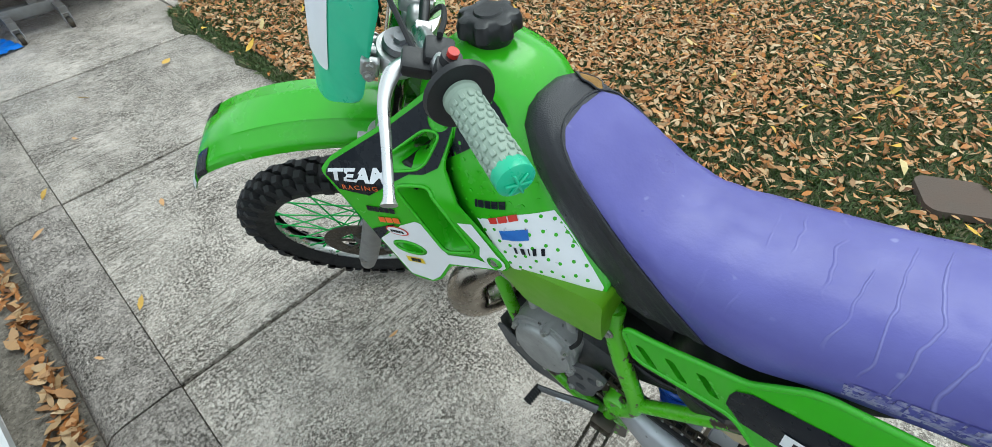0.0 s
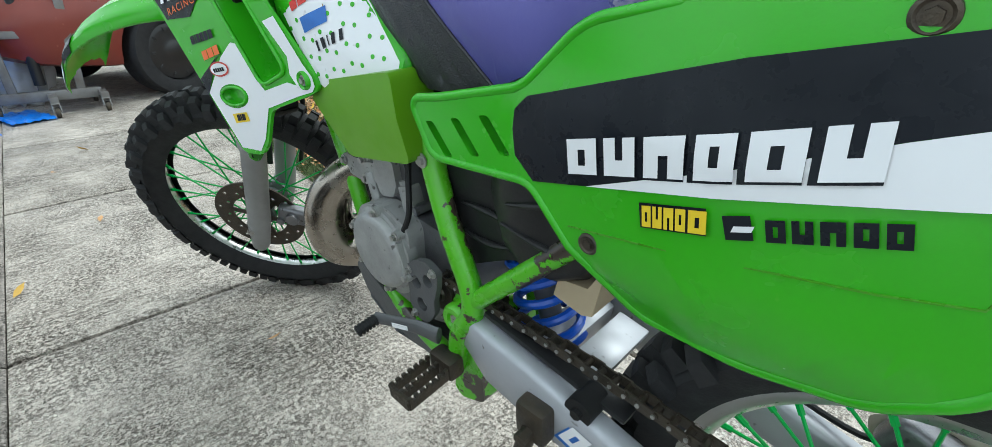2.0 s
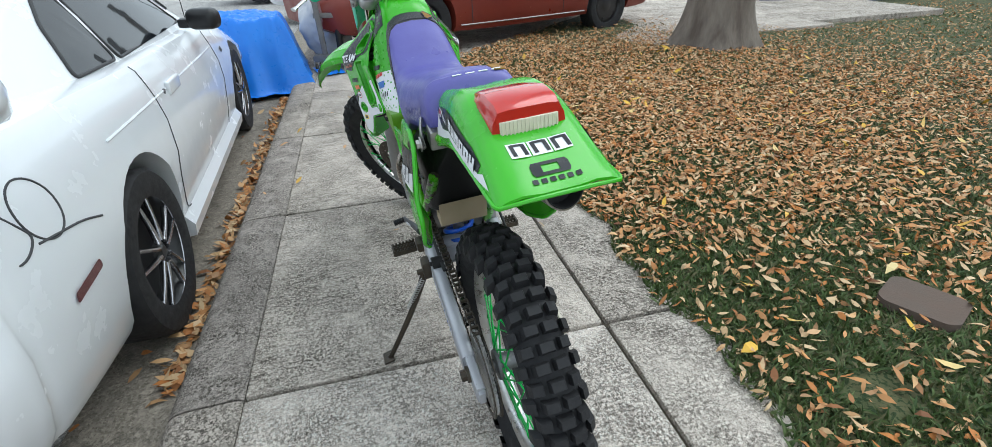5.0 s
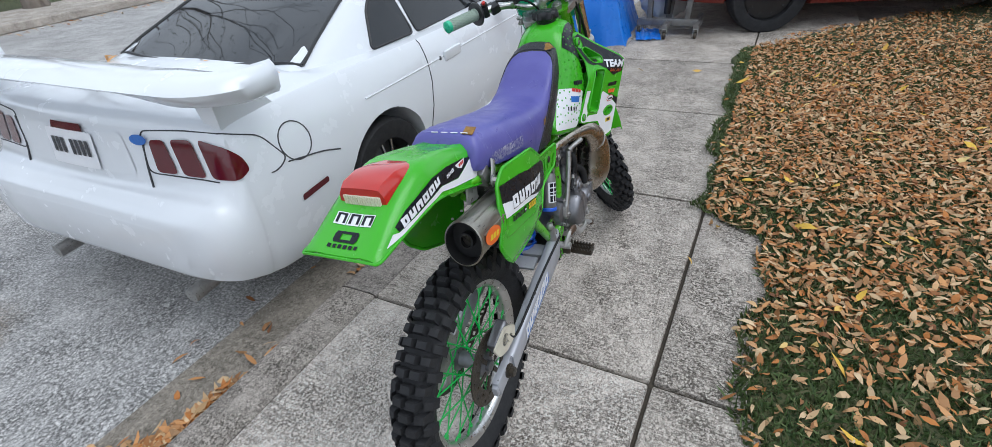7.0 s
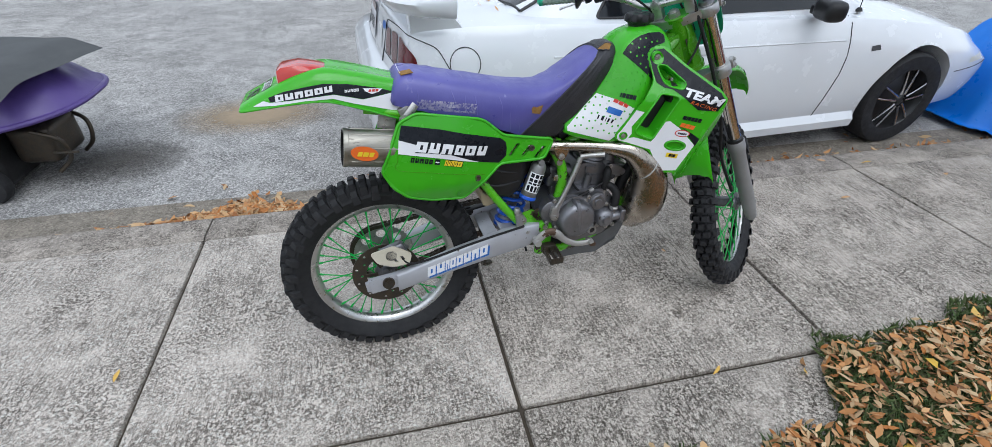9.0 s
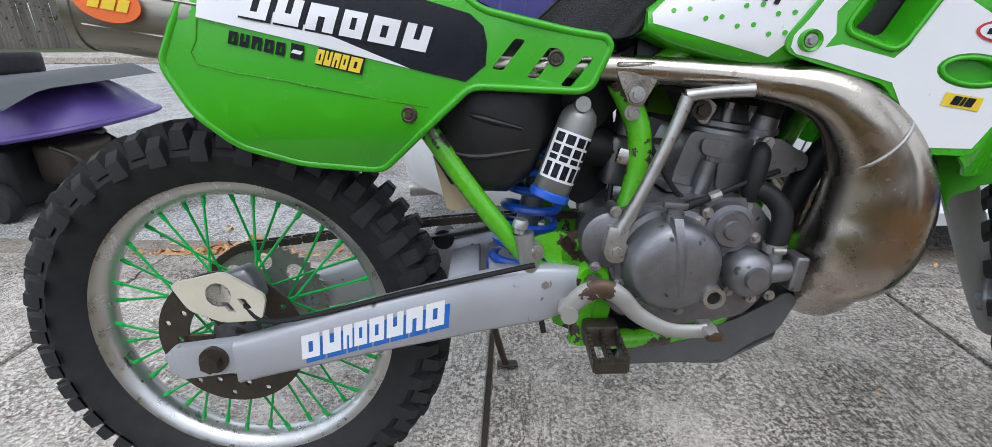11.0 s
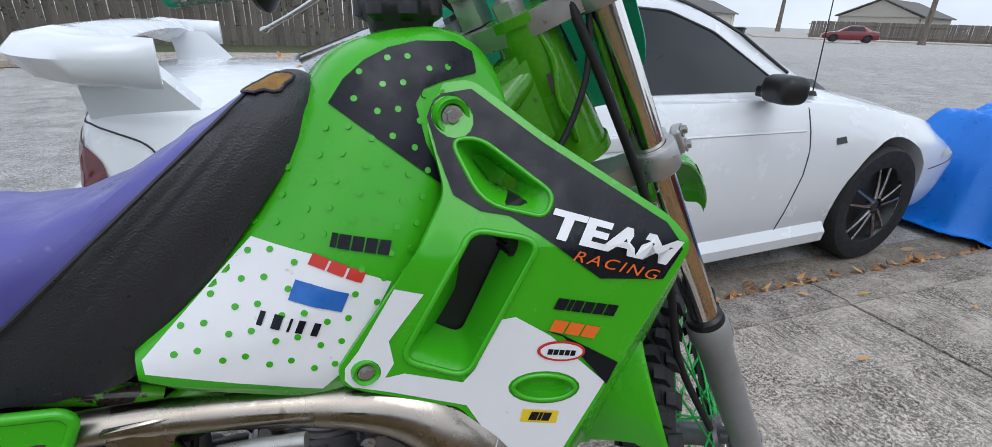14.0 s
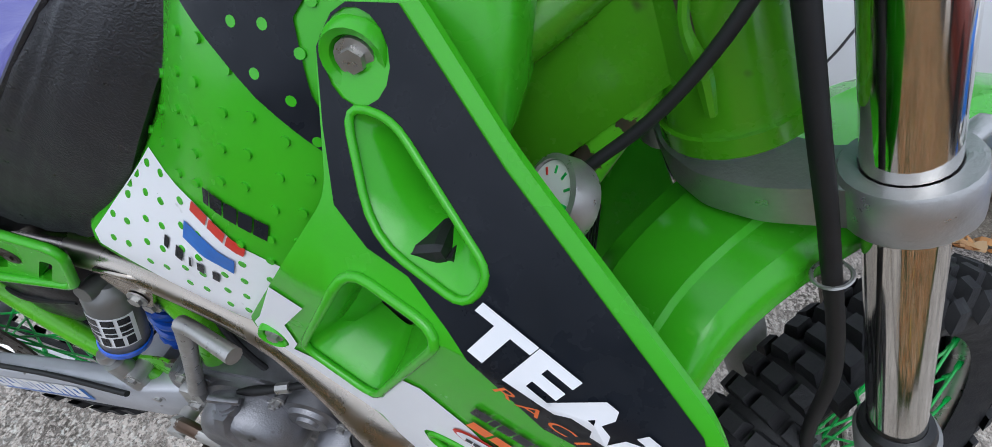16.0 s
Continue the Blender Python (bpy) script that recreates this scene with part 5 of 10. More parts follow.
part("radiator_hose", tube([(0.842, -0.045, 0.50), (0.860, -0.050, 0.56), (0.884, -0.055, 0.605), (0.915, -0.065, 0.64)], 0.019, 18, 6), HOSE, engine, "thick black radiator hose")
# cylinder
def cast_block(outline, y0, depth, r=0.008, bevel=0.005):
    """A cast shape with rounded edges over the (x, z) plane, its face at y0, reaching depth inwards."""
    bm = sheet(rounded(outline, r), lambda a, b: y0, -depth, 9.0)
    bmesh.ops.bevel(bm, geom=[e for e in bm.edges if e.calc_face_angle(0) > 1.2], offset=bevel, segments=3, affect="EDGES")
    return bm


TILT = Matrix.Translation((0.726, 0, 0.53)) @ Matrix.Rotation(radians(9), 4, "Y")
cylinder = part("cylinder", cast_block([(0.683, 0.632), (0.776, 0.618), (0.782, 0.565), (0.755, 0.535), (0.655, 0.548), (0.672, 0.606)], -0.062, 0.124, 0.010, 0.006), CAST, engine, "grey cast water-cooled cylinder", sharp=50)
part("transfer_bulge", cast_block([(0.696, 0.622), (0.742, 0.616), (0.740, 0.600), (0.730, 0.594), (0.702, 0.598), (0.695, 0.606)], -0.070, 0.02, 0.006, 0.004), CAST, cylinder)
part("transfer_bulge", cast_block([(0.722, 0.588), (0.752, 0.584), (0.757, 0.560), (0.748, 0.545), (0.722, 0.550)], -0.068, 0.02, 0.006, 0.004), CAST, cylinder)
part("stud_post", join(rod((0.697, -0.069, 0.540), (0.709, -0.069, 0.590), 0.0125, 0.0115, seg=20), rod((0.709, -0.069, 0.590), (0.7105, -0.069, 0.596), 0.0065, seg=6)), CAST, cylinder)
part("casting_pad", cast_block([(0.661, 0.572), (0.684, 0.568), (0.682, 0.556), (0.659, 0.560)], -0.066, 0.01, 0.003, 0.002), CAST, cylinder)
part("flange", cast_block([(0.652, 0.560), (0.760, 0.541), (0.758, 0.531), (0.650, 0.548)], -0.070, 0.14, 0.003, 0.003), CAST, cylinder)
hd = lathe([(0, 0.142), (0.024, 0.142), (0.034, 0.138), (0.044, 0.128), (0.050, 0.114), (0.056, 0.111), (0.058, 0.104), (0.054, 0.102), (0.058, 0.100), (0.059, 0.094), (0, 0.094)], 48, "z", TILT @ Matrix.Diagonal((0.95, 1.05, 1, 1)))
head = part("cylinder_head", hd, CAST, engine, "cast domed cylinder head")
for k in range(6):
    t = 2 * math.pi * k / 6 + 0.3
    c = Vector((0.044 * math.cos(t), 0.049 * math.sin(t), 0.0))
    nut = part("nut_boss", rod(TILT @ (c + Vector((0, 0, 0.105))), TILT @ (c + Vector((0, 0, 0.131))), 0.0085, 0.0078, seg=16), CAST, head)
    part("head_nut", rod(TILT @ (c + Vector((0, 0, 0.131))), TILT @ (c + Vector((0, 0, 0.139))), 0.0065, seg=6), STEEL, head)
part("spark_plug", join(rod(TILT @ Vector((0, 0, 0.140)), TILT @ Vector((0, 0, 0.152)), 0.011, seg=6), rod(TILT @ Vector((0, 0, 0.150)), TILT @ Vector((0, 0, 0.165)), 0.006, seg=14)), STEEL, head)
part("spark_plug_cap", tube([(0.752, 0, 0.688), (0.758, 0, 0.712), (0.785, -0.01, 0.722)], 0.010, 12, 4), BLACK_PLASTIC, engine)
valve = part("power_valve_cover", cast_block([(0.774, 0.622), (0.797, 0.622), (0.842, 0.597), (0.841, 0.580), (0.800, 0.568), (0.774, 0.574)], -0.080, 0.07, 0.007, 0.005), CAST, engine, "cast power valve cover")
part("valve_bolt", bolt((0.781, -0.081, 0.616), (0, -1, 0), 0.006, 0.006), STEEL, valve)
part("water_outlet", join(rod((0.783, -0.045, 0.610), (0.792, -0.050, 0.650), 0.021, 0.017, seg=24), lathe([(0.0175, -0.004), (0.023, -0.004), (0.023, 0.004), (0.0175, 0.004)], 24, "z", Matrix.Translation((0.787, -0.047, 0.628)), True)), CAST, engine)
part("head_hose", tube([(0.791, -0.050, 0.645), (0.800, -0.053, 0.675), (0.835, -0.06, 0.705), (0.88, -0.07, 0.72)], 0.0165, 16, 5), HOSE, engine, "black hose to the radiator")
part("cable_boot", tube([(0.759, -0.094, 0.538), (0.760, -0.094, 0.556), (0.764, -0.093, 0.580), (0.769, -0.088, 0.602), (0.774, -0.078, 0.611)], [0.0085, 0.0125, 0.0135, 0.0135, 0.009], 18, 5), HOSE, engine, "black rubber cable boot")
part("boot_stem", rod((0.759, -0.094, 0.520), (0.759, -0.094, 0.541), 0.007, seg=14), STEEL, engine)
part("clutch_cable", tube([(0.80, -0.085, 0.578), (0.741, -0.098, 0.562), (0.70, -0.106, 0.548), (0.667, -0.112, 0.538), (0.645, -0.116, 0.533)], [0.004, 0.004, 0.0045, 0.0065, 0.003], 10, 6), HOSE, engine, "black clutch cable")
part("cable_adjuster", tube([(0.712, -0.104, 0.552), (0.696, -0.107, 0.547)], 0.0068, 8, 2), STEEL, engine)
# carburettor and inlet
part("carburettor", join(box(0.06, 0.055, 0.075, pose(0.600, -0.02, 0.585, 0, 8, 0), 0.012, 3), rod((0.585, -0.02, 0.60), (0.655, -0.015, 0.59), 0.026, seg=20), rod((0.600, -0.02, 0.60), (0.607, -0.02, 0.655), 0.020, seg=20), rod((0.60, -0.065, 0.59), (0.60, -0.045, 0.59), 0.012, seg=14)), CAST, engine, "grey carburettor")
part("carburettor_top", rod((0.606, -0.022, 0.650), (0.609, -0.022, 0.675), 0.021, seg=20), BLACK_PLASTIC, engine)
part("inlet_boot", rod((0.50, -0.015, 0.615), (0.585, -0.02, 0.60), 0.034, 0.027, seg=20), HOSE, engine)
part("bracket", box(0.035, 0.010, 0.022, pose(0.592, -0.078, 0.598, 0, 15, 0), 0.004), ALU, engine)
# kick start
kick = tube([(0.570, -0.113, 0.490), (0.589, -0.117, 0.530), (0.607, -0.118, 0.57), (0.634, -0.118, 0.635), (0.650, -0.116, 0.680)], [0.012, 0.0095, 0.0085, 0.0085, 0.009], 12, 6)
kick = join(kick, rod((0.571, -0.098, 0.478), (0.571, -0.124, 0.478), 0.017, seg=22), box(0.030, 0.026, 0.040, pose(0.570, -0.112, 0.492, 0, 10, 0), 0.006))
kickstart = part("kick_starter", kick, STEEL, engine, "worn steel kick-start lever")
part("kick_pedal", tube([(0.648, -0.116, 0.681), (0.665, -0.120, 0.684), (0.69, -0.128, 0.687), (0.722, -0.138, 0.689)], [0.009, 0.008, 0.008, 0.0085], 10, 4), STEEL, engine)
part("kick_bolt", bolt((0.571, -0.124, 0.478), (0, -1, 0), 0.008, 0.006), STEEL, engine)
# left side of the engine
left = sheet(rounded([(0.640, 0.540), (0.70, 0.562), (0.765, 0.545), (0.795, 0.50), (0.785, 0.435), (0.745, 0.405), (0.69, 0.400), (0.650, 0.425)], 0.02), lambda a, b: 0.096, 0.03, 9.0)
bmesh.ops.bevel(left, geom=[e for e in left.edges if e.calc_face_angle(0) > 1.2], offset=0.006, segments=2, affect="EDGES")
part("left_case", left, CAST_PALE, engine, "matt grey generator housing")
GEN = Matrix.Translation((0.711, 0, 0.484))
gen = part("generator_cover", lathe([(0, 0.1180), (0.050, 0.1180), (0.060, 0.1165), (0.064, 0.112), (0.0655, 0.104), (0.071, 0.102), (0.072, 0.086)], 56, "y", GEN), CAST_PALE, engine, "round matt grey generator cover")
part("cover_pad", cast_block([(0.650, 0.520), (0.672, 0.512), (0.676, 0.470), (0.655, 0.452), (0.640, 0.470)], 0.112, -0.03, 0.006, 0.004), CAST_PALE, gen)
for deg in (20, 95, 140, 200, 262, 325):
    t = radians(deg)
    a, b = 0.711 + 0.070 * math.cos(t), 0.484 + 0.068 * math.sin(t)
    lug = part("bolt_lug", rod((a, 0.08, b), (a, 0.108, b), 0.0095, 0.0085, seg=16), CAST_PALE, engine)
    part("cover_bolt", bolt((a, 0.108, b), (0, 1, 0), 0.0052, 0.008), STEEL, lug)
sc = sheet(rounded([(0.650, 0.480), (0.622, 0.500), (0.597, 0.507), (0.572, 0.496), (0.576, 0.470), (0.588, 0.440), (0.590, 0.415), (0.611, 0.387), (0.636, 0.385), (0.653, 0.408), (0.648, 0.44)], 0.008), lambda a, b: 0.104, 0.010, 9.0, [[(cx + r * math.cos(t), cz + r * math.sin(t)) for t in [i * 0.5236 for i in range(12)]] for cx, cz, r in ((0.627, 0.458, 0.011), (0.598, 0.472, 0.011), (0.620, 0.420, 0.012))])
guard = part("sprocket_guard", sc, SKID, engine, "dark drilled sprocket guard")
part("front_sprocket", lathe([(0, 0.088), (0.012, 0.088), (0.014, 0.084), (0.030, 0.084), (0.031, 0.078), (0, 0.078)], 30, "y", Matrix.Translation((0.600, 0, 0.440))), DARK_STEEL, engine, "oily front sprocket")
for a, b in ((0.642, 0.475), (0.582, 0.493), (0.640, 0.395)):
    part("guard_bolt", bolt((a, 0.104, b), (0, 1, 0), 0.005, 0.007), STEEL, guard)
for outline, y0, nm in (([(0.690, 0.626), (0.742, 0.620), (0.746, 0.585), (0.735, 0.560), (0.700, 0.566), (0.688, 0.590)], 0.074, "transfer_bulge"), ([(0.748, 0.610), (0.778, 0.604), (0.782, 0.565), (0.754, 0.560)], 0.070, "transfer_bulge"), ([(0.664, 0.592), (0.684, 0.590), (0.680, 0.556), (0.658, 0.560)], 0.068, "casting_pad")):
    part(nm, cast_block(outline, y0, -0.02, 0.007, 0.005), CAST_PALE, cylinder)
for a in (0.668, 0.758):
    part("stud_post", join(rod((a, 0.066, 0.545), (a + 0.010, 0.066, 0.590), 0.011, 0.010, seg=18), rod((a + 0.010, 0.066, 0.590), (a + 0.0115, 0.066, 0.597), 0.0065, seg=6)), CAST_PALE, cylinder)
outlet = part("exhaust_flange", cast_block([(0.778, 0.606), (0.805, 0.612), (0.872, 0.594), (0.874, 0.566), (0.806, 0.556), (0.778, 0.562)], 0.058, -0.10, 0.010, 0.006), CAST_PALE, engine, "cast exhaust outlet on the cylinder")
for a, b in ((0.800, 0.600), (0.862, 0.586), (0.800, 0.566)):
    part("flange_bolt", bolt((a, 0.059, b), (0, 1, 0), 0.006, 0.007), STEEL, outlet)
part("ignition_lead", tube([(0.655, 0.096, 0.53), (0.640, 0.090, 0.565), (0.645, 0.080, 0.61), (0.66, 0.06, 0.66)], 0.0045, 8, 6), HOSE, engine, "black ignition lead")
lever = part("gear_lever", tube([(0.575, 0.112, 0.388), (0.61, 0.122, 0.391), (0.655, 0.134, 0.385), (0.697, 0.142, 0.376)], [0.013, 0.011, 0.009, 0.009], 12, 5, squash=(0.6, 1.25)), SKID, engine, "dark alloy gear lever")
part("lever_label", box(0.030, 0.0012, 0.008, pose(0.640, 0.1375, 0.386, 0, 6, 16)), WHITE_DECAL, lever)
part("lever_rubber", join(rod((0.697, 0.138, 0.376), (0.702, 0.180, 0.368), 0.0085, seg=16), *[rod((0.6975 + 0.0006 * k, 0.146 + 0.006 * k, 0.3745 - 0.0011 * k), (0.6978 + 0.0006 * k, 0.149 + 0.006 * k, 0.374 - 0.0011 * k), 0.0102, seg=16) for k in range(6)]), HOSE, lever, "ribbed black rubber sleeve")
part("skid_plate", loft([[(0.56, y, z) for y, z in ((-0.06, 0.300), (0.06, 0.300), (0.06, 0.305), (-0.06, 0.305))], [(0.60, y, z) for y, z in ((-0.07, 0.272), (0.07, 0.272), (0.07, 0.276), (-0.07, 0.276))], [(0.76, y, z) for y, z in ((-0.078, 0.270), (0.078, 0.270), (0.078, 0.274), (-0.078, 0.274))], [(0.84, y, z) for y, z in ((-0.074, 0.310), (0.074, 0.310), (0.074, 0.314), (-0.074, 0.314))], [(0.868, y, z) for y, z in ((-0.06, 0.375), (0.06, 0.375), (0.06, 0.379), (-0.06, 0.379))]]), SKID, bike, "bent aluminium skid plate")
for s in (-1, 1):
    part("skid_side", sheet(rounded([(0.59, 0.272), (0.765, 0.276), (0.803, 0.306), (0.842, 0.326), (0.866, 0.380), (0.846, 0.392), (0.82, 0.372), (0.77, 0.345), (0.70, 0.325), (0.60, 0.318)], 0.012), lambda a, b: s * 0.076, 0.003, 9.0), SKID, bike)

# expansion chamber and silencer
pipe_pts = [(0.790, 0.0, 0.585), (0.85, 0.025, 0.575), (0.922, 0.062, 0.515), (0.952, 0.072, 0.440), (0.950, 0.050, 0.385), (0.922, -0.02, 0.385), (0.902, -0.075, 0.436), (0.905, -0.112, 0.475), (0.912, -0.122, 0.535), (0.900, -0.127, 0.598), (0.862, -0.130, 0.652), (0.815, -0.122, 0.686), (0.74, -0.106, 0.700), (0.65, -0.092, 0.710), (0.56, -0.082, 0.716), (0.45, -0.078, 0.718), (0.34, -0.080, 0.727), (0.26, -0.088, 0.742)]
pipe_r = [0.021, 0.026, 0.038, 0.047, 0.052, 0.058, 0.064, 0.070, 0.068, 0.058, 0.044, 0.033, 0.022, 0.0175, 0.0165, 0.0165, 0.0165, 0.018]
pipe = part("exhaust_pipe", tube(pipe_pts, pipe_r, 28, 7), PIPE_STEEL, bike, "bare steel expansion chamber with weld seams")
ring = [(0.880 + 0.050 * math.cos(t) * 0.62, -0.129 + 0.052 * math.sin(t), 0.626 + 0.050 * math.cos(t) * 0.74) for t in [k * 2 * math.pi / 36 for k in range(37)]]
part("weld_seam", tube(ring, 0.0022, 6, 1, smooth=False, caps=False), STEEL, pipe)
part("weld_seam", tube([(0.938, -0.148, 0.61), (0.952, -0.158, 0.575), (0.960, -0.165, 0.53)], 0.002, 6, 5), STEEL, pipe)
part("pipe_hanger", join(sheet(rounded([(0.562, 0.712), (0.618, 0.708), (0.610, 0.690), (0.598, 0.668), (0.583, 0.668), (0.572, 0.690)], 0.006), lambda a, b: -0.100, -0.004, 9.0), box(0.055, 0.02, 0.006, pose(0.59, -0.092, 0.720), 0.002, 1)), PIPE_STEEL, pipe, "folded steel pipe hanger")
part("hanger_bolt", bolt((0.590, -0.101, 0.683), (0, -1, 0), 0.007, 0.006), STEEL, pipe)
MUF0, MUF1 = Vector((0.255, -0.088, 0.742)), Vector((-0.070, -0.109, 0.796))
md = (MUF1 - MUF0)
mm = Matrix.Translation(MUF0) @ md.to_track_quat("Z", "Y").to_matrix().to_4x4()
L = md.length
body = lathe([(0.018, -0.02), (0.024, 0.0), (0.047, 0.012), (0.049, 0.016), (0.049, L - 0.012), (0.051, L - 0.011), (0.051, L), (0.048, L + 0.002), (0.0455, L - 0.002), (0.0455, L - 0.036), (0.0135, L - 0.036), (0.0135, L - 0.06), (0, L - 0.06)], 40, "z")
body.transform(mm @ Matrix.Diagonal((0.90, 1.08, 1, 1)))
silencer = part("silencer", body, MUFFLER, bike, "oval brushed aluminium silencer")
part("end_cap", join(lathe([(0.0145, L - 0.012), (0.018, L - 0.012), (0.019, L - 0.030), (0.044, L - 0.030), (0.0455, L + 0.0024), (0.047, L + 0.0024), (0.047, L - 0.004)], 36, "z", mm @ Matrix.Diagonal((0.90, 1.08, 1, 1)))), HOSE, silencer, "sooty end cap")
mf = lambda x, z: -0.154
ov = [(-0.015 + 0.036 * math.cos(t) , 0.789 + 0.021 * math.sin(t) - 0.17 * 0.036 * math.cos(t)) for t in [i * 2 * math.pi / 28 for i in range(28)]]
part("maker_badge", sheet(ov, mf, 0.001, 0.02), ORANGE, silencer, "orange oval badge")
pieces("badge_bars", bars((-0.037, 0.785), (0.007, 0.777), 0.013, mf, -0.0022, (1, 1.2, 1), 0.3), YELLOW, silencer)
for a in range(8):
    t = 2 * math.pi * (a + 0.35) / 8
    pts = [tuple(mm @ Vector((0.0492 * 0.90 * math.cos(t), 0.0492 * 1.08 * math.sin(t), z))) for z in (0.03, L * 0.5, L - 0.02)]
    part("body_rib", tube(pts, 0.0016, 6, 2), MUFFLER, silencer)
for k in range(7):
    p = mm @ Vector((-0.030, 0.047, 0.03 + k * (L - 0.05) / 6))
    part("rivet", rod(p, p + Vector((0, 0, 0.003)), 0.003, seg=8), STEEL, silencer)
part("silencer_bracket", box(0.05, 0.006, 0.06, pose(0.06, -0.075, 0.855, 0, 12, 0), 0.003), STEEL, silencer)

# swingarm, chain and stand
for s in (-1, 1):
    y0, y1 = s * 0.088, s * 0.120
    def ring(x, lo, hi, a, b):
        return [(x, a, lo + 0.006), (x, a + (b - a) * 0.15, lo), (x, b - (b - a) * 0.15, lo), (x, b, lo + 0.006), (x, b, hi - 0.006), (x, b - (b - a) * 0.15, hi), (x, a + (b - a) * 0.15, hi), (x, a, hi - 0.006)]
    arm = loft([ring(0.548, 0.385, 0.440, s * 0.06, s * 0.095), ring(0.47, 0.368, 0.452, y0 * 0.95, y1 * 0.98), ring(0.40, 0.358, 0.444, y0, y1), ring(0.22, 0.322, 0.400, y0, y1), ring(0.06, 0.286, 0.352, y0, y1), ring(0.03, 0.278, 0.345, y0, y1)])
    swing = part("swingarm", arm, SWING, bike, "silver box-section swingarm", sharp=60)
    ax = join(box(0.10, 0.022, 0.052, pose(-0.012, s * 0.103, 0.314, 0, -7, 0), 0.006), box(0.020, 0.016, 0.035, pose(-0.062, s * 0.103, 0.308, 0, -7, 0), 0.003))
    part("axle_block", ax, SWING, swing, "scuffed axle adjuster block")
    part("axle_nut", join(rod((0, s * 0.112, 0.319), (0, s * 0.121, 0.319), 0.020, seg=24), rod((0, s * 0.118, 0.319), (0, s * 0.134, 0.319), 0.014, seg=6)), DARK_STEEL, swing)
    swf = lambda x, z: s * 0.1205
    p, q = (0.125, 0.318), (0.335, 0.372)
    if s > 0:
        p, q = (0.345, 0.374), (0.135, 0.320)
    pieces("maker_mark", bars(p, q, 0.036, swf, s * 0.0012, (1, 1, 0.5, 0.7, 0.8, 0.9, 0.9, 1.0), 0.35, 0.14, 1 if s < 0 else -1, True), WHITE_DECAL, swing, "white block lettering bars")
    pieces("maker_mark_shadow", bars((p[0] + 0.006, p[1] - 0.006), (q[0] + 0.006, q[1] - 0.006), 0.036, swf, s * 0.0006, (1, 1, 0.5, 0.7, 0.8, 0.9, 0.9, 1.0), 0.35, 0.10, 1 if s < 0 else -1), BLUE_DECAL, swing)
part("swingarm_bridge", join(box(0.05, 0.17, 0.045, pose(0.425, 0, 0.405, 0, -12, 0), 0.008), box(0.05, 0.15, 0.012, pose(0.36, 0, 0.412, 0, -12, 0), 0.004)), SWING, bike, "silver swingarm bridge")
part("chain_slider", box(0.22, 0.026, 0.008, pose(0.38, 0.084, 0.447, 0, -10, 0), 0.003), BLACK_PLASTIC, bike)
# brake at the rear
rc = join(box(0.085, 0.035, 0.055, pose(0.028, -0.088, 0.415, 0, -20, 0), 0.012, 3), rod((0.02, -0.075, 0.418), (0.02, -0.112, 0.418), 0.018, seg=20))
part("rear_caliper", rc, CAST, bike, "cast rear brake caliper")
gd = sheet(rounded([(-0.045, 0.435), (0.03, 0.452), (0.085, 0.415), (0.075, 0.378), (0.02, 0.375), (-0.025, 0.395)], 0.010), lambda a, b: -0.112, -0.006, 9.0, [[(cx + dx, cz + dz) for dx, dz in ((-0.013, 0.007), (-0.004, -0.009), (0.006, -0.009), (-0.003, 0.007))] for cx, cz in ((0.035, 0.40), (0.058, 0.405))])
part("caliper_guard", gd, CREAM, bike, "cream plastic caliper guard")
part("brake_rod", tube([(0.46, -0.128, 0.462), (0.30, -0.118, 0.424), (0.10, -0.112, 0.376), (0.05, -0.108, 0.40)], 0.004, 8, 6), HOSE, bike)
master = part("brake_cylinder", join(rod((0.446, -0.104, 0.500), (0.464, -0.104, 0.405), 0.0135, seg=20), lathe([(0, 0.0), (0.009, 0.0), (0.011, 0.006), (0.011, 0.012), (0.008, 0.014), (0.008, 0.020)], 18, "z", pose(0.443, -0.104, 0.520, 0, 190, 0))), CLAMP_ALU, bike, "cast rear brake master cylinder")
part("push_rod", join(rod((0.464, -0.104, 0.405), (0.468, -0.104, 0.385), 0.009, seg=16), rod((0.468, -0.104, 0.385), (0.476, -0.112, 0.350), 0.004, seg=10)), HOSE, master)
for bx, bz in ((0.463, 0.473), (0.476, 0.427)):
    part("mount_lug", rod((bx, -0.085, bz), (bx, -0.112, bz), 0.0115, seg=18), CLAMP_ALU, master)
    part("mount_bolt", bolt((bx, -0.112, bz), (0, -1, 0), 0.0065, 0.006), STEEL, master)
part("cylinder_bracket", sheet(rounded([(0.455, 0.486), (0.500, 0.498), (0.530, 0.470), (0.530, 0.410), (0.480, 0.412), (0.468, 0.430), (0.484, 0.450), (0.470, 0.462), (0.454, 0.464)], 0.008), lambda a, b: -0.088, -0.004, 9.0), FRAME_GREEN, bike, "chipped green bracket plate")
pedal = tube([(0.502, -0.130, 0.388), (0.514, -0.133, 0.406), (0.530, -0.138, 0.424), (0.552, -0.142, 0.431), (0.574, -0.145, 0.421), (0.602, -0.145, 0.392), (0.643, -0.145, 0.370), (0.682, -0.145, 0.366), (0.698, -0.145, 0.368)], [0.010, 0.0115, 0.012, 0.012, 0.011, 0.010, 0.009, 0.009, 0.009], 12, 6, squash=(0.75, 1.2))
pedal = join(pedal, box(0.020, 0.045, 0.012, pose(0.699, -0.150, 0.370), 0.003), rod((0.507, -0.10, 0.392), (0.507, -0.145, 0.392), 0.012, seg=18))
part("brake_pedal", pedal, PEDAL, bike, "scuffed steel brake pedal")
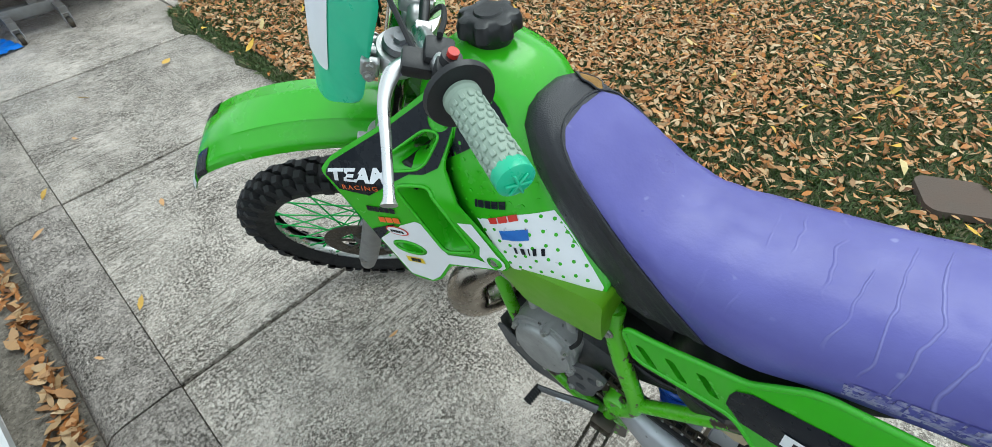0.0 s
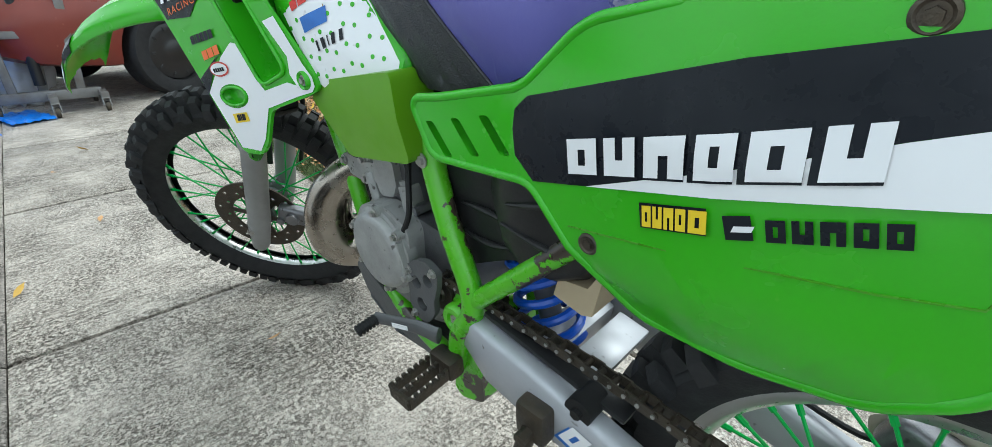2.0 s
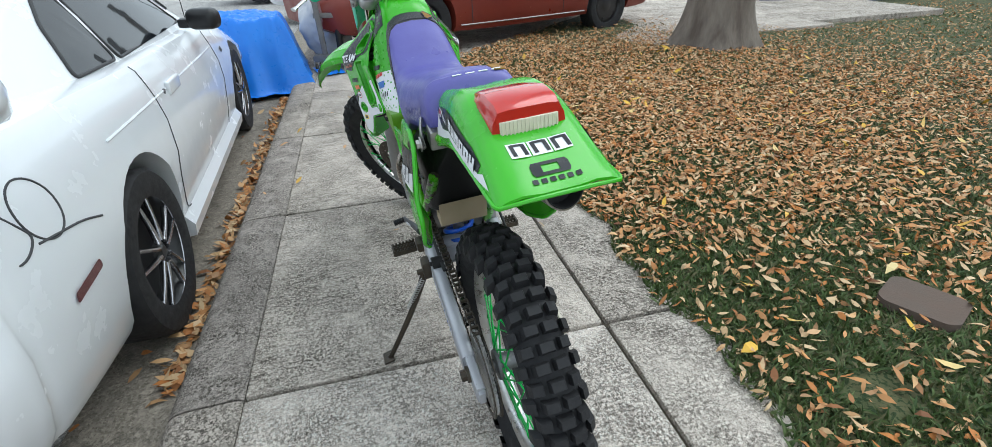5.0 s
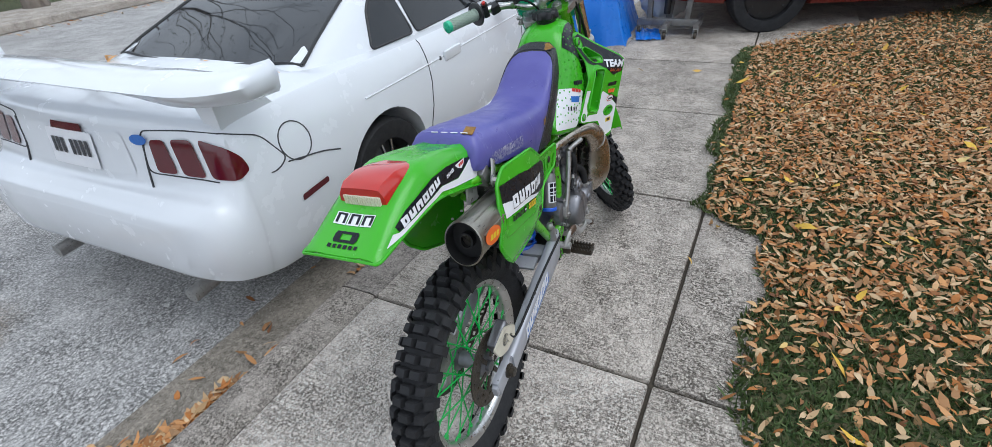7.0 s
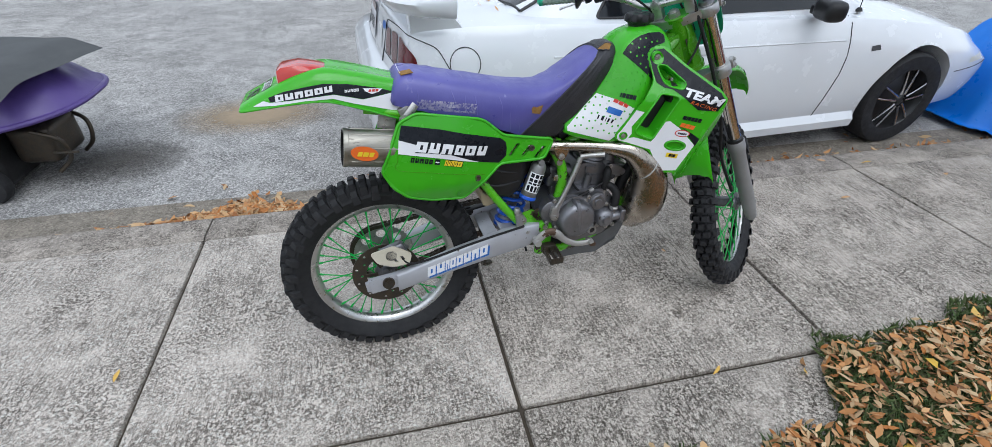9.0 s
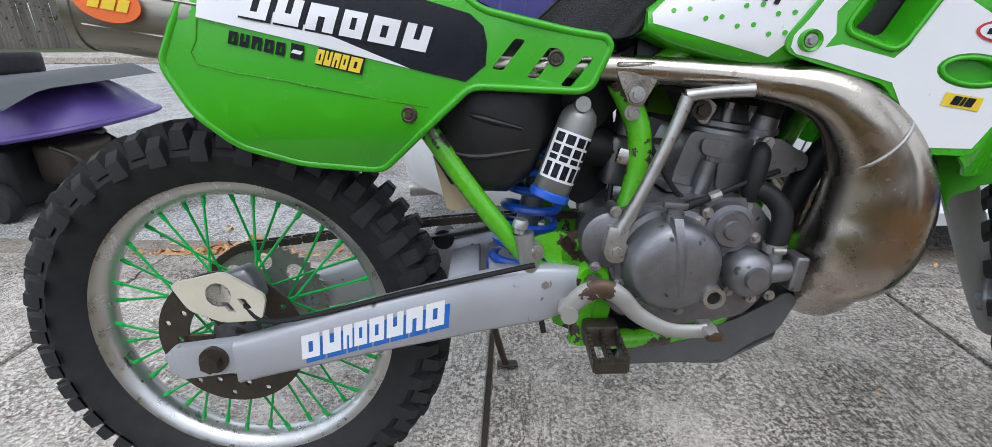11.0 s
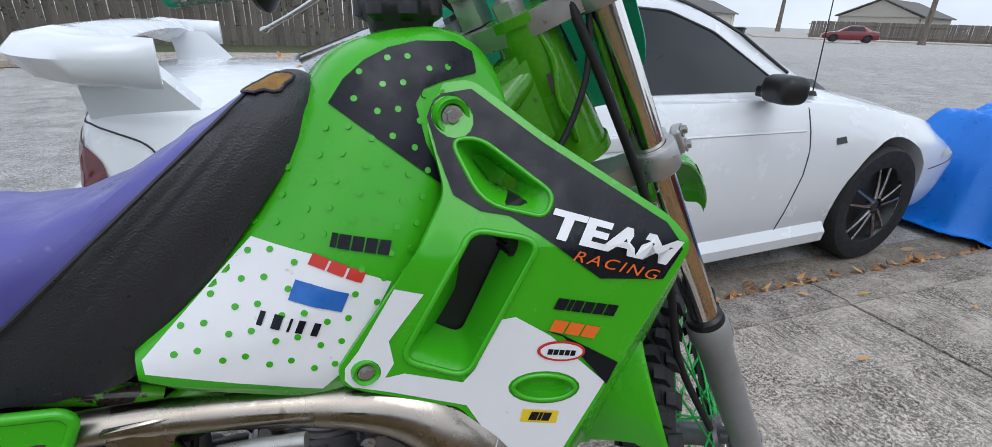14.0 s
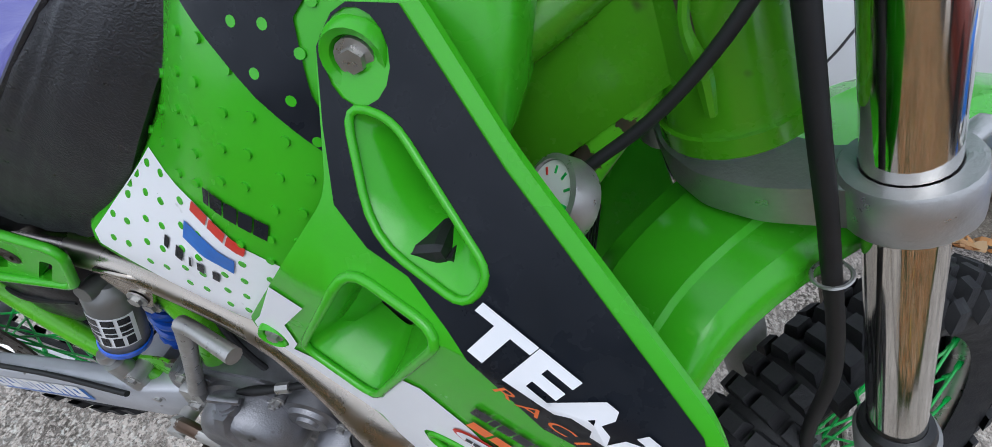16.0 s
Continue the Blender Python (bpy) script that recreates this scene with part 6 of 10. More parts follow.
for s in (-1, 1):
    # serrated foot peg
    frm = None
    y = s * 0.135
    x0, x1, zz = 0.534, 0.576, 0.352
    seg = [((x0, y), (x0 - 0.004, y + s * 0.072)), ((x1, y), (x1 - 0.004, y + s * 0.072)), ((x0 - 0.004, y + s * 0.072), (x1 - 0.004, y + s * 0.072)), (((x0 + x1) / 2, y), ((x0 + x1) / 2 - 0.004, y + s * 0.07))]
    for a, b in seg:
        d = Vector((b[0] - a[0], b[1] - a[1], 0))
        mb = Matrix.Translation(((a[0] + b[0]) / 2, (a[1] + b[1]) / 2, zz)) @ Matrix.Rotation(math.atan2(d.y, d.x), 4, "Z")
        bx = box(d.length, 0.005, 0.016, mb, 0.001, 1)
        frm = bx if frm is None else join(frm, bx)
        for k in range(7):
            frm = join(frm, box(0.006, 0.005, 0.006, mb @ Matrix.Translation((d.length * (k / 6 - 0.5) * 0.92, 0, 0.0105))))
    frm = join(frm, box(0.05, 0.03, 0.035, pose(0.556, s * 0.118, 0.352), 0.008))
    part("foot_peg", frm, DARK_STEEL, bike, "rusty serrated steel foot peg")
st = tube([(0.375, 0.135, 0.375), (0.385, 0.165, 0.30), (0.405, 0.215, 0.19), (0.432, 0.285, 0.055), (0.438, 0.300, 0.030)], [0.012, 0.010, 0.009, 0.008, 0.008], 12, 5)
st = join(st, box(0.05, 0.035, 0.008, pose(0.442, 0.305, 0.0265, -14, 0, 0), 0.003), box(0.045, 0.03, 0.055, pose(0.372, 0.128, 0.385), 0.008), rod((0.372, 0.12, 0.375), (0.372, 0.16, 0.375), 0.009, seg=6))
stand = part("side_stand", st, DARK_STEEL, bike, "rusty side stand, folded down")
hel = [(0.352 + 0.055 * k / 90 + 0.008 * math.cos(k * 0.9), 0.15 + 0.055 * k / 90 + 0.008 * math.sin(k * 0.9), 0.36 - 0.13 * k / 90) for k in range(91)]
part("stand_spring", tube(hel, 0.0016, 6, 1, smooth=False), STEEL, stand)
# chain: links along the run, as one strip of rollers and plates
def chain_run(pts):
    line = spline(pts, 30)
    out, acc = [], 0.0
    last = line[0]
    for q in line[1:]:
        acc += np.linalg.norm(q - last)
        if acc >= 0.0159:
            out.append((Vector(q), Vector(q - last).normalized()))
            acc = 0.0
        last = q
    return out


cb = BM()
pins = []
k = 0
for run in ([(0.600, 0.080, 0.474), (0.42, 0.080, 0.470), (0.30, 0.080, 0.462), (0.20, 0.080, 0.450), (0.0, 0.080, 0.425)], [(0.600, 0.080, 0.406), (0.49, 0.080, 0.374), (0.40, 0.080, 0.342), (0.29, 0.080, 0.308), (0.02, 0.080, 0.216)]):
    for p, d in chain_run(run):
        mb = Matrix.Translation(p) @ Matrix.Rotation(math.atan2(-d.z, d.x), 4, "Y")
        w = 0.0065 if k % 2 else 0.0085
        for s in (-1, 1):
            cb = join(cb, box(0.0195, 0.0022, 0.0135, mb @ Matrix.Translation((0, s * w, 0)), 0.0, 1))
        cb = join(cb, rod(mb @ Vector((-0.008, -0.0095, 0)), mb @ Vector((-0.008, 0.0095, 0)), 0.0048, seg=7))
        pins.append(mb)
        k += 1
for i in range(22):
    t = math.pi / 2 + math.pi * i / 21
    p = Vector((0.108 * math.cos(t), 0.078, 0.320 + 0.105 * math.sin(t)))
    mb = Matrix.Translation(p) @ Matrix.Rotation(-(t + math.pi / 2), 4, "Y")
    for s in (-1, 1):
        cb = join(cb, box(0.0195, 0.0022, 0.0135, mb @ Matrix.Translation((0, s * 0.0075, 0))))
chain = part("chain", cb, DARK_STEEL, bike, "oily drive chain", smooth=False)
part("chain_pins", join(*[rod(mb @ Vector((-0.008, 0.0085, 0)), mb @ Vector((-0.008, 0.0115, 0)), 0.0026, seg=6) for mb in pins]), STEEL, chain, "bright worn chain pins")
part("chain_roller", join(rod((0.319, 0.080, 0.428), (0.319, 0.118, 0.428), 0.018, seg=24), rod((0.319, 0.118, 0.428), (0.319, 0.124, 0.428), 0.007, seg=6)), HOSE, bike, "black rubber chain roller")
teeth = [((0.101 + (0.007 if i % 2 else 0)) * math.cos(2 * math.pi * i / 96), 0.320 + (0.101 + (0.007 if i % 2 else 0)) * math.sin(2 * math.pi * i / 96)) for i in range(96)]
cuts = [[(0.075 * math.cos(t) + 0.016 * math.cos(u), 0.320 + 0.075 * math.sin(t) + 0.016 * math.sin(u)) for u in [i * 0.6283 for i in range(10)]] for t in [i * math.pi / 4 for i in range(8)]]
part("rear_sprocket", sheet(teeth, lambda a, b: 0.080, 0.005, 9.0, cuts), STEEL, bike, "drilled rear sprocket", sharp=30)

# shock absorber
SA, SB = Vector((0.500, 0.005, 0.655)), Vector((0.440, 0.005, 0.398))
sd = SB - SA
sm = Matrix.Translation(SA) @ sd.to_track_quat("Z", "Y").to_matrix().to_4x4()
turns = 6.5
hel = []
for i in range(int(turns * 20) + 1):
    t = i / 20 * 2 * math.pi
    hel.append(tuple(sm @ Vector((0.042 * math.cos(t), 0.042 * math.sin(t), 0.06 + 0.19 * i / (turns * 20)))))
shock = part("shock_absorber", rod(SA, SB, 0.022, 0.016, seg=20), SHOCK_BODY, bike, "rear shock absorber with blue spring")
part("spring", tube(hel, 0.0068, 8, 1, smooth=False), BLUE_SPRING, shock, "bright blue coil spring")
for z0, z1 in ((0.252, 0.262), (0.045, 0.058)):
    part("spring_seat", rod(sm @ Vector((0, 0, z0)), sm @ Vector((0, 0, z1)), 0.049, seg=28), BLUE_SPRING, shock)
R0, R1 = Vector((0.521, -0.083, 0.656)), Vector((0.480, -0.090, 0.545))
rd = (R1 - R0)
rm = Matrix.Translation(R0) @ rd.to_track_quat("Z", "Y").to_matrix().to_4x4()
res = lathe([(0, -0.014), (0.012, -0.014), (0.021, -0.006), (0.0255, 0.006), (0.0255, rd.length - 0.004), (0.023, rd.length), (0, rd.length)], 32, "z", rm)
res = join(res, rod((0.521, -0.083, 0.668), (0.521, -0.105, 0.672), 0.010, seg=16))
resv = part("reservoir", res, SHOCK_BODY, shock, "grey shock reservoir with black and white label")
facing = rm.to_3x3().inverted() @ Vector((0.12, -1, 0))
TURN = math.degrees(math.atan2(facing.x, -facing.y))
lab = BM()
lv = []
for j in range(2):
    lv.append([lab.verts.new(rm @ (Matrix.Rotation(radians(TURN - 75 + 10 * k), 4, "Z") @ Vector((0, -0.0262, 0.024 + 0.066 * j)))) for k in range(16)])
for k in range(15):
    lab.faces.new((lv[0][k], lv[0][k + 1], lv[1][k + 1], lv[1][k]))
part("reservoir_label", lab, WHITE_DECAL, shock, "white label with black bars")
def lab_box(a0, a1, h0, h1):
    b = BM()
    n = max(2, int((a1 - a0) / 10) + 1)
    rows = [[b.verts.new(rm @ (Matrix.Rotation(radians(TURN + a0 + (a1 - a0) * k / (n - 1)), 4, "Z") @ Vector((0, -0.0267, 0.024 + 0.066 * h)))) for k in range(n)] for h in (h0, h1)]
    for k in range(n - 1):
        b.faces.new((rows[0][k], rows[0][k + 1], rows[1][k + 1], rows[1][k]))
    return b


for h0, h1, n in ((0.05, 0.24, 4), (0.29, 0.46, 4), (0.50, 0.60, 4), (0.66, 0.95, 5)):
    for k in range(n):
        part("label_bar", lab_box(-68 + 134 * k / n + 4, -68 + 134 * (k + 1) / n - 4, h0, h1), BLACK_DECAL, shock)
part("reservoir_band", lathe([(0.0262, rd.length - 0.012), (0.028, rd.length - 0.010), (0.028, rd.length - 0.002), (0.0262, rd.length)], 32, "z", rm), BLUE_SPRING, shock)
box_rings = []
for x, zb, zt, w in ((0.200, 0.80, 0.86, 0.050), (0.315, 0.70, 0.84, 0.066), (0.330, 0.606, 0.80, 0.078), (0.345, 0.572, 0.79, 0.085), (0.385, 0.553, 0.78, 0.090), (0.425, 0.551, 0.775, 0.090), (0.455, 0.572, 0.765, 0.088), (0.472, 0.606, 0.755, 0.082), (0.500, 0.625, 0.70, 0.060)):
    h = min(0.022, (zt - zb) * 0.3)
    box_rings.append([(x, -w * 0.8, zb), (x, -w * 0.97, zb + h * 0.5), (x, -w, zb + h), (x, -w, zt - h), (x, -w * 0.85, zt), (x, w * 0.85, zt), (x, w, zt - h), (x, w, zb + h), (x, w * 0.97, zb + h * 0.5), (x, w * 0.8, zb)])
air_box = part("air_box", loft(box_rings), BLACK_PLASTIC, bike, "black moulded air box", sharp=50)
for s in (-1, 1):
    for pts in ([(0.372, s * 0.0895, 0.660), (0.40, s * 0.091, 0.652), (0.445, s * 0.0895, 0.640)], [(0.338, s * 0.084, 0.612), (0.385, s * 0.0905, 0.604), (0.455, s * 0.0885, 0.612)]):
        part("moulded_rib", tube(pts, [0.002, 0.0045, 0.002], 8, 5), BLACK_PLASTIC, air_box)
front = sheet(rounded([(0.590, 0.66), (0.596, 0.60), (0.590, 0.535), (0.548, 0.505), (0.480, 0.540), (0.40, 0.575), (0.42, 0.66)], 0.012), lambda a, b: 0.068, 0.05, 9.0)
bmesh.ops.bevel(front, geom=[e for e in front.edges if e.calc_face_angle(0) > 1.2], offset=0.010, segments=3, affect="EDGES")
part("box_side", front, BLACK_PLASTIC, air_box)
for pts in ([(0.46, 0.069, 0.60), (0.50, 0.071, 0.607), (0.545, 0.069, 0.605)], [(0.45, 0.069, 0.568), (0.50, 0.071, 0.560), (0.56, 0.069, 0.566)]):
    part("moulded_rib", tube(pts, [0.002, 0.0045, 0.002], 8, 5), BLACK_PLASTIC, air_box)
part("intake_duct", loft([[(0.50, y, z) for y, z in ((-0.055, 0.70), (0.055, 0.70), (0.05, 0.60), (-0.05, 0.60))], [(0.55, y, z) for y, z in ((-0.045, 0.72), (0.045, 0.72), (0.04, 0.63), (-0.04, 0.63))], [(0.60, y, z) for y, z in ((-0.040, 0.745), (0.040, 0.745), (0.04, 0.68), (-0.04, 0.68))]]), HOSE, bike, "black rubber intake duct", sharp=25)
# black block added to darken the shaded gap under the tank
part("tank_shield", box(0.26, 0.09, 0.055, pose(0.73, 0, 0.722, 0, 3, 0), 0.012), BLACK_PLASTIC, bike, "added black block that stands for the shade under the tank")
part("wiring_loom", tube([(0.60, -0.055, 0.705), (0.66, -0.062, 0.690), (0.74, -0.066, 0.692), (0.84, -0.060, 0.70), (0.90, -0.04, 0.74)], 0.007, 8, 5), HOSE, bike, "black wiring loom")
stay = part("head_stay", sheet(rounded([(0.665, 0.715), (0.69, 0.700), (0.700, 0.679), (0.719, 0.664), (0.706, 0.638), (0.695, 0.642), (0.672, 0.672), (0.655, 0.705)], 0.006), lambda a, b: -0.052, -0.004, 9.0), STEEL, bike, "steel cylinder head stay")
part("stay_bolt", bolt((0.695, -0.056, 0.659), (0, -1, 0), 0.009, 0.008), DARK_STEEL, stay)
for i, ln in enumerate(([(0.60, -0.05, 0.66), (0.63, -0.075, 0.60), (0.66, -0.085, 0.55), (0.70, -0.09, 0.52)], [(0.615, -0.03, 0.66), (0.60, -0.07, 0.57), (0.58, -0.085, 0.50), (0.56, -0.09, 0.42)], [(0.58, -0.04, 0.56), (0.57, -0.06, 0.48), (0.575, -0.07, 0.38), (0.58, -0.07, 0.30)])):
    part("breather_hose", tube(ln, 0.0042, 8, 6), HOSE, engine, "thin black hose")
part("rear_inner_guard", sheet([(0.322, 0.60), (0.345, 0.56), (0.385, 0.556), (0.392, 0.530), (0.352, 0.520), (0.338, 0.525)], lambda a, b: 0.07, 0.13, 9.0), TAN, bike, "translucent tan mud flap")
part("seat_bracket", join(box(0.035, 0.19, 0.05, pose(0.115, 0, 0.865, 0, -25, 0), 0.006)), STEEL, bike, "steel seat bracket")
for s in (-1, 1):
    part("bracket_bolt", bolt((0.104, s * 0.113, 0.858), (0, s, 0), 0.010, 0.010), STEEL, bike)
    part("bracket_strap", tube([(0.10, s * 0.108, 0.850), (0.118, s * 0.108, 0.872), (0.14, s * 0.10, 0.895)], 0.011, 8, 3, squash=(0.3, 1)), STEEL, bike)

# ------------------------------------------------ seat, tank and plastics
def seat_ring(bottom, top, hw, extra=0.0):
    (xb, zb), (xt, zt) = bottom, top
    prof = [(0.0, 0.97), (0.25, 1.02), (0.50, 1.01), (0.70, 0.95), (0.84, 0.86), (0.93, 0.72), (0.98, 0.50), (1.0, 0.25)]
    half = [(xb + (xt - xb) * k, hw * w, zb + (zt - zb) * k) for k, w in prof]
    return [(x, -y, z) for x, y, z in half] + [(xt, 0.0, zt + 0.001)] + half[::-1] + [(xb, hw * 0.5, zb - 0.004), (xb, -hw * 0.5, zb - 0.004)]


def seat_loft(stations, n=4):
    rows = spline([(*b, *t, w) for b, t, w in stations], n)
    return loft([seat_ring((r[0], r[1]), (r[2], r[3]), r[4]) for r in rows])


purple = [((0.075, 0.905), (0.085, 0.945), 0.080), ((0.085, 0.893), (0.112, 0.976), 0.092), ((0.15, 0.874), (0.18, 0.968), 0.097), ((0.214, 0.857), (0.277, 0.946), 0.102), ((0.32, 0.830), (0.434, 0.914), 0.107),
          ((0.385, 0.796), (0.537, 0.904), 0.105), ((0.422, 0.780), (0.60, 0.924), 0.099), ((0.440, 0.771), (0.66, 0.962), 0.094), ((0.453, 0.767), (0.715, 0.998), 0.091)]
black = [((0.453, 0.767), (0.715, 0.998), 0.091), ((0.51, 0.757), (0.746, 1.012), 0.090), ((0.565, 0.752), (0.768, 1.008), 0.087), ((0.602, 0.763), (0.784, 0.990), 0.080)]
seat_bm = seat_loft(purple)
seat_f = {s: skin(seat_bm, s) for s in (-1, 1)}
# shallow pulled creases in the cover
for v in seat_bm.verts:
    w = 0.0012 * math.sin(v.co.x * 150 + 3 * math.sin(v.co.z * 60)) * (1 if v.co.z > 0.86 else 0.3)
    v.co.z += w
seat = part("seat", seat_bm, PURPLE, bike, "purple vinyl seat with black front, torn and creased", sharp=60)
blk = seat_loft(black, 16)
for v in blk.verts:
    k = 0.5 + 0.5 * math.sin((v.co.x * 0.62 + v.co.z * 0.78) * 330 + 0.6 * math.sin(v.co.y * 40))
    out = Vector((v.co.x - 0.62, 0, v.co.z - 0.87)).normalized() * 0.3 + Vector((0, 1 if v.co.y > 0 else -1, 0)) * min(1, abs(v.co.y) * 14)
    fold = abs(noise.noise(Vector((v.co.x * 22, v.co.y * 9, v.co.z * 22 + 7)))) + 0.6 * abs(noise.noise(Vector((v.co.x * 60, v.co.y * 25, v.co.z * 45))))
    v.co += out * (0.0016 * k + 0.004 * (0.45 - fold))
blk_f = skin(blk, -1)
part("gripper_panel", blk, SEAT_BLACK, seat, "ribbed black gripper vinyl", sharp=60)
seam = [seat_ring((0.454, 0.767), (0.717, 0.999), 0.0918)[i] for i in range(0, 17)]
part("seat_seam", tube(seam, 0.0022, 6, 3), SEAT_BLACK, seat)
part("seat_tear", sheet([(0.480, 0.852), (0.486, 0.858), (0.497, 0.854), (0.507, 0.856), (0.518, 0.858), (0.516, 0.842), (0.510, 0.829), (0.500, 0.833), (0.484, 0.837)], seat_f[-1], 0, 0.01, lift=-0.0016), FOAM, seat, "square tear showing yellow foam")
part("seat_tear", sheet([(0.30, 0.0), (0.303, 0.0), (0.303, 0.02), (0.30, 0.02)], lambda a, b: 0.0, 0, 1), FOAM, seat).matrix_basis = Matrix.Translation((0.55, 0.112, 0.83)) @ Matrix.Scale(0.6, 4)
hole = BM()
pts = [(0.731 + 0.020 * math.cos(t) * (1 + 0.2 * math.sin(3 * t)), -0.050 + 0.014 * math.sin(t) * (1 + 0.15 * math.cos(5 * t))) for t in [i * 2 * math.pi / 22 for i in range(22)]]
tree = BVHTree.FromBMesh(seat_loft(purple[-2:], 4))
tree2 = BVHTree.FromBMesh(seat_loft(black, 5))
def top_of(x, y):
    zs = [h[0].z for h in (tr.ray_cast(Vector((x, y, 2)), Vector((0, 0, -1))) for tr in (tree, tree2)) if h[0] is not None]
    return max(zs) if zs else 0.99
c = hole.verts.new((0.731, -0.047, top_of(0.731, -0.047) + 0.004))
ring_v = [hole.verts.new((x, y, top_of(x, y) + 0.0035)) for x, y in pts]
for i in range(22):
    hole.faces.new((c, ring_v[i], ring_v[(i + 1) % 22]))
part("seat_hole", hole, FOAM, seat, "burnt hole showing orange foam")
part("hole_edge", tube([tuple(v) for v in [(x, y, top_of(x, y) + 0.003) for x, y in pts + pts[:1]]], 0.0016, 6, 1, smooth=False), SEAT_BLACK, seat)
for s in (-1, 1):
    p, q = ((0.15, 0.892), (0.31, 0.866)) if s < 0 else ((0.312, 0.856), (0.138, 0.902))
    rw = random.Random(5)
    side = [(p[0] + (q[0] - p[0]) * k / 24, p[1] + (q[1] - p[1]) * k / 24) for k in range(25)]
    lean = 0.006 if s < 0 else -0.006
    band = [(x, z - 0.013 + rw.uniform(-0.002, 0.002)) for x, z in side] + [(x - lean, z + 0.012 + rw.uniform(-0.003, 0.002)) for x, z in side[::-1]]
    part("worn_band", sheet(band, seat_f[s], 0, 0.02, lift=s * 0.0006), WORN_BAND, seat, "rubbed pale print band")
    pieces("worn_mark", bars(p, q, 0.016, seat_f[s], s * 0.0012, (1, 1, 1, 0.8, 1, 1, 0.9, 1), 0.25, 0.12, 1 if s < 0 else -1, True), WORN, seat, "worn pale lettering bars")
part("rear_mark", join(*[box(0.002, 0.018, 0.007, pose(0.110, -0.055 + 0.026 * k, 0.973, 0, -35, 0)) for k in range(4)]), WHITE_DECAL, seat)
part("rear_tear", box(0.035, 0.025, 0.003, pose(0.125, -0.06, 0.974, 8, -5, 10), 0.001, 1), FOAM, seat)

# tank
def tank_ring(x, zb, zt, hl, ht):
    h = zt - zb
    half = [(hl * 0.80, zb), (hl * 0.96, zb + h * 0.04), (hl, zb + h * 0.14), (hl * 0.99, zb + h * 0.40), (hl * 0.48 + ht * 0.52, zb + h * 0.68), (ht, zb + h * 0.85), (ht * 0.80, zb + h * 0.95), (ht * 0.45, zt - h * 0.008), (ht * 0.2, zt)]
    return [(x, -y, z) for y, z in half] + [(x, 0, zt)] + [(x, y, z) for y, z in half[::-1]]


rows = spline([(0.598, 0.758, 0.790, 0.098, 0.090), (0.63, 0.742, 0.820, 0.104, 0.088), (0.68, 0.726, 0.874, 0.112, 0.084), (0.72, 0.714, 0.930, 0.119, 0.080), (0.755, 0.712, 0.990, 0.124, 0.080), (0.79, 0.720, 1.030, 0.128, 0.084),
               (0.84, 0.745, 1.050, 0.126, 0.084), (0.89, 0.80, 1.055, 0.104, 0.078), (0.925, 0.86, 1.045, 0.090, 0.070), (0.95, 0.91, 1.015, 0.085, 0.062), (0.958, 0.94, 0.99, 0.06, 0.045)], 4)
tank_bm = loft([tank_ring(*r) for r in rows])
bmesh.ops.recalc_face_normals(tank_bm, faces=tank_bm.faces)
tank_f = {s: skin(tank_bm, s) for s in (-1, 1)}
tank = part("fuel_tank", tank_bm, GREEN, bike, "lime green fuel tank with black and white graphics", sharp=70)
part("tank_lower", sheet(rounded([(0.590, 0.775), (0.586, 0.660), (0.742, 0.635), (0.80, 0.715), (0.76, 0.745)], 0.012), lambda a, b: 0.122 - 0.15 * max(0, 0.72 - b), 0.06, 0.03), GREEN_SEE, tank, "darker aged green lower tank", sharp=50)
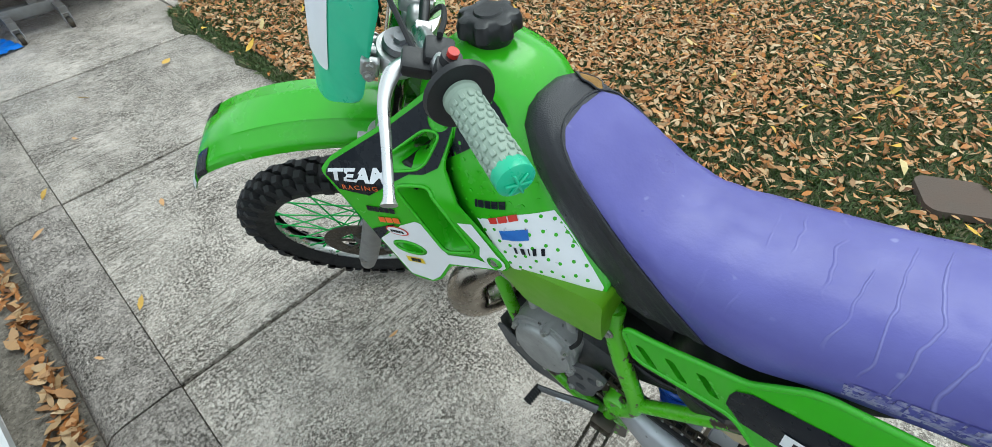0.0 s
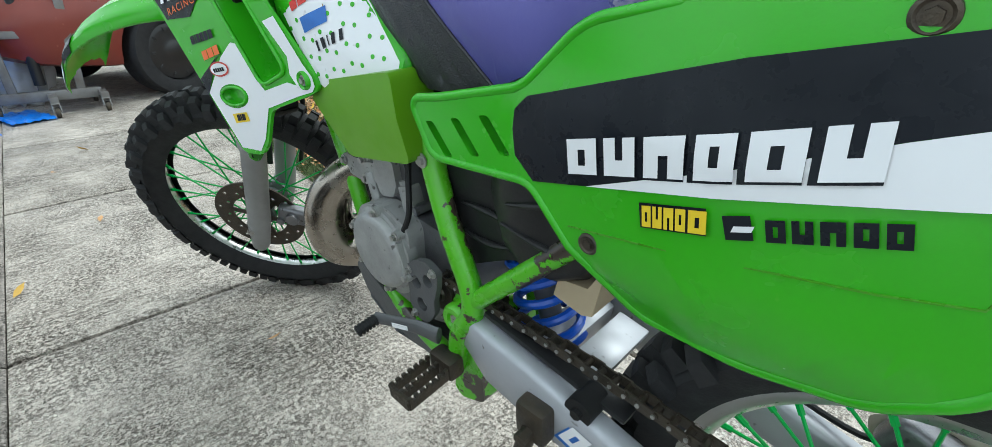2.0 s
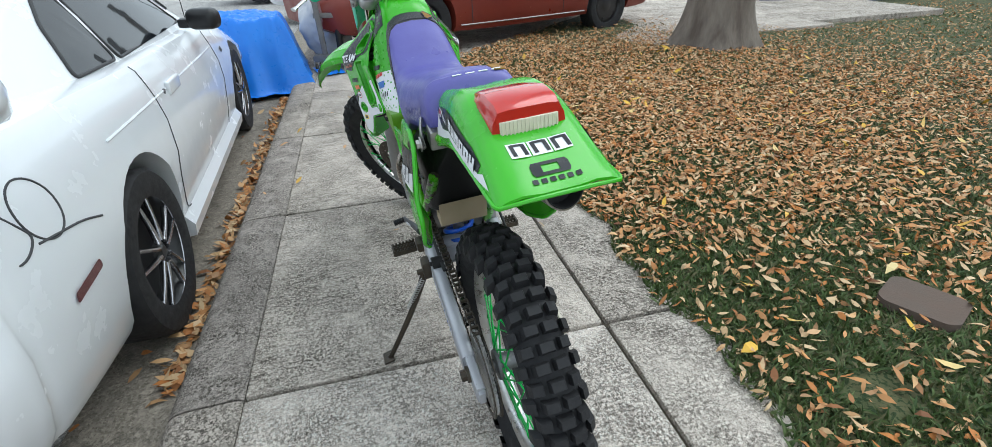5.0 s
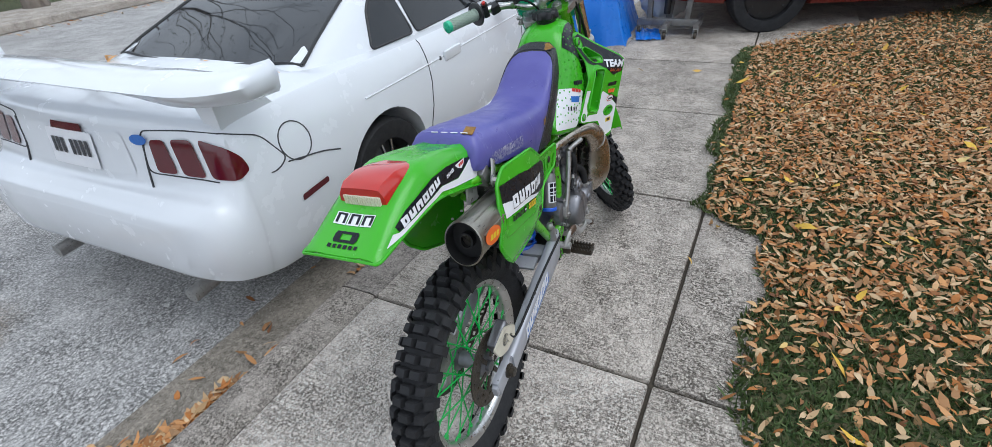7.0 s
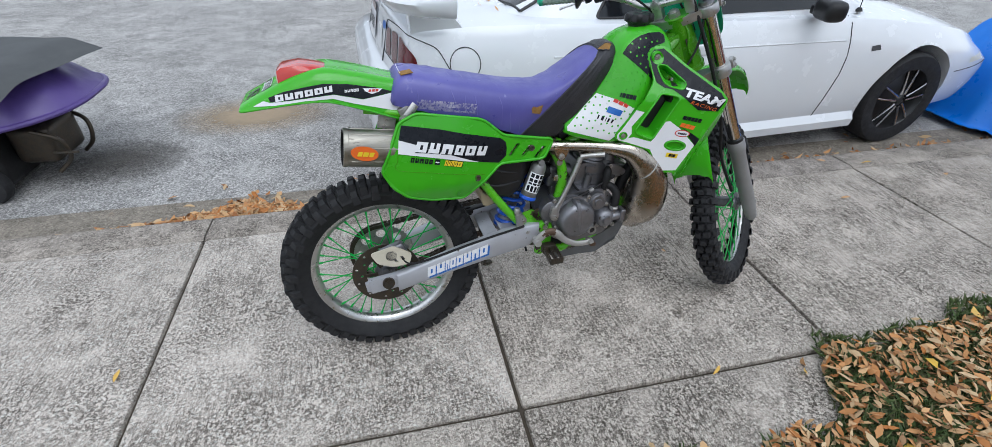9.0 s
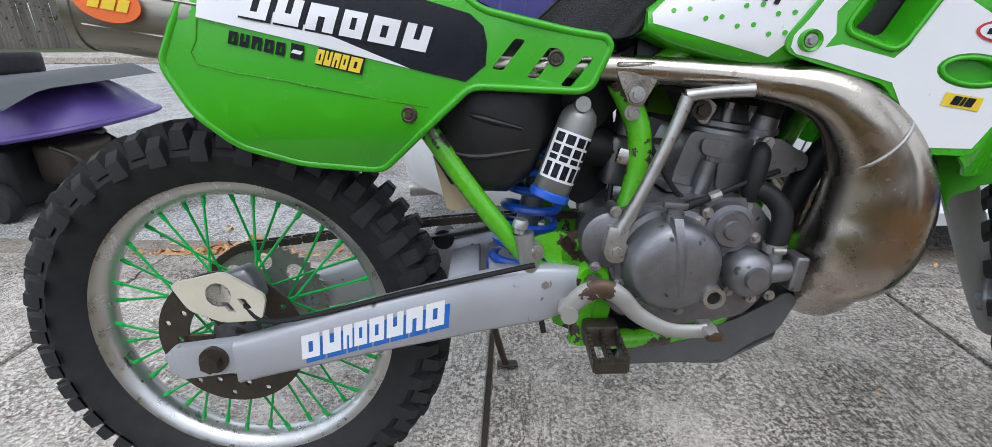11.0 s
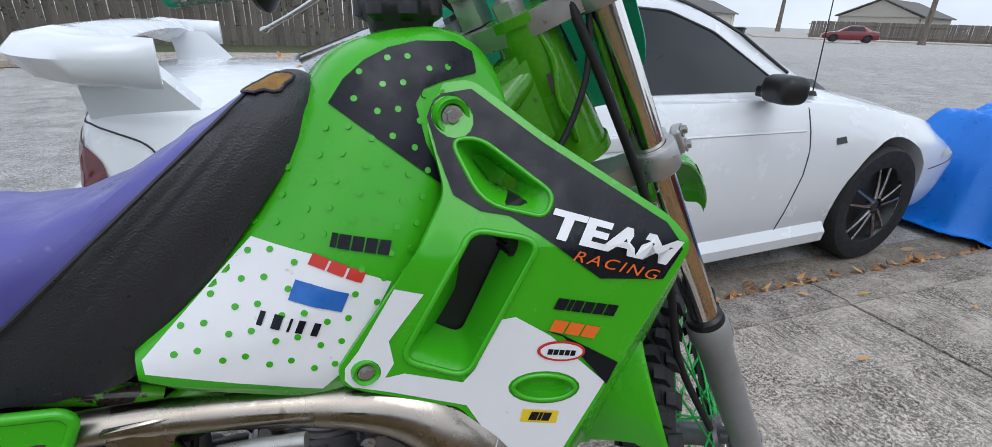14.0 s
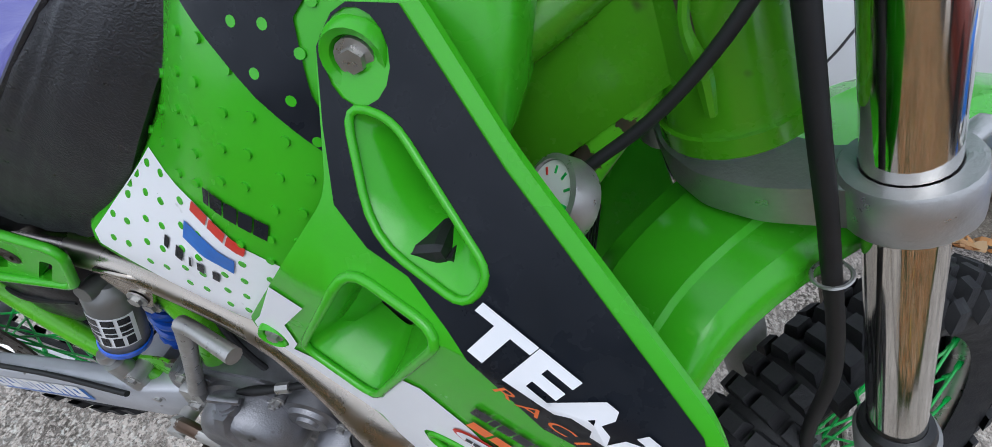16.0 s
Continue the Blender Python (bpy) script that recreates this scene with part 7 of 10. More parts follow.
for s in (-1, 1):
    e = s * 0.0010
    f = tank_f[s]
    part("black_panel", sheet([(0.777, 0.986), (0.792, 1.006), (0.812, 1.022), (0.835, 1.033), (0.862, 1.039), (0.900, 1.039), (0.918, 1.030), (0.918, 1.010), (0.880, 1.003), (0.862, 0.997), (0.852, 0.984), (0.857, 0.950), (0.876, 0.905), (0.826, 0.946)], f, 0, 0.009, lift=e * 1.7), BLACK_DECAL, tank, "black dotted tank graphic")
    part("white_panel", sheet([(0.700, 0.874), (0.750, 0.859), (0.812, 0.829), (0.763, 0.745), (0.742, 0.727), (0.604, 0.768), (0.603, 0.780)], f, 0, 0.012, lift=e), WHITE_DECAL, tank, "white dotted tank graphic")
    # raised dots in a slanted grid
    db = None
    for i in range(14):
        for j in range(15):
            x, z = 0.628 + 0.0182 * j + 0.0080 * i, 0.782 + 0.0225 * i - 0.0048 * j + (0.006 if j % 2 else 0)
            top = 1.03 - 0.9 * max(0, 0.80 - x)
            if z > top or z < 0.745 + max(0, x - 0.76) * 1.35 or x > 0.90 or z > 0.80 + (x - 0.61) * 1.15 - 0.012 or z > 1.025:
                continue
            y = f(x, z)
            gx, gz = (f(x + 0.004, z) - y) / 0.004, (f(x, z + 0.004) - y) / 0.004
            nrm = Vector((-gx * s, 1.0, -gz * s)).normalized() * s if s > 0 else Vector((gx * -1, 1.0, -gz)).normalized() * -1
            pt = Vector((x, y, z))
            d = rod(pt - nrm * 0.0005, pt + nrm * 0.0017, 0.0031, 0.0030, seg=10)
            db = d if db is None else join(db, d)
    part("dots", db, GREEN, tank, "small raised green dots")
    pts = {"upper_mark": ((0.762, 0.866), (0.812, 0.855), 0.013, BLACK_DECAL, (0.5, 1, 1, 1, 1)), "winged_mark": ((0.742, 0.852), (0.786, 0.832), 0.011, RED_DECAL, (1, 1, 1)),
           "dark_mark": ((0.722, 0.822), (0.767, 0.806), 0.019, BLUE_DECAL, (1,)), "thin_mark": ((0.692, 0.803), (0.746, 0.784), 0.013, BLACK_DECAL, (0.6, 1, 0.3, 0.8, 0.8))}
    for nm, (p, q, h, mt, ws) in pts.items():
        if s > 0:
            p, q = q, p
        gap = 0.05 if len(ws) == 1 else (0.55 if nm == "thin_mark" else 0.12)
        pieces(nm, bars(p, q, h, f, e * 2.2, ws, 0.1, gap, 1 if s < 0 else -1), mt, tank)
cap = lathe([(0, 1.090), (0.018, 1.090), (0.020, 1.0875), (0.031, 1.088), (0.039, 1.085), (0.042, 1.078), (0.042, 1.064), (0.034, 1.058), (0.030, 1.045)], 84, "z")
for v in cap.verts:
    r = math.hypot(v.co.x, v.co.y)
    if r > 0.035:
        lobe = 1 + 0.085 * math.tanh(2.2 * math.sin(7 * math.atan2(v.co.y, v.co.x)))
        v.co.x, v.co.y = v.co.x * lobe, v.co.y * lobe
cap.transform(Matrix.Translation((0.864, 0, 0)))
part("fuel_cap", cap, BLACK_PLASTIC, bike, "black lobed fuel cap")

# radiator shrouds
def shroud_y(x, z):
    return -(0.127 + 0.26 * (x - 0.75)) + 0.55 * max(0.0, z - 0.86)


def oval(cx, cz, rx, rz, tilt, n=20):
    c, s_ = math.cos(radians(tilt)), math.sin(radians(tilt))
    return [(cx + rx * math.cos(t) * c - rz * math.sin(t) * s_, cz + rx * math.cos(t) * s_ + rz * math.sin(t) * c) for t in [i * 2 * math.pi / n for i in range(n)]]


OUT = rounded([(0.858, 0.990), (0.875, 1.000), (0.908, 1.005), (0.966, 0.954), (1.068, 0.880), (1.084, 0.853), (1.027, 0.737), (0.966, 0.613), (0.920, 0.614), (0.898, 0.634), (0.867, 0.694), (0.776, 0.724), (0.758, 0.733), (0.757, 0.750), (0.866, 0.908)], 0.012)
BIG = rounded([(0.880, 0.878), (0.940, 0.866), (0.872, 0.730), (0.812, 0.755)], 0.016)
TOPV = rounded([(0.878, 0.952), (0.905, 0.953), (0.962, 0.903), (0.950, 0.884), (0.896, 0.898)], 0.020)
LOWV = oval(0.947, 0.709, 0.031, 0.0145, -8)
for s in (-1, 1):
    bm = sheet(OUT, shroud_y, -0.005, 0.02, [BIG, TOPV, LOWV])
    f0 = shroud_y
    parts_ = {}
    def place(b):
        return b if s < 0 else mirrored(b)
    shroud = part("radiator_shroud", place(bm), GREEN, bike, "lime green radiator shroud with black, white and orange graphics", sharp=50)
    for loop, r, nm, deep in ((BIG, 0.0032, "vent_lip", 0.035), (TOPV, 0.0024, "vent_lip", 0.03), (LOWV, 0.0026, "vent_lip", 0.012)):
        ln = [(x, f0(x, z) - 0.001, z) for x, z in loop]
        lip = tube(ln + ln[:2], r, 10, 1, smooth=False, caps=False)
        cx, cz = np.mean([q[0] for q in loop]), np.mean([q[1] for q in loop])
        kx, kz, ox, oz = {0.035: (0.74, 0.88, 0.010, 0.002), 0.03: (0.46, 0.46, 0.012, -0.006), 0.012: (0.80, 0.74, 0.0, 0.0)}[deep]
        wall = loft([[(cx + (x - cx) * (1 + (kx - 1) * t) + ox * t, f0(x, z) + 0.001 + 0.026 * t ** 1.6, cz + (z - cz) * (1 + (kz - 1) * t) + oz * t) for x, z in loop] for t in (0, 0.25, 0.6, 1.0)] + [[(cx + (x - cx) * kx * 0.9 + ox, f0(x, z) + 0.05, cz + (z - cz) * kz * 0.9 + oz) for x, z in loop]], caps=False)
        part(nm, place(join(lip, wall)), GREEN, shroud, sharp=70)
    back = sheet([(cx + (x - cx) * 0.92, cz + (z - cz) * 0.92) for x, z in LOWV], f0, 0.002, 0.05, lift=0.012)
    part("vent_back", place(back), GREEN, shroud)
    # inner duct behind the large slot
    part("duct", place(sheet([(0.85, 0.90), (0.95, 0.88), (0.885, 0.715), (0.80, 0.74)], lambda a, b: f0(a, b) + 0.06, 0.003, 0.05)), BLACK_PLASTIC, shroud)
    e = -0.0013
    part("black_graphic", place(sheet([(0.866, 0.984), (0.878, 0.992), (0.906, 0.996), (0.962, 0.948), (1.062, 0.875), (1.074, 0.850), (1.058, 0.820), (0.996, 0.825), (0.942, 0.870), (0.918, 0.887), (0.893, 0.892), (0.872, 0.906), (0.865, 0.940), (0.861, 0.975)], f0, 0, 0.01, [[(cx_ + (x - cx_) * 1.02, cz_ + (z - cz_) * 1.02) for cx_, cz_ in [(0.917, 0.918)] for x, z in TOPV], [(0.884 + 0.019 * math.cos(t), 0.972 + 0.019 * math.sin(t)) for t in [i * 0.3927 for i in range(16)]]], lift=e)), BLACK_DECAL, shroud, "black shroud graphic")
    part("white_graphic", place(sheet([(0.811, 0.828), (0.836, 0.821), (0.803, 0.776), (0.806, 0.752), (0.797, 0.737), (0.768, 0.730), (0.7615, 0.738), (0.7630, 0.751), (0.776, 0.768)], f0, 0, 0.02, [oval(0.781, 0.745, 0.0132, 0.0132, 0)], lift=e)), WHITE_DECAL, shroud)
    part("white_graphic", place(sheet([(0.768, 0.730), (0.797, 0.737), (0.815, 0.740), (0.868, 0.724), (0.880, 0.738), (0.902, 0.789), (0.918, 0.791), (0.951, 0.768), (1.008, 0.709), (0.964, 0.622), (0.918, 0.622), (0.898, 0.645), (0.871, 0.697), (0.800, 0.721)], f0, 0, 0.02, [oval(0.947, 0.709, 0.036, 0.019, -8)], lift=e)), WHITE_DECAL, shroud, "white shroud graphic")
    part("black_band", place(sheet([(0.942, 0.776), (0.975, 0.760), (1.020, 0.731), (1.010, 0.706), (0.962, 0.768)], f0, 0, 0.02, lift=e * 1.2)), BLACK_DECAL, shroud)
    fl = lambda x, z: s * -shroud_y(x, z)
    tm = letters("TEAM", 1.0, 0.25, 0.045, 1.02)
    rc_ = letters("RACING", 1.0, 0.25, 0.0, 1.25)
    if s < 0:
        part("lettering", on_panel(tm, (0.950, 0.868), (1.066, 0.833), 0.026, fl, s * 0.0034), WHITE_DECAL, shroud, "white slanted word TEAM")
        part("lettering", on_panel(rc_, (0.968, 0.846), (1.050, 0.820), 0.0105, fl, s * 0.0034), ORANGE, shroud, "thin orange word RACING")
    else:
        part("lettering", on_panel(tm, (1.060, 0.842), (0.942, 0.868), 0.024, fl, s * 0.0034, -1), WHITE_DECAL, shroud, "white slanted word TEAM")
        part("lettering", on_panel(rc_, (1.045, 0.826), (0.968, 0.846), 0.010, fl, s * 0.0034, -1), ORANGE, shroud, "thin orange word RACING")
    for nm, p, q, h, mt, ws in (("dark_mark", (0.952, 0.797), (1.012, 0.784), 0.012, BLACK_DECAL, (1, 0.4, 0.8, 0.9, 0.9, 1)), ("orange_mark", (0.948, 0.774), (0.994, 0.761), 0.013, ORANGE, (1, 1, 1)), ("yellow_mark", (0.920, 0.672), (0.962, 0.664), 0.015, YELLOW, (1,)), ("black_mark", (0.930, 0.673), (0.952, 0.669), 0.010, BLACK_DECAL, (1, 0.4, 1))):
        a, b, fp = (p, q, 1) if s < 0 else (q, p, -1)
        pieces(nm, bars(a, b, h, fl, s * (0.0022 if nm != "black_mark" else 0.003), ws, 0.2 if nm != "yellow_mark" else 0, 0.12, fp), mt, shroud)
    part("oval_mark", place(sheet(oval(0.962, 0.750, 0.024, 0.0115, -8), f0, 0, 0.03, lift=-0.0022)), RED_DECAL, shroud)
    part("oval_mark", place(sheet(oval(0.962, 0.750, 0.021, 0.009, -8), f0, 0, 0.03, lift=-0.0028)), WHITE_DECAL, shroud)
    part("oval_bars", place(bars((0.947, 0.7485), (0.975, 0.744), 0.006, f0, -0.0034, (1, 1, 1, 1, 1), 0.1)), BLACK_DECAL, shroud)
    for bx, bz, rr in ((0.884, 0.972, 0.016), (0.781, 0.745, 0.012)):
        y = f0(bx, bz)
        boss = lathe([(rr * 0.62, 0.003), (rr * 0.75, -0.003), (rr * 1.0, -0.005), (rr * 1.12, -0.001), (rr * 1.15, 0.003)], 24, "y", Matrix.Translation((bx, y, bz)))
        part("bolt_boss", place(boss), GREEN, shroud)
        part("shroud_bolt", place(join(rod((bx, y + 0.001, bz), (bx, y - 0.001, bz), rr * 0.62, seg=20), bolt((bx, y - 0.001, bz), (0, -1, 0), rr * 0.42, 0.005))), STEEL, shroud, "zinc flange bolt")
    # lower wing that folds in towards the fork
    def wing_y(x, z):
        return shroud_y(min(x, 1.0 + (z - 0.69) * 0.45), z) + 0.002 + 0.55 * max(0.0, x - (0.97 + (z - 0.613) * 0.49))
    part("shroud_wing", place(sheet(rounded([(1.083, 0.850), (1.100, 0.80), (1.092, 0.70), (1.085, 0.575), (0.985, 0.583), (0.955, 0.612), (0.966, 0.617), (1.027, 0.737)], 0.010), wing_y, -0.004, 0.025)), GREEN, shroud, "green folded shroud edge")
    rad = box(0.03, 0.09, 0.26, pose(0.965, s * 0.105, 0.775, 0, -20, 0), 0.006)
    radiator = part("radiator", rad, BLACK_PLASTIC, bike, "black finned radiator", smooth=False)
    fin = None
    for k in range(24):
        m = pose(0.965, s * 0.105, 0.775, 0, -20, 0) @ Matrix.Translation((0, 0, -0.12 + 0.0105 * k))
        if fin is None:
            fin = part("fin", box(0.034, 0.086, 0.003), BLACK_PLASTIC, radiator, smooth=False)
            fin.matrix_basis = m
        else:
            share("fin", fin, radiator, m)
# pressure gauge on the radiator cap
g = thing("radiator_gauge", BIKE @ Matrix.Translation((0.982, -0.088, 0.890)) @ Matrix.Scale(1.15, 4) @ Matrix.Rotation(radians(-62), 4, "Z") @ Matrix.Rotation(radians(62), 4, "X"), "small round pressure gauge on the radiator", "gauge")
part("case", lathe([(0, -0.012), (0.020, -0.012), (0.022, -0.006), (0.022, 0.005), (0.019, 0.006), (0.019, 0.003), (0, 0.003)], 32, "z"), STEEL, g, "steel gauge case")
part("face", rod((0, 0, 0.003), (0, 0, 0.0038), 0.0188, seg=32), GAUGE_WHITE, g, "white gauge face")
for k in range(9):
    t = radians(-130 + 32 * k)
    part("tick", box(0.0012, 0.004, 0.0006, Matrix.Rotation(t, 4, "Z") @ Matrix.Translation((0, 0.014, 0.0042))), SPOKE_GREEN if k < 6 else RED_DECAL, g)
part("needle", box(0.0012, 0.015, 0.0008, Matrix.Rotation(2.2, 4, "Z") @ Matrix.Translation((0, 0.005, 0.0046))), RED_DECAL, g)

# side panels
PANEL = rounded([(0.086, 0.855), (0.040, 0.755), (0.024, 0.725), (0.050, 0.672), (0.094, 0.628), (0.163, 0.603), (0.262, 0.592), (0.315, 0.640), (0.378, 0.696), (0.515, 0.688), (0.530, 0.694), (0.552, 0.742), (0.545, 0.752), (0.505, 0.758), (0.390, 0.783), (0.335, 0.832), (0.315, 0.842), (0.135, 0.876)], 0.014)
SLOTS = [[(0.404 + d, 0.716 - d * 0.24), (0.433 + d, 0.751 - d * 0.24), (0.446 + d, 0.749 - d * 0.24), (0.418 + d, 0.714 - d * 0.24)] for d in (0.0, 0.043, 0.086)]


SET = [0.126, 0.024, 0.40]


def panel_y(x, z):
    base, bulge, start = SET
    return -(base + bulge * min(1.0, max(0.0, (start - x) / 0.20)) - 0.55 * max(0.0, 0.65 - z) - 0.20 * max(0.0, z - 0.77))


for s in (-1, 1):
    SET[:] = [0.108, 0.038, 0.46] if s < 0 else [0.122, 0.028, 0.40]
    def place(b):
        return b if s < 0 else mirrored(b)
    side = part("side_panel", place(sheet(PANEL, panel_y, -0.004, 0.03, [rounded(o, 0.004) for o in SLOTS])), GREEN, bike, "lime green side panel with black and white graphics", sharp=50)
    rim_ = [(x, panel_y(x, z) + 0.002, z) for x, z in PANEL]
    part("panel_edge", place(tube(rim_ + rim_[:2], 0.005, 8, 1, smooth=False, caps=False)), GREEN, side, sharp=80)
    for o in SLOTS:
        ln = [(x, panel_y(x, z) + 0.012, z) for x, z in o]
        part("slot_back", place(loft([[(x, panel_y(x, z), z) for x, z in o], ln], caps=False)), GREEN, side)
    e = -0.0013
    part("black_graphic", place(sheet([(0.092, 0.850), (0.20, 0.828), (0.379, 0.778), (0.395, 0.764), (0.399, 0.745), (0.397, 0.720), (0.372, 0.701), (0.308, 0.717), (0.117, 0.797), (0.080, 0.811)], panel_y, 0, 0.03, lift=e)), BLACK_DECAL, side, "black side panel graphic")
    part("white_graphic", place(sheet([(0.080, 0.811), (0.117, 0.797), (0.308, 0.717), (0.20, 0.744), (0.074, 0.774)], panel_y, 0, 0.03, lift=e * 1.25)), WHITE_DECAL, side, "white side panel graphic")
    crease = [(x, panel_y(x, z) - 0.0002, z) for x, z in ((0.327, 0.672), (0.25, 0.687), (0.16, 0.705), (0.066, 0.724), (0.070, 0.75), (0.074, 0.772))]
    # crease line in the darker green, its shade put into the colour
    part("panel_crease", place(tube(crease, 0.0009, 5, 2)), FRAME_CLEAN_SHADED, side)
    fl = lambda x, z: s * -panel_y(x, z)
    wid = (1.1, 1.0, 1.1, 0.9, 1.05, 1.0)
    p, q, fp = ((0.117, 0.776), (0.330, 0.734), 1) if s < 0 else ((0.330, 0.722), (0.117, 0.778), -1)
    pieces("mark_outline", bars((p[0] + 0.0022, p[1] - 0.0026), (q[0] + 0.0022, q[1] - 0.0026), 0.031, fl, s * 0.0020, wid, 0.16, 0.07, fp), BLACK_DECAL, side)
    pieces("maker_mark", bars(p, q, 0.029, fl, s * 0.0028, wid, 0.16, 0.20, fp, True), WHITE_DECAL, side, "white slanted block marks")
    p, q = ((0.104, 0.746), (0.168, 0.731)) if s < 0 else ((0.167, 0.725), (0.098, 0.746))
    pieces("dark_mark", bars(p, q, 0.0145, fl, s * 0.0022, (1, 1, 1.1, 1, 1), 0.05, 0.22, fp, True), BLACK_DECAL, side)
    p, q = ((0.173, 0.730), (0.188, 0.7265)) if s < 0 else ((0.189, 0.7185), (0.172, 0.7240))
    pieces("square_mark", bars(p, q, 0.0165, fl, s * 0.0022, (1,), 0.0, 0.04, fp), BLACK_DECAL, side)
    pieces("square_mark_stripe", bars((p[0], p[1] + 0.006), (q[0], q[1] + 0.006), 0.004, fl, s * 0.0028, (1,), 0.6, 0.3, fp), WHITE_DECAL, side)
    p, q = ((0.200, 0.724), (0.252, 0.712)) if s < 0 else ((0.251, 0.704), (0.200, 0.718))
    pieces("mark_outline", bars((p[0] + 0.001, p[1] - 0.0016), (q[0] + 0.001, q[1] - 0.0016), 0.0195, fl, s * 0.0020, (1,), 0.10, 0.0, fp), BLACK_DECAL, side)
    pieces("yellow_mark", bars(p, q, 0.0165, fl, s * 0.0028, (1, 1, 1, 1, 1.7), 0.15, 0.16, fp, True), YELLOW, side)
    for bx, bz in ((0.303, 0.664),) + (((0.484, 0.728),) if s < 0 else ((0.125, 0.852),)):
        y = panel_y(bx, bz)
        part("panel_bolt", place(join(lathe([(0.005, 0.0), (0.008, -0.002), (0.010, -0.001), (0.0105, 0.002)], 22, "y", Matrix.Translation((bx, y, bz))), bolt((bx, y, bz), (0, -1, 0), 0.0045, 0.003))), DARK_STEEL, side)

# rear mudguard and lamp
rows = spline([(0.124, 0.948, 0.842, 0.078), (0.07, 0.960, 0.861, 0.082), (0.0, 0.980, 0.889, 0.086), (-0.087, 0.998, 0.918, 0.090), (-0.15, 0.987, 0.921, 0.091), (-0.208, 0.966, 0.918, 0.090), (-0.27, 0.938, 0.913, 0.089), (-0.296, 0.926, 0.911, 0.088), (-0.3055, 0.921, 0.911, 0.084)], 5)
rings = []
for x, zt, zs, w in rows:
    h = zt - zs
    half = [(1.0, zs), (0.985, zs + 0.10 * h), (0.93, zs + 0.55 * h), (0.83, zs + 0.86 * h), (0.70, zt - 0.03 * h), (0.62, zt + 0.001), (0.30, zt - 0.002)]
    outer = [(x, -k * w, z) for k, z in half] + [(x, 0, zt - 0.002)] + [(x, k * w, z) for k, z in half[::-1]]
    rings.append(outer + [(x, y * 0.97, z - 0.0035 if abs(y) < 0.95 * w else z + 0.001) for _, y, z in outer[::-1]])
rear_bm = loft(rings)
bmesh.ops.recalc_face_normals(rear_bm, faces=rear_bm.faces)
rear_f = {s: skin(rear_bm, s) for s in (-1, 1)}
rtree = BVHTree.FromBMesh(rear_bm)
rear = part("rear_mudguard", rear_bm, GREEN, bike, "lime green rear mudguard with black and white graphics", sharp=45)
lip = [(x, w * 0.995, zs + 0.001) for x, zt, zs, w in rows] + [(rows[-1][0] - 0.001, y, rows[-1][2] + 0.003) for y in (0.05, 0.0, -0.05)] + [(x, -w * 0.995, zs + 0.001) for x, zt, zs, w in rows[::-1]]
part("guard_lip", tube(lip, 0.0032, 8, 1, smooth=False), GREEN, rear)
def rear_top(x, y):
    h = rtree.ray_cast(Vector((x, y, 2)), Vector((0, 0, -1)))
    return h[0].z if h[0] is not None else 0.95
for s in (-1, 1):
    f, e = rear_f[s], s * 0.0013
    part("black_graphic", sheet([(0.088, 0.927), (0.041, 0.943), (-0.03, 0.959), (-0.091, 0.966), (-0.134, 0.962), (-0.193, 0.953), (-0.232, 0.941), (-0.229, 0.930), (-0.182, 0.931), (-0.118, 0.935), (-0.07, 0.937), (0.003, 0.917)], f, 0, 0.02, lift=e), BLACK_DECAL, rear, "black mudguard graphic")
    part("white_graphic", sheet([(0.098, 0.924), (0.086, 0.926), (0.003, 0.916), (-0.07, 0.936), (-0.118, 0.934), (-0.182, 0.930), (-0.230, 0.929), (-0.245, 0.934), (-0.272, 0.922), (-0.22, 0.921), (-0.143, 0.9265), (-0.073, 0.926), (-0.025, 0.909), (0.04, 0.890), (0.100, 0.872)], f, 0, 0.02, lift=e), WHITE_DECAL, rear, "white mudguard graphic")
    p, q = ((-0.218, 0.930), (-0.070, 0.945)) if s < 0 else ((-0.070, 0.943), (-0.218, 0.928))
    fp = 1 if s < 0 else -1
    pieces("mark_outline", bars((p[0], p[1] - 0.0012), (q[0], q[1] - 0.0012), 0.0175, f, e * 1.6, (1, 1, 1, 1, 1, 1), 0.15 * -s, 0.03, fp), BLACK_DECAL, rear)
    pieces("maker_mark", bars(p, q, 0.0155, f, e * 2.2, (1, 1, 1, 1, 1, 1), 0.15 * -s, 0.18, fp, True), WHITE_DECAL, rear, "white block marks")
    p, q = ((-0.043, 0.939), (-0.005, 0.939)) if s < 0 else ((-0.005, 0.939), (-0.043, 0.937))
    pieces("small_mark", bars(p, q, 0.007, f, e * 2, (1, 1, 1, 1, 1), 0.1, 0.25, fp, True), WHITE_DECAL, rear)
    part("winged_mark", sheet([(0.057, 0.939), (0.006, 0.945), (0.012, 0.936), (0.028, 0.928), (0.047, 0.932)], f, 0, 0.02, lift=e * 1.8), WHITE_DECAL, rear, "white winged mark")
    pieces("winged_bars", bars((0.018, 0.935) if s < 0 else (0.046, 0.933), (0.046, 0.933) if s < 0 else (0.018, 0.935), 0.006, f, e * 2.4, (1, 1, 1), 0.25, 0.2, fp), RED_DECAL, rear)
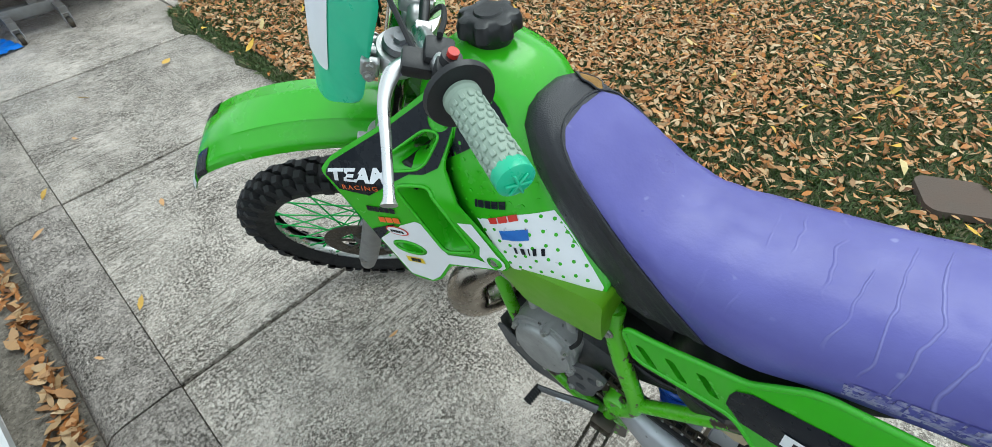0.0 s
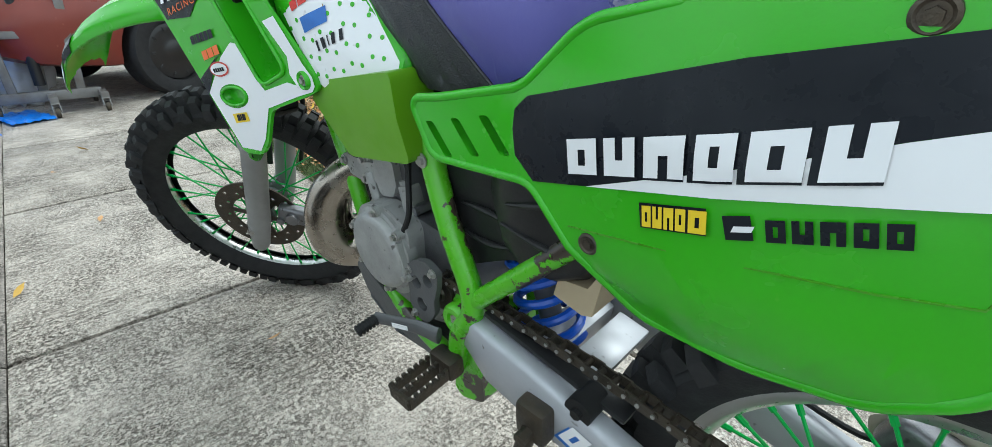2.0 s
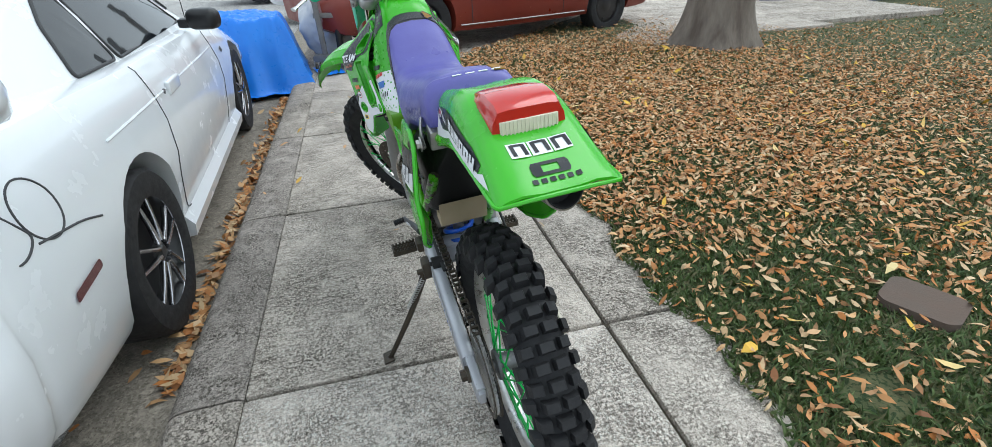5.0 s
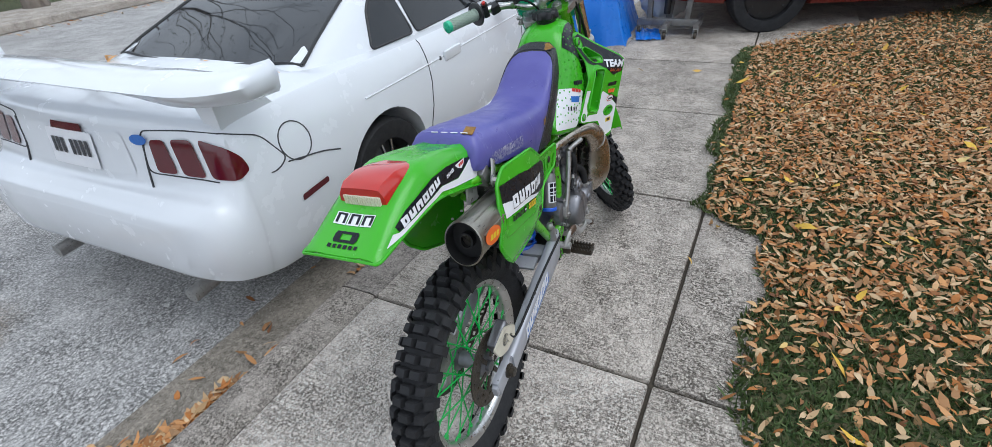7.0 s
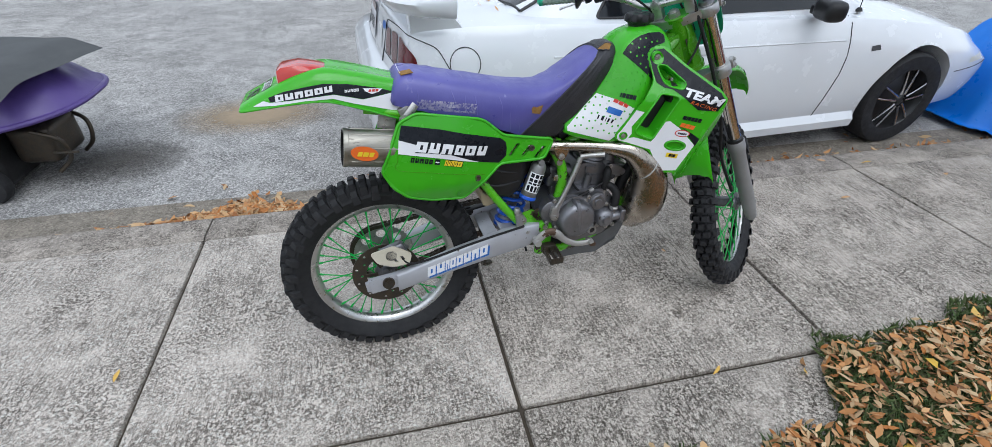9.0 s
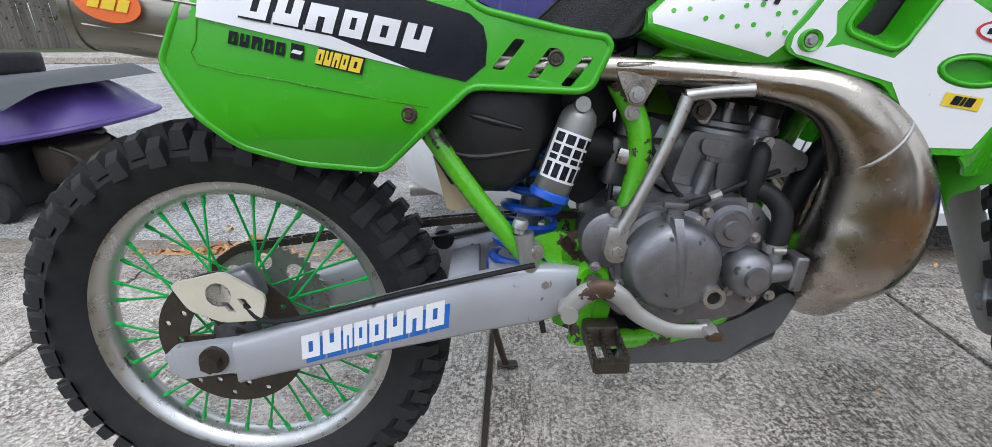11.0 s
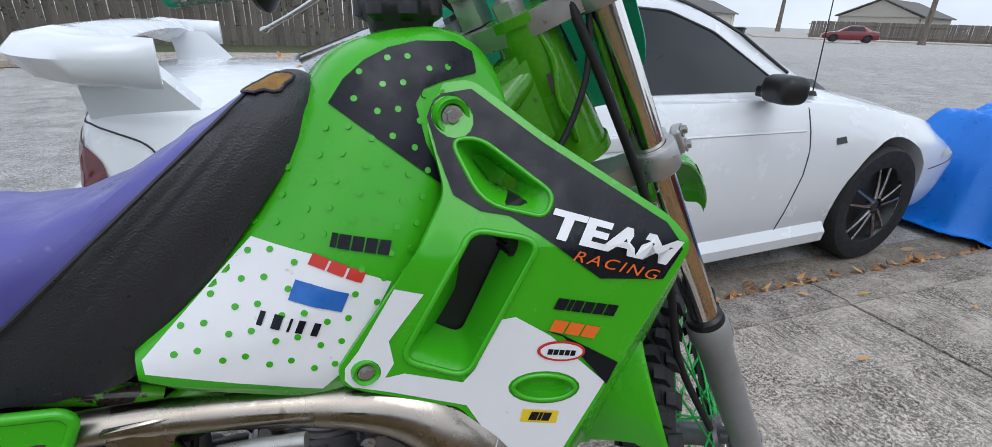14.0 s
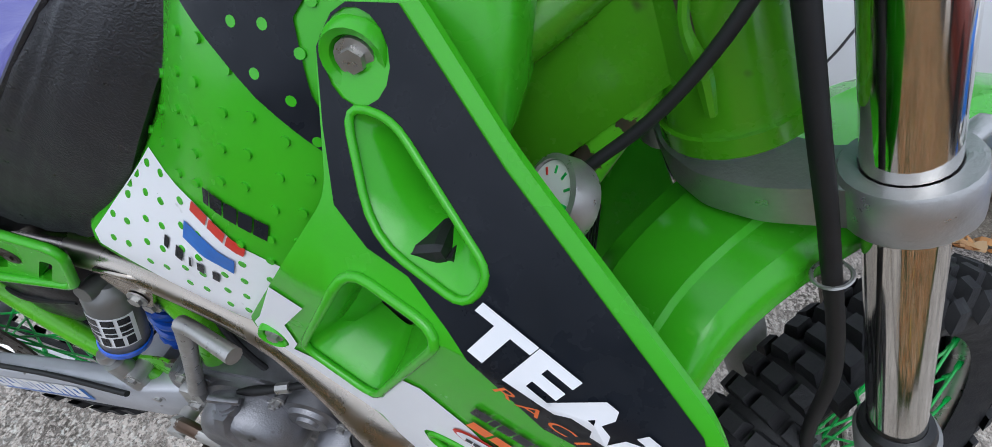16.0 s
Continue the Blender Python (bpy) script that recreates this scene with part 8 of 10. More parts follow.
# marks on the tail: laid on the top
def top_marks(specs, mat, nm, up=0.0015):
    for quad in specs:
        b = BM()
        b.faces.new([b.verts.new((x, y, rear_top(x, y) + up)) for x, y in quad])
        part(nm, b, mat, rear)
top_marks([[(-0.2265, y), (-0.2265, y + w), (-0.2505, y + w - 0.001), (-0.2505, y - 0.001)] for y, w in ((-0.043, 0.027), (-0.014, 0.029), (0.017, 0.028))], WHITE_DECAL, "pale_mark")
for y0, y1 in ((-0.041, -0.035), (-0.024, -0.018), (-0.011, -0.005), (0.006, 0.012), (0.020, 0.026), (0.036, 0.042)):
    top_marks([[(-0.229, y0), (-0.229, y1), (-0.248, y1 - 0.002), (-0.248, y0 - 0.002)]], BLACK_DECAL, "dark_mark", 0.0024)
top_marks([[(-0.2285, y0), (-0.2285, y1), (-0.2325, y1), (-0.2325, y0)] for y0, y1 in ((-0.037, -0.022), (-0.008, 0.008), (0.022, 0.038))], BLACK_DECAL, "dark_mark", 0.0024)
top_marks([[(-0.262, -0.024), (-0.262, 0.024), (-0.267, 0.027), (-0.267, -0.027)], [(-0.278, -0.027), (-0.278, 0.027), (-0.283, 0.024), (-0.283, -0.024)], [(-0.267, -0.027), (-0.267, -0.012), (-0.278, -0.012), (-0.278, -0.027)], [(-0.267, 0.012), (-0.267, 0.027), (-0.278, 0.027), (-0.278, 0.012)]] + [[(-0.287, y), (-0.287, y + 0.008), (-0.294, y + 0.008), (-0.294, y)] for y in (-0.036, -0.024, -0.012, 0.0, 0.012, 0.024)], BLACK_DECAL, "dark_mark")

def lamp_ring(x, lo, hi, w):
    return [(x, -w, lo), (x, -w * 0.96, lo + (hi - lo) * 0.6), (x, -w * 0.80, hi - 0.002), (x, -w * 0.5, hi), (x, w * 0.5, hi), (x, w * 0.80, hi - 0.002), (x, w * 0.96, lo + (hi - lo) * 0.6), (x, w, lo)]
lamp_bm = loft([lamp_ring(-0.084, 0.985, 0.9965, 0.046), lamp_ring(-0.102, 0.984, 1.001, 0.055), lamp_ring(-0.150, 0.972, 1.010, 0.057), lamp_ring(-0.192, 0.957, 1.006, 0.056), lamp_ring(-0.204, 0.955, 0.998, 0.055)])
tail = part("tail_lamp", lamp_bm, RED_LENS, bike, "faded red plastic tail lamp", sharp=35)
part("lamp_window", box(0.004, 0.086, 0.022, pose(-0.2045, 0, 0.972, 0, 0, 0), 0.001, 1), CLEAR_LENS, tail, "clear ribbed lens strip")
for k in range(15):
    part("lens_rib", box(0.002, 0.002, 0.021, pose(-0.2072, -0.04 + 0.0057 * k, 0.972)), CLEAR_LENS, tail)
for s in (-1, 1):
    part("lamp_screw", bolt((-0.185, s * 0.0560, 0.968), (0, s, 0), 0.0035, 0.002), STEEL, tail)
part("inner_guard", loft([[(0.13, -0.055, 0.90), (0.13, 0.055, 0.90), (0.13, 0.05, 0.865), (0.13, -0.05, 0.865)], [(0.07, -0.055, 0.905), (0.07, 0.055, 0.905), (0.07, 0.05, 0.868), (0.07, -0.05, 0.868)], [(0.0, -0.045, 0.92), (0.0, 0.05, 0.92), (0.0, 0.05, 0.888), (0.0, -0.04, 0.888)]]), GREEN, bike, "green inner rear guard", sharp=25)

# added black sheet standing in for shade under the tank behind the cylinder head
part("heat_flap", sheet(rounded([(0.615, 0.735), (0.615, 0.655), (0.70, 0.628), (0.80, 0.600), (0.868, 0.600), (0.905, 0.66), (0.900, 0.735)], 0.015), lambda a, b: 0.052 + 0.01 * math.sin(a * 40), 0.004, 0.02), BLACK_PLASTIC, bike, "added black sheet standing in for the shade under the tank", sharp=50)

# ---------------------------------------------------------------- cars
SWAP = Matrix(((0, 1, 0, 0), (1, 0, 0, 0), (0, 0, 1, 0), (0, 0, 0, 1)))


def body_ring(x, zb, ws, wm, zm, wb, zbelt, zc):
    half = [(ws * 0.85, zb), (ws * 0.97, zb + 0.015), (ws, zb + 0.06), (ws + (wm - ws) * 0.5, zb + (zm - zb) * 0.5), (wm, zm), (wm * 0.992, zm + (zbelt - zm) * 0.35), (wm * 0.6 + wb * 0.4, zm + (zbelt - zm) * 0.62), (wb + 0.012, zbelt - 0.030), (wb - 0.010, zbelt - 0.006), (wb - 0.05, zbelt + 0.004), (wb * 0.6, zbelt + (zc - zbelt) * 0.75), (wb * 0.25, zc - 0.002)]
    return [(x, -y, z) for y, z in half] + [(x, 0, zc)] + [(x, y, z) for y, z in half[::-1]]


def cabin_ring(x, zl, zt, wl, wt):
    h = zt - zl
    half = [(wl, zl), (wl - (wl - wt) * 0.45, zl + h * 0.5), (wt + (wl - wt) * 0.10, zl + h * 0.90), (wt - 0.03, zl + h * 0.965), (wt * 0.6, zt - 0.006), (wt * 0.25, zt)]
    return [(x, -y, z) for y, z in half] + [(x, 0, zt)] + [(x, y, z) for y, z in half[::-1]]


def car_tyre(r, w):
    return lathe([(r * 0.66, -w * 0.46), (r * 0.80, -w * 0.52), (r * 0.95, -w * 0.50), (r * 0.99, -w * 0.42), (r, -w * 0.25), (r, w * 0.25), (r * 0.99, w * 0.42), (r * 0.95, w * 0.50), (r * 0.80, w * 0.52), (r * 0.66, w * 0.46)], 56, "y")


def add_wheel(car, name, x, y, r, w, style, side):
    """side: -1 for the right-hand wheels. The wheel's face looks outwards."""
    wheel = part(name, car_tyre(r, w), RUBBER, car, "black road tyre and wheel")
    wheel.matrix_basis = Matrix.Translation((x, y, r))
    fy = side * w * 0.46
    barrel = lathe([(r * 0.70, fy), (r * 0.69, fy - side * 0.012), (r * 0.64, fy - side * 0.03), (r * 0.62, -fy * 0.8)], 48, "y")
    part("rim", barrel, WHEEL_BLACK, wheel)
    if style == "alloy":
        part("rim_lip", lathe([(r * 0.690, fy - side * 0.004), (r * 0.700, fy), (r * 0.685, fy + side * 0.002), (r * 0.680, fy - side * 0.006)], 48, "y", None, True), WHEEL_SILVER, wheel, "machined rim lip")
    part("wheel_back", rod((0, fy - side * 0.09, 0), (0, fy - side * 0.10, 0), r * 0.62, seg=40), WHEEL_BLACK, wheel)
    if style == "alloy":
        for k in range(5):
            t = 2 * math.pi * k / 5 + 0.3
            for d in (-0.16, 0.16):
                p = Vector((0.045 * math.cos(t + d * 2.0), fy - side * 0.004, 0.045 * math.sin(t + d * 2.0)))
                q = Vector((r * 0.655 * math.cos(t + d * 1.25), fy - side * 0.012, r * 0.655 * math.sin(t + d * 1.25)))
                part("spoke", tube([p, (p + q) / 2 + Vector((0, side * 0.004, 0)), q], [0.014, 0.011, 0.011], 8, 3, squash=(1.0, 0.8)), WHEEL_SILVER, wheel)
        part("hub_cap", lathe([(0, fy + side * 0.004), (0.024, fy + side * 0.003), (0.030, fy - side * 0.006), (0.062, fy - side * 0.016)], 28, "y"), WHEEL_BLACK, wheel)
    else:
        disc = lathe([(0, fy - side * 0.025), (r * 0.20, fy - side * 0.022), (r * 0.30, fy - side * 0.035), (r * 0.48, fy - side * 0.020), (r * 0.62, fy - side * 0.030)], 44, "y")
        part("wheel_disc", disc, WHEEL_BLACK, wheel, "plain black steel wheel")
        for k in range(10):
            t = 2 * math.pi * k / 10
            part("wheel_slot", box(0.030, 0.006, 0.018, Matrix.Rotation(-t, 4, "Y") @ Matrix.Translation((r * 0.52, fy - side * 0.020, 0)), 0.004), TRIM, wheel)
    return wheel


def make_car(name, m, label, paint, stations, cabin, wheels, r, style="steel", tint=True):
    """A car on its wheels; x runs ahead from the rear bumper. wheels: x of the axles and y of the tyres' middle."""
    car = thing(name, m, label, "car")
    bm = loft([body_ring(*s) for s in [tuple(q) for q in spline(stations, 8)]])
    bmesh.ops.recalc_face_normals(bm, faces=bm.faces)
    rear_x, front_x, wy = wheels
    cutters = []
    for x in (rear_x, front_x):
        cutters.append(rod((x, -(wy - 0.16), r + 0.01), (x, -1.2, r + 0.01), r + 0.045, seg=40))
    bm = cut_away(bm, cutters)
    bmesh.ops.bisect_plane(bm, geom=bm.verts[:] + bm.edges[:] + bm.faces[:], plane_co=(0, 0, 0), plane_no=(0, 1, 0), clear_outer=True)
    bm = join(bm, mirrored(bm.copy()))
    bmesh.ops.remove_doubles(bm, verts=bm.verts, dist=0.0005)
    bm2 = bm.copy()
    body = part("body", bm, paint, car, "painted car body", sharp=32)
    cab = loft([cabin_ring(*s) for s in [tuple(q) for q in spline(cabin, 4)]])
    bmesh.ops.recalc_face_normals(cab, faces=cab.faces)
    cab2 = cab.copy()
    part("cabin", cab, paint, car, "painted roof and pillars", sharp=50)
    for x in (rear_x, front_x):
        for s in (-1, 1):
            add_wheel(car, "wheel", x, s * wy, r, 0.205, style, s)
    return car, body, bm2, cab2


def glass_side(car, cab, outline, sides=(-1, 1)):
    for s in sides:
        f = skin(cab, s)
        w = part("side_window", sheet(rounded(outline, 0.03), f, 0.0, 0.08, lift=s * 0.005), TINT, car, "dark tinted side window")
        ln = [(x, f(x, z) + s * 0.004, z) for x, z in rounded(outline, 0.03)]
        part("window_seal", tube(ln + ln[:2], 0.007, 6, 1, smooth=False, caps=False), TRIM, w)


def glass_top(car, cab, x0, x1, w0, w1, name, bow=0.10):
    """A rear window or windscreen laid on the cabin from above: from x0 (half-width w0) to x1 (w1)."""
    tr = BVHTree.FromBMesh(cab)
    bm = BM()
    rows = []
    for i in range(13):
        t = i / 12
        row = []
        for j in range(15):
            k = j / 7 - 1
            x, y = x0 + (x1 - x0) * t + bow * (1 - t) * (k * k) * (1 if x1 > x0 else -1), (w0 + (w1 - w0) * t) * k
            h = tr.ray_cast(Vector((x, y, 3)), Vector((0, 0, -1)))
            row.append(bm.verts.new((x, y, (h[0].z if h[0] is not None else 1.0) + 0.006)))
        rows.append(row)
    for a, b in zip(rows, rows[1:]):
        for j in range(14):
            bm.faces.new((a[j], a[j + 1], b[j + 1], b[j]))
    edge = [v.co.copy() for v in rows[0]] + [r[-1].co.copy() for r in rows[1:]] + [v.co.copy() for v in rows[-1][::-1][1:]] + [r[0].co.copy() for r in rows[::-1][1:]]
    g = part(name, bm, TINT, car, "dark tinted car glass")
    part("glass_seal", tube([tuple(p) for p in edge], 0.008, 6, 1, smooth=False, caps=False), TRIM, g)
    return g


# --- white coupe at the kerb
K = 0.985
COUPE = Matrix.Translation((-0.42, 2.333, -0.147)) @ Matrix.Rotation(radians(3.2), 4, "Z") @ Matrix.Scale(K, 4)
coupe, coupe_body, cb_bm, cc_bm = make_car("coupe", COUPE, "white two-door coupe with rear spoiler parked at the kerb", WHITE_PAINT,
    [(-0.02, 0.40, 0.55, 0.58, 0.50, 0.54, 0.585, 0.595), (0.0, 0.36, 0.70, 0.745, 0.51, 0.70, 0.635, 0.645), (0.06, 0.325, 0.79, 0.835, 0.53, 0.785, 0.68, 0.69), (0.135, 0.30, 0.825, 0.865, 0.54, 0.80, 0.72, 0.735), (0.175, 0.285, 0.832, 0.872, 0.55, 0.805, 0.885, 0.915), (0.21, 0.275, 0.83, 0.868, 0.56, 0.80, 0.948, 0.978), (0.32, 0.255, 0.84, 0.88, 0.57, 0.805, 0.962, 0.995),
     (0.8, 0.21, 0.85, 0.90, 0.57, 0.815, 0.960, 0.998), (1.5, 0.19, 0.85, 0.90, 0.57, 0.82, 0.935, 0.975), (2.2, 0.185, 0.85, 0.90, 0.57, 0.825, 0.92, 0.96), (2.8, 0.185, 0.85, 0.895, 0.57, 0.82, 0.905, 0.945), (3.1, 0.19, 0.85, 0.895, 0.565, 0.81, 0.885, 0.94),
     (3.6, 0.20, 0.85, 0.892, 0.56, 0.79, 0.83, 0.895), (4.05, 0.22, 0.82, 0.865, 0.53, 0.745, 0.755, 0.815), (4.35, 0.22, 0.75, 0.80, 0.49, 0.66, 0.66, 0.715), (4.52, 0.24, 0.64, 0.69, 0.46, 0.55, 0.575, 0.62), (4.6, 0.28, 0.50, 0.54, 0.44, 0.44, 0.51, 0.535)],
    [(0.72, 0.93, 0.965, 0.73, 0.62), (0.95, 0.93, 1.055, 0.75, 0.62), (1.3, 0.93, 1.19, 0.765, 0.60), (1.65, 0.925, 1.295, 0.77, 0.565), (1.95, 0.92, 1.335, 0.772, 0.555), (2.25, 0.915, 1.33, 0.772, 0.56), (2.5, 0.91, 1.27, 0.77, 0.575), (2.8, 0.905, 1.125, 0.76, 0.62), (3.1, 0.90, 0.955, 0.74, 0.68)],
    (1.04, 3.61, 0.775), 0.325, "alloy")
def bow(v):
    """The tail bows back in the middle above the bumper."""
    k = min(1.0, max(0.0, (0.5 - v.co.x) / 0.3)) * min(1.0, max(0.0, (v.co.z - 0.66) / 0.08))
    v.co.x += k * (0.075 * (v.co.y / 0.85) ** 2 - 0.055)


for v in list(coupe_body.data.vertices) + list(cb_bm.verts):
    bow(v)
glass_side(coupe, cc_bm, [(1.22, 0.955), (1.34, 1.11), (1.47, 1.20), (1.60, 1.235), (1.60, 0.948)])
glass_side(coupe, cc_bm, [(1.64, 0.946), (1.64, 1.24), (1.95, 1.275), (2.22, 1.262), (2.46, 1.185), (2.86, 0.945)])
glass_top(coupe, cc_bm, 0.76, 1.62, 0.66, 0.50, "rear_window", 0.06)
glass_top(coupe, cc_bm, 3.02, 2.30, 0.68, 0.52, "windscreen", 0.10)
cf = skin(cb_bm, -1)


def seam_line(pts, r=0.0035, parent=coupe_body, f=cf, n=6):
    line = [(p[0], f(p[0], p[1]) - 0.0005, p[1]) for p in spline(pts, n)]
    return part("panel_gap", tube(line, r, 5, 1, smooth=False), SEAM, parent)


seam_line([(1.54, 0.925), (1.545, 0.80), (1.50, 0.60), (1.47, 0.42), (1.50, 0.30), (1.60, 0.27)])
seam_line([(2.93, 0.90), (2.93, 0.70), (2.90, 0.45), (2.87, 0.28)])
seam_line([(1.60, 0.27), (2.2, 0.262), (2.87, 0.275)])
seam_line([(0.40, 0.735), (0.47, 0.722), (0.58, 0.70), (0.68, 0.665)])
seam_line([(4.0, 0.50), (4.25, 0.52), (4.45, 0.54)])
seam_line([(0.475 + 0.078 * math.cos(t), 0.794 + 0.078 * math.sin(t)) for t in [i * 2 * math.pi / 20 for i in range(21)]], 0.003, n=2)
part("body_crease", tube([(x, cf(x, z) + 0.001, z) for x, z in [(0.95, 0.80), (1.5, 0.79), (2.2, 0.785), (2.9, 0.775)]], 0.006, 6, 4), WHITE_PAINT, coupe_body)
part("side_skirt", loft([[(x, -0.80, 0.17), (x, -0.880, 0.18), (x, -0.888, 0.235), (x, -0.85, 0.29), (x, -0.80, 0.29)] for x in (1.42, 1.5, 2.3, 3.15, 3.22)]), WHITE_PAINT, coupe_body, "white side skirt")
hx, hz = 1.82, 0.785
part("door_handle", box(0.20, 0.022, 0.062, pose(hx, cf(hx, hz) - 0.006, hz, 4, 0, 0), 0.010, 3), WHITE_PAINT, coupe_body, "white door handle")
part("lock", rod((hx - 0.14, cf(hx - 0.14, hz) + 0.004, hz), (hx - 0.14, cf(hx - 0.14, hz) - 0.004, hz), 0.012, seg=16), TRIM, coupe_body)
mir = box(0.13, 0.17, 0.115, None, 0.052, 5)
mir.transform(pose(2.60, -0.935, 0.978, 0, 0, -12))
mir = join(mir, box(0.10, 0.10, 0.05, pose(2.65, -0.84, 0.955), 0.015))
part("door_mirror", mir, BLACK_PLASTIC, coupe, "black door mirror")
part("door_mirror", mirrored(join(box(0.15, 0.20, 0.115, pose(2.58, -0.955, 0.985, 0, 0, -12), 0.045, 4), box(0.10, 0.10, 0.05, pose(2.65, -0.84, 0.955), 0.015))), BLACK_PLASTIC, coupe, "black door mirror")
ant = join(rod((3.05, -0.74, 0.915), (3.05, -0.74, 0.935), 0.022, 0.012, seg=16), rod((3.05, -0.74, 0.93), (2.98, -0.76, 1.55), 0.003, 0.002, seg=6))
part("aerial", ant, BLACK_PLASTIC, coupe, "thin whip aerial")
half_wing = [(0.44, -0.875, 1.075, 0.020), (0.37, -0.88, 1.080, 0.045), (0.28, -0.855, 1.082, 0.075), (0.215, -0.775, 1.089, 0.10), (0.19, -0.625, 1.100, 0.112), (0.175, -0.33, 1.110, 0.118), (0.17, 0.0, 1.114, 0.118)]
wing_pts = half_wing + [(x, -y, z, w) for x, y, z, w in half_wing[-2::-1]]
fine = spline([(x, y * 1.06, z, w) for x, y, z, w in wing_pts], 5)
rings = []
for i, (x, y, z, w) in enumerate(fine):
    a, b = fine[max(i - 1, 0)], fine[min(i + 1, len(fine) - 1)]
    t = Vector((b[0] - a[0], b[1] - a[1], 0)).normalized()
    n = Vector((t.y, -t.x, 0))
    thick = 1.0 + 0.7 * min(1.0, max(0.0, (abs(y) - 0.55) / 0.2))
    rings.append([tuple(Vector((x - 0.02, y, z + 0.028)) + n * (w * u) + Vector((0, 0, h * thick))) for u, h in ((-1.0, -0.004), (-0.7, 0.016), (0.0, 0.026), (0.7, 0.016), (1.0, -0.010), (0.55, -0.034), (0.0, -0.044), (-0.6, -0.034))])
part("spoiler", loft(rings), WHITE_PAINT, coupe, "white rear wing spoiler with swept ends", sharp=60)
for s in (-1, 1):
    part("spoiler_foot", loft([[(0.22, s * 0.72, 0.95), (0.48, s * 0.73, 0.965), (0.48, s * 0.80, 0.95), (0.22, s * 0.80, 0.94)], [(0.20, s * 0.72, 1.105), (0.36, s * 0.74, 1.10), (0.36, s * 0.83, 1.09), (0.21, s * 0.82, 1.10)]]), WHITE_PAINT, coupe, sharp=60)
# back of the car: laid on its rear face
rtr = BVHTree.FromBMesh(cb_bm)


def back_f(y, z):
    h = rtr.ray_cast(Vector((-1, y, z)), Vector((1, 0, 0)))
    return h[0].x if h[0] is not None else 0.2


def on_back(outline, lift, thick=0.0):
    b = sheet(outline, back_f, thick, 0.04, lift=-lift)
    b.transform(SWAP)
    return b


# the lamps wrap round the rear corners: laid on from a diagonal
def on_corner(s, outline, lift, line=0.0):
    turn = Matrix.Rotation(radians(-45 * -s), 4, "Z")
    b = cb_bm.copy()
    b.transform(turn)
    tr = BVHTree.FromBMesh(b)
    b.free()

    def f(y, z):
        h = tr.ray_cast(Vector((-3, y, z)), Vector((1, 0, 0)))
        return h[0].x if h[0] is not None else 0.0
    pts = [(s * y, z) for y, z in outline]
    if line:
        out = tube([(f(y, z) - lift, y, z) for y, z in pts], line, 5, 1, smooth=False)
    else:
        out = sheet(pts, f, 0.0, 0.03, lift=-lift)
        out.transform(SWAP)
    out.transform(turn.inverted())
    return out


for s in (-1, 1):
    rim_line = rounded([(0.410, 0.932), (0.58, 0.940), (0.72, 0.932), (0.83, 0.875), (0.900, 0.755), (0.86, 0.725), (0.62, 0.757), (0.385, 0.768)], 0.03)
    part("panel_gap", on_corner(s, rim_line + rim_line[:1], 0.001, 0.003), SEAM, coupe_body)
    for pts in ([(0.424, 0.775), (0.504, 0.773), (0.494, 0.905), (0.434, 0.901)], [(0.526, 0.771), (0.612, 0.768), (0.598, 0.910), (0.518, 0.908)], [(0.634, 0.767), (0.732, 0.760), (0.772, 0.778), (0.758, 0.832), (0.716, 0.886), (0.624, 0.914)]):
        part("tail_lamp", on_corner(s, rounded(pts, 0.02), 0.007), CAR_LAMP, coupe, "dark red tail lamp")
part("plate_recess", on_back(rounded([(-0.36, 0.750), (0.36, 0.750), (0.33, 0.915), (-0.33, 0.915)], 0.03), 0.003), WHITE_PAINT, coupe_body)
lp = part("licence_plate", on_back(rounded([(-0.16, 0.755), (0.16, 0.755), (0.16, 0.905), (-0.16, 0.905)], 0.012), 0.012), WHITE_DECAL, coupe, "white licence plate with dark bars")
for k in range(8):
    if k != 3:
        part("plate_bar", on_back([(0.125 - 0.033 * k, 0.805), (0.125 - 0.033 * k - 0.022, 0.805), (0.125 - 0.033 * k - 0.022, 0.87), (0.125 - 0.033 * k, 0.87)], 0.016), SEAM, lp)
part("emblem", on_back([(-0.43 + 0.045 * math.cos(t), 0.900 + 0.02 * math.sin(t)) for t in [i * 0.3142 for i in range(20)]], 0.012), BLUE_DECAL, coupe_body, "blue oval emblem")
part("deck_mark", on_back([(-0.11, 0.905), (0.11, 0.905), (0.10, 0.935), (-0.10, 0.935)], 0.012), CAR_LAMP, coupe_body, "faded red brake lamp strip")
for s in (-1, 1):
    part("panel_gap", tube([(back_f(s * y, z) - 0.001, s * y, z) for y, z in [(0.44, 0.71), (0.43, 0.80), (0.445, 0.91)]], 0.004, 5, 4), SEAM, coupe_body)
    part("exhaust_tip", rod((-0.01, s * 0.5, 0.235), (0.25, s * 0.5, 0.245), 0.035, seg=18), STEEL, coupe)
part("side_marker", sheet(rounded([(0.40, 0.548), (0.56, 0.562), (0.56, 0.590), (0.40, 0.578)], 0.01), cf, 0.0, 0.05, lift=-0.004), CAR_LAMP, coupe_body, "red side marker")
part("fender_badge", sheet([(3.12, 0.70), (3.20, 0.705), (3.19, 0.735), (3.12, 0.73)], cf, 0, 0.05, lift=-0.004), SEAM, coupe_body)
part("front_marker", sheet(rounded([(4.12, 0.55), (4.3, 0.56), (4.3, 0.60), (4.12, 0.59)], 0.01), cf, 0.0, 0.05, lift=-0.004), CLEAR_LENS, coupe_body)
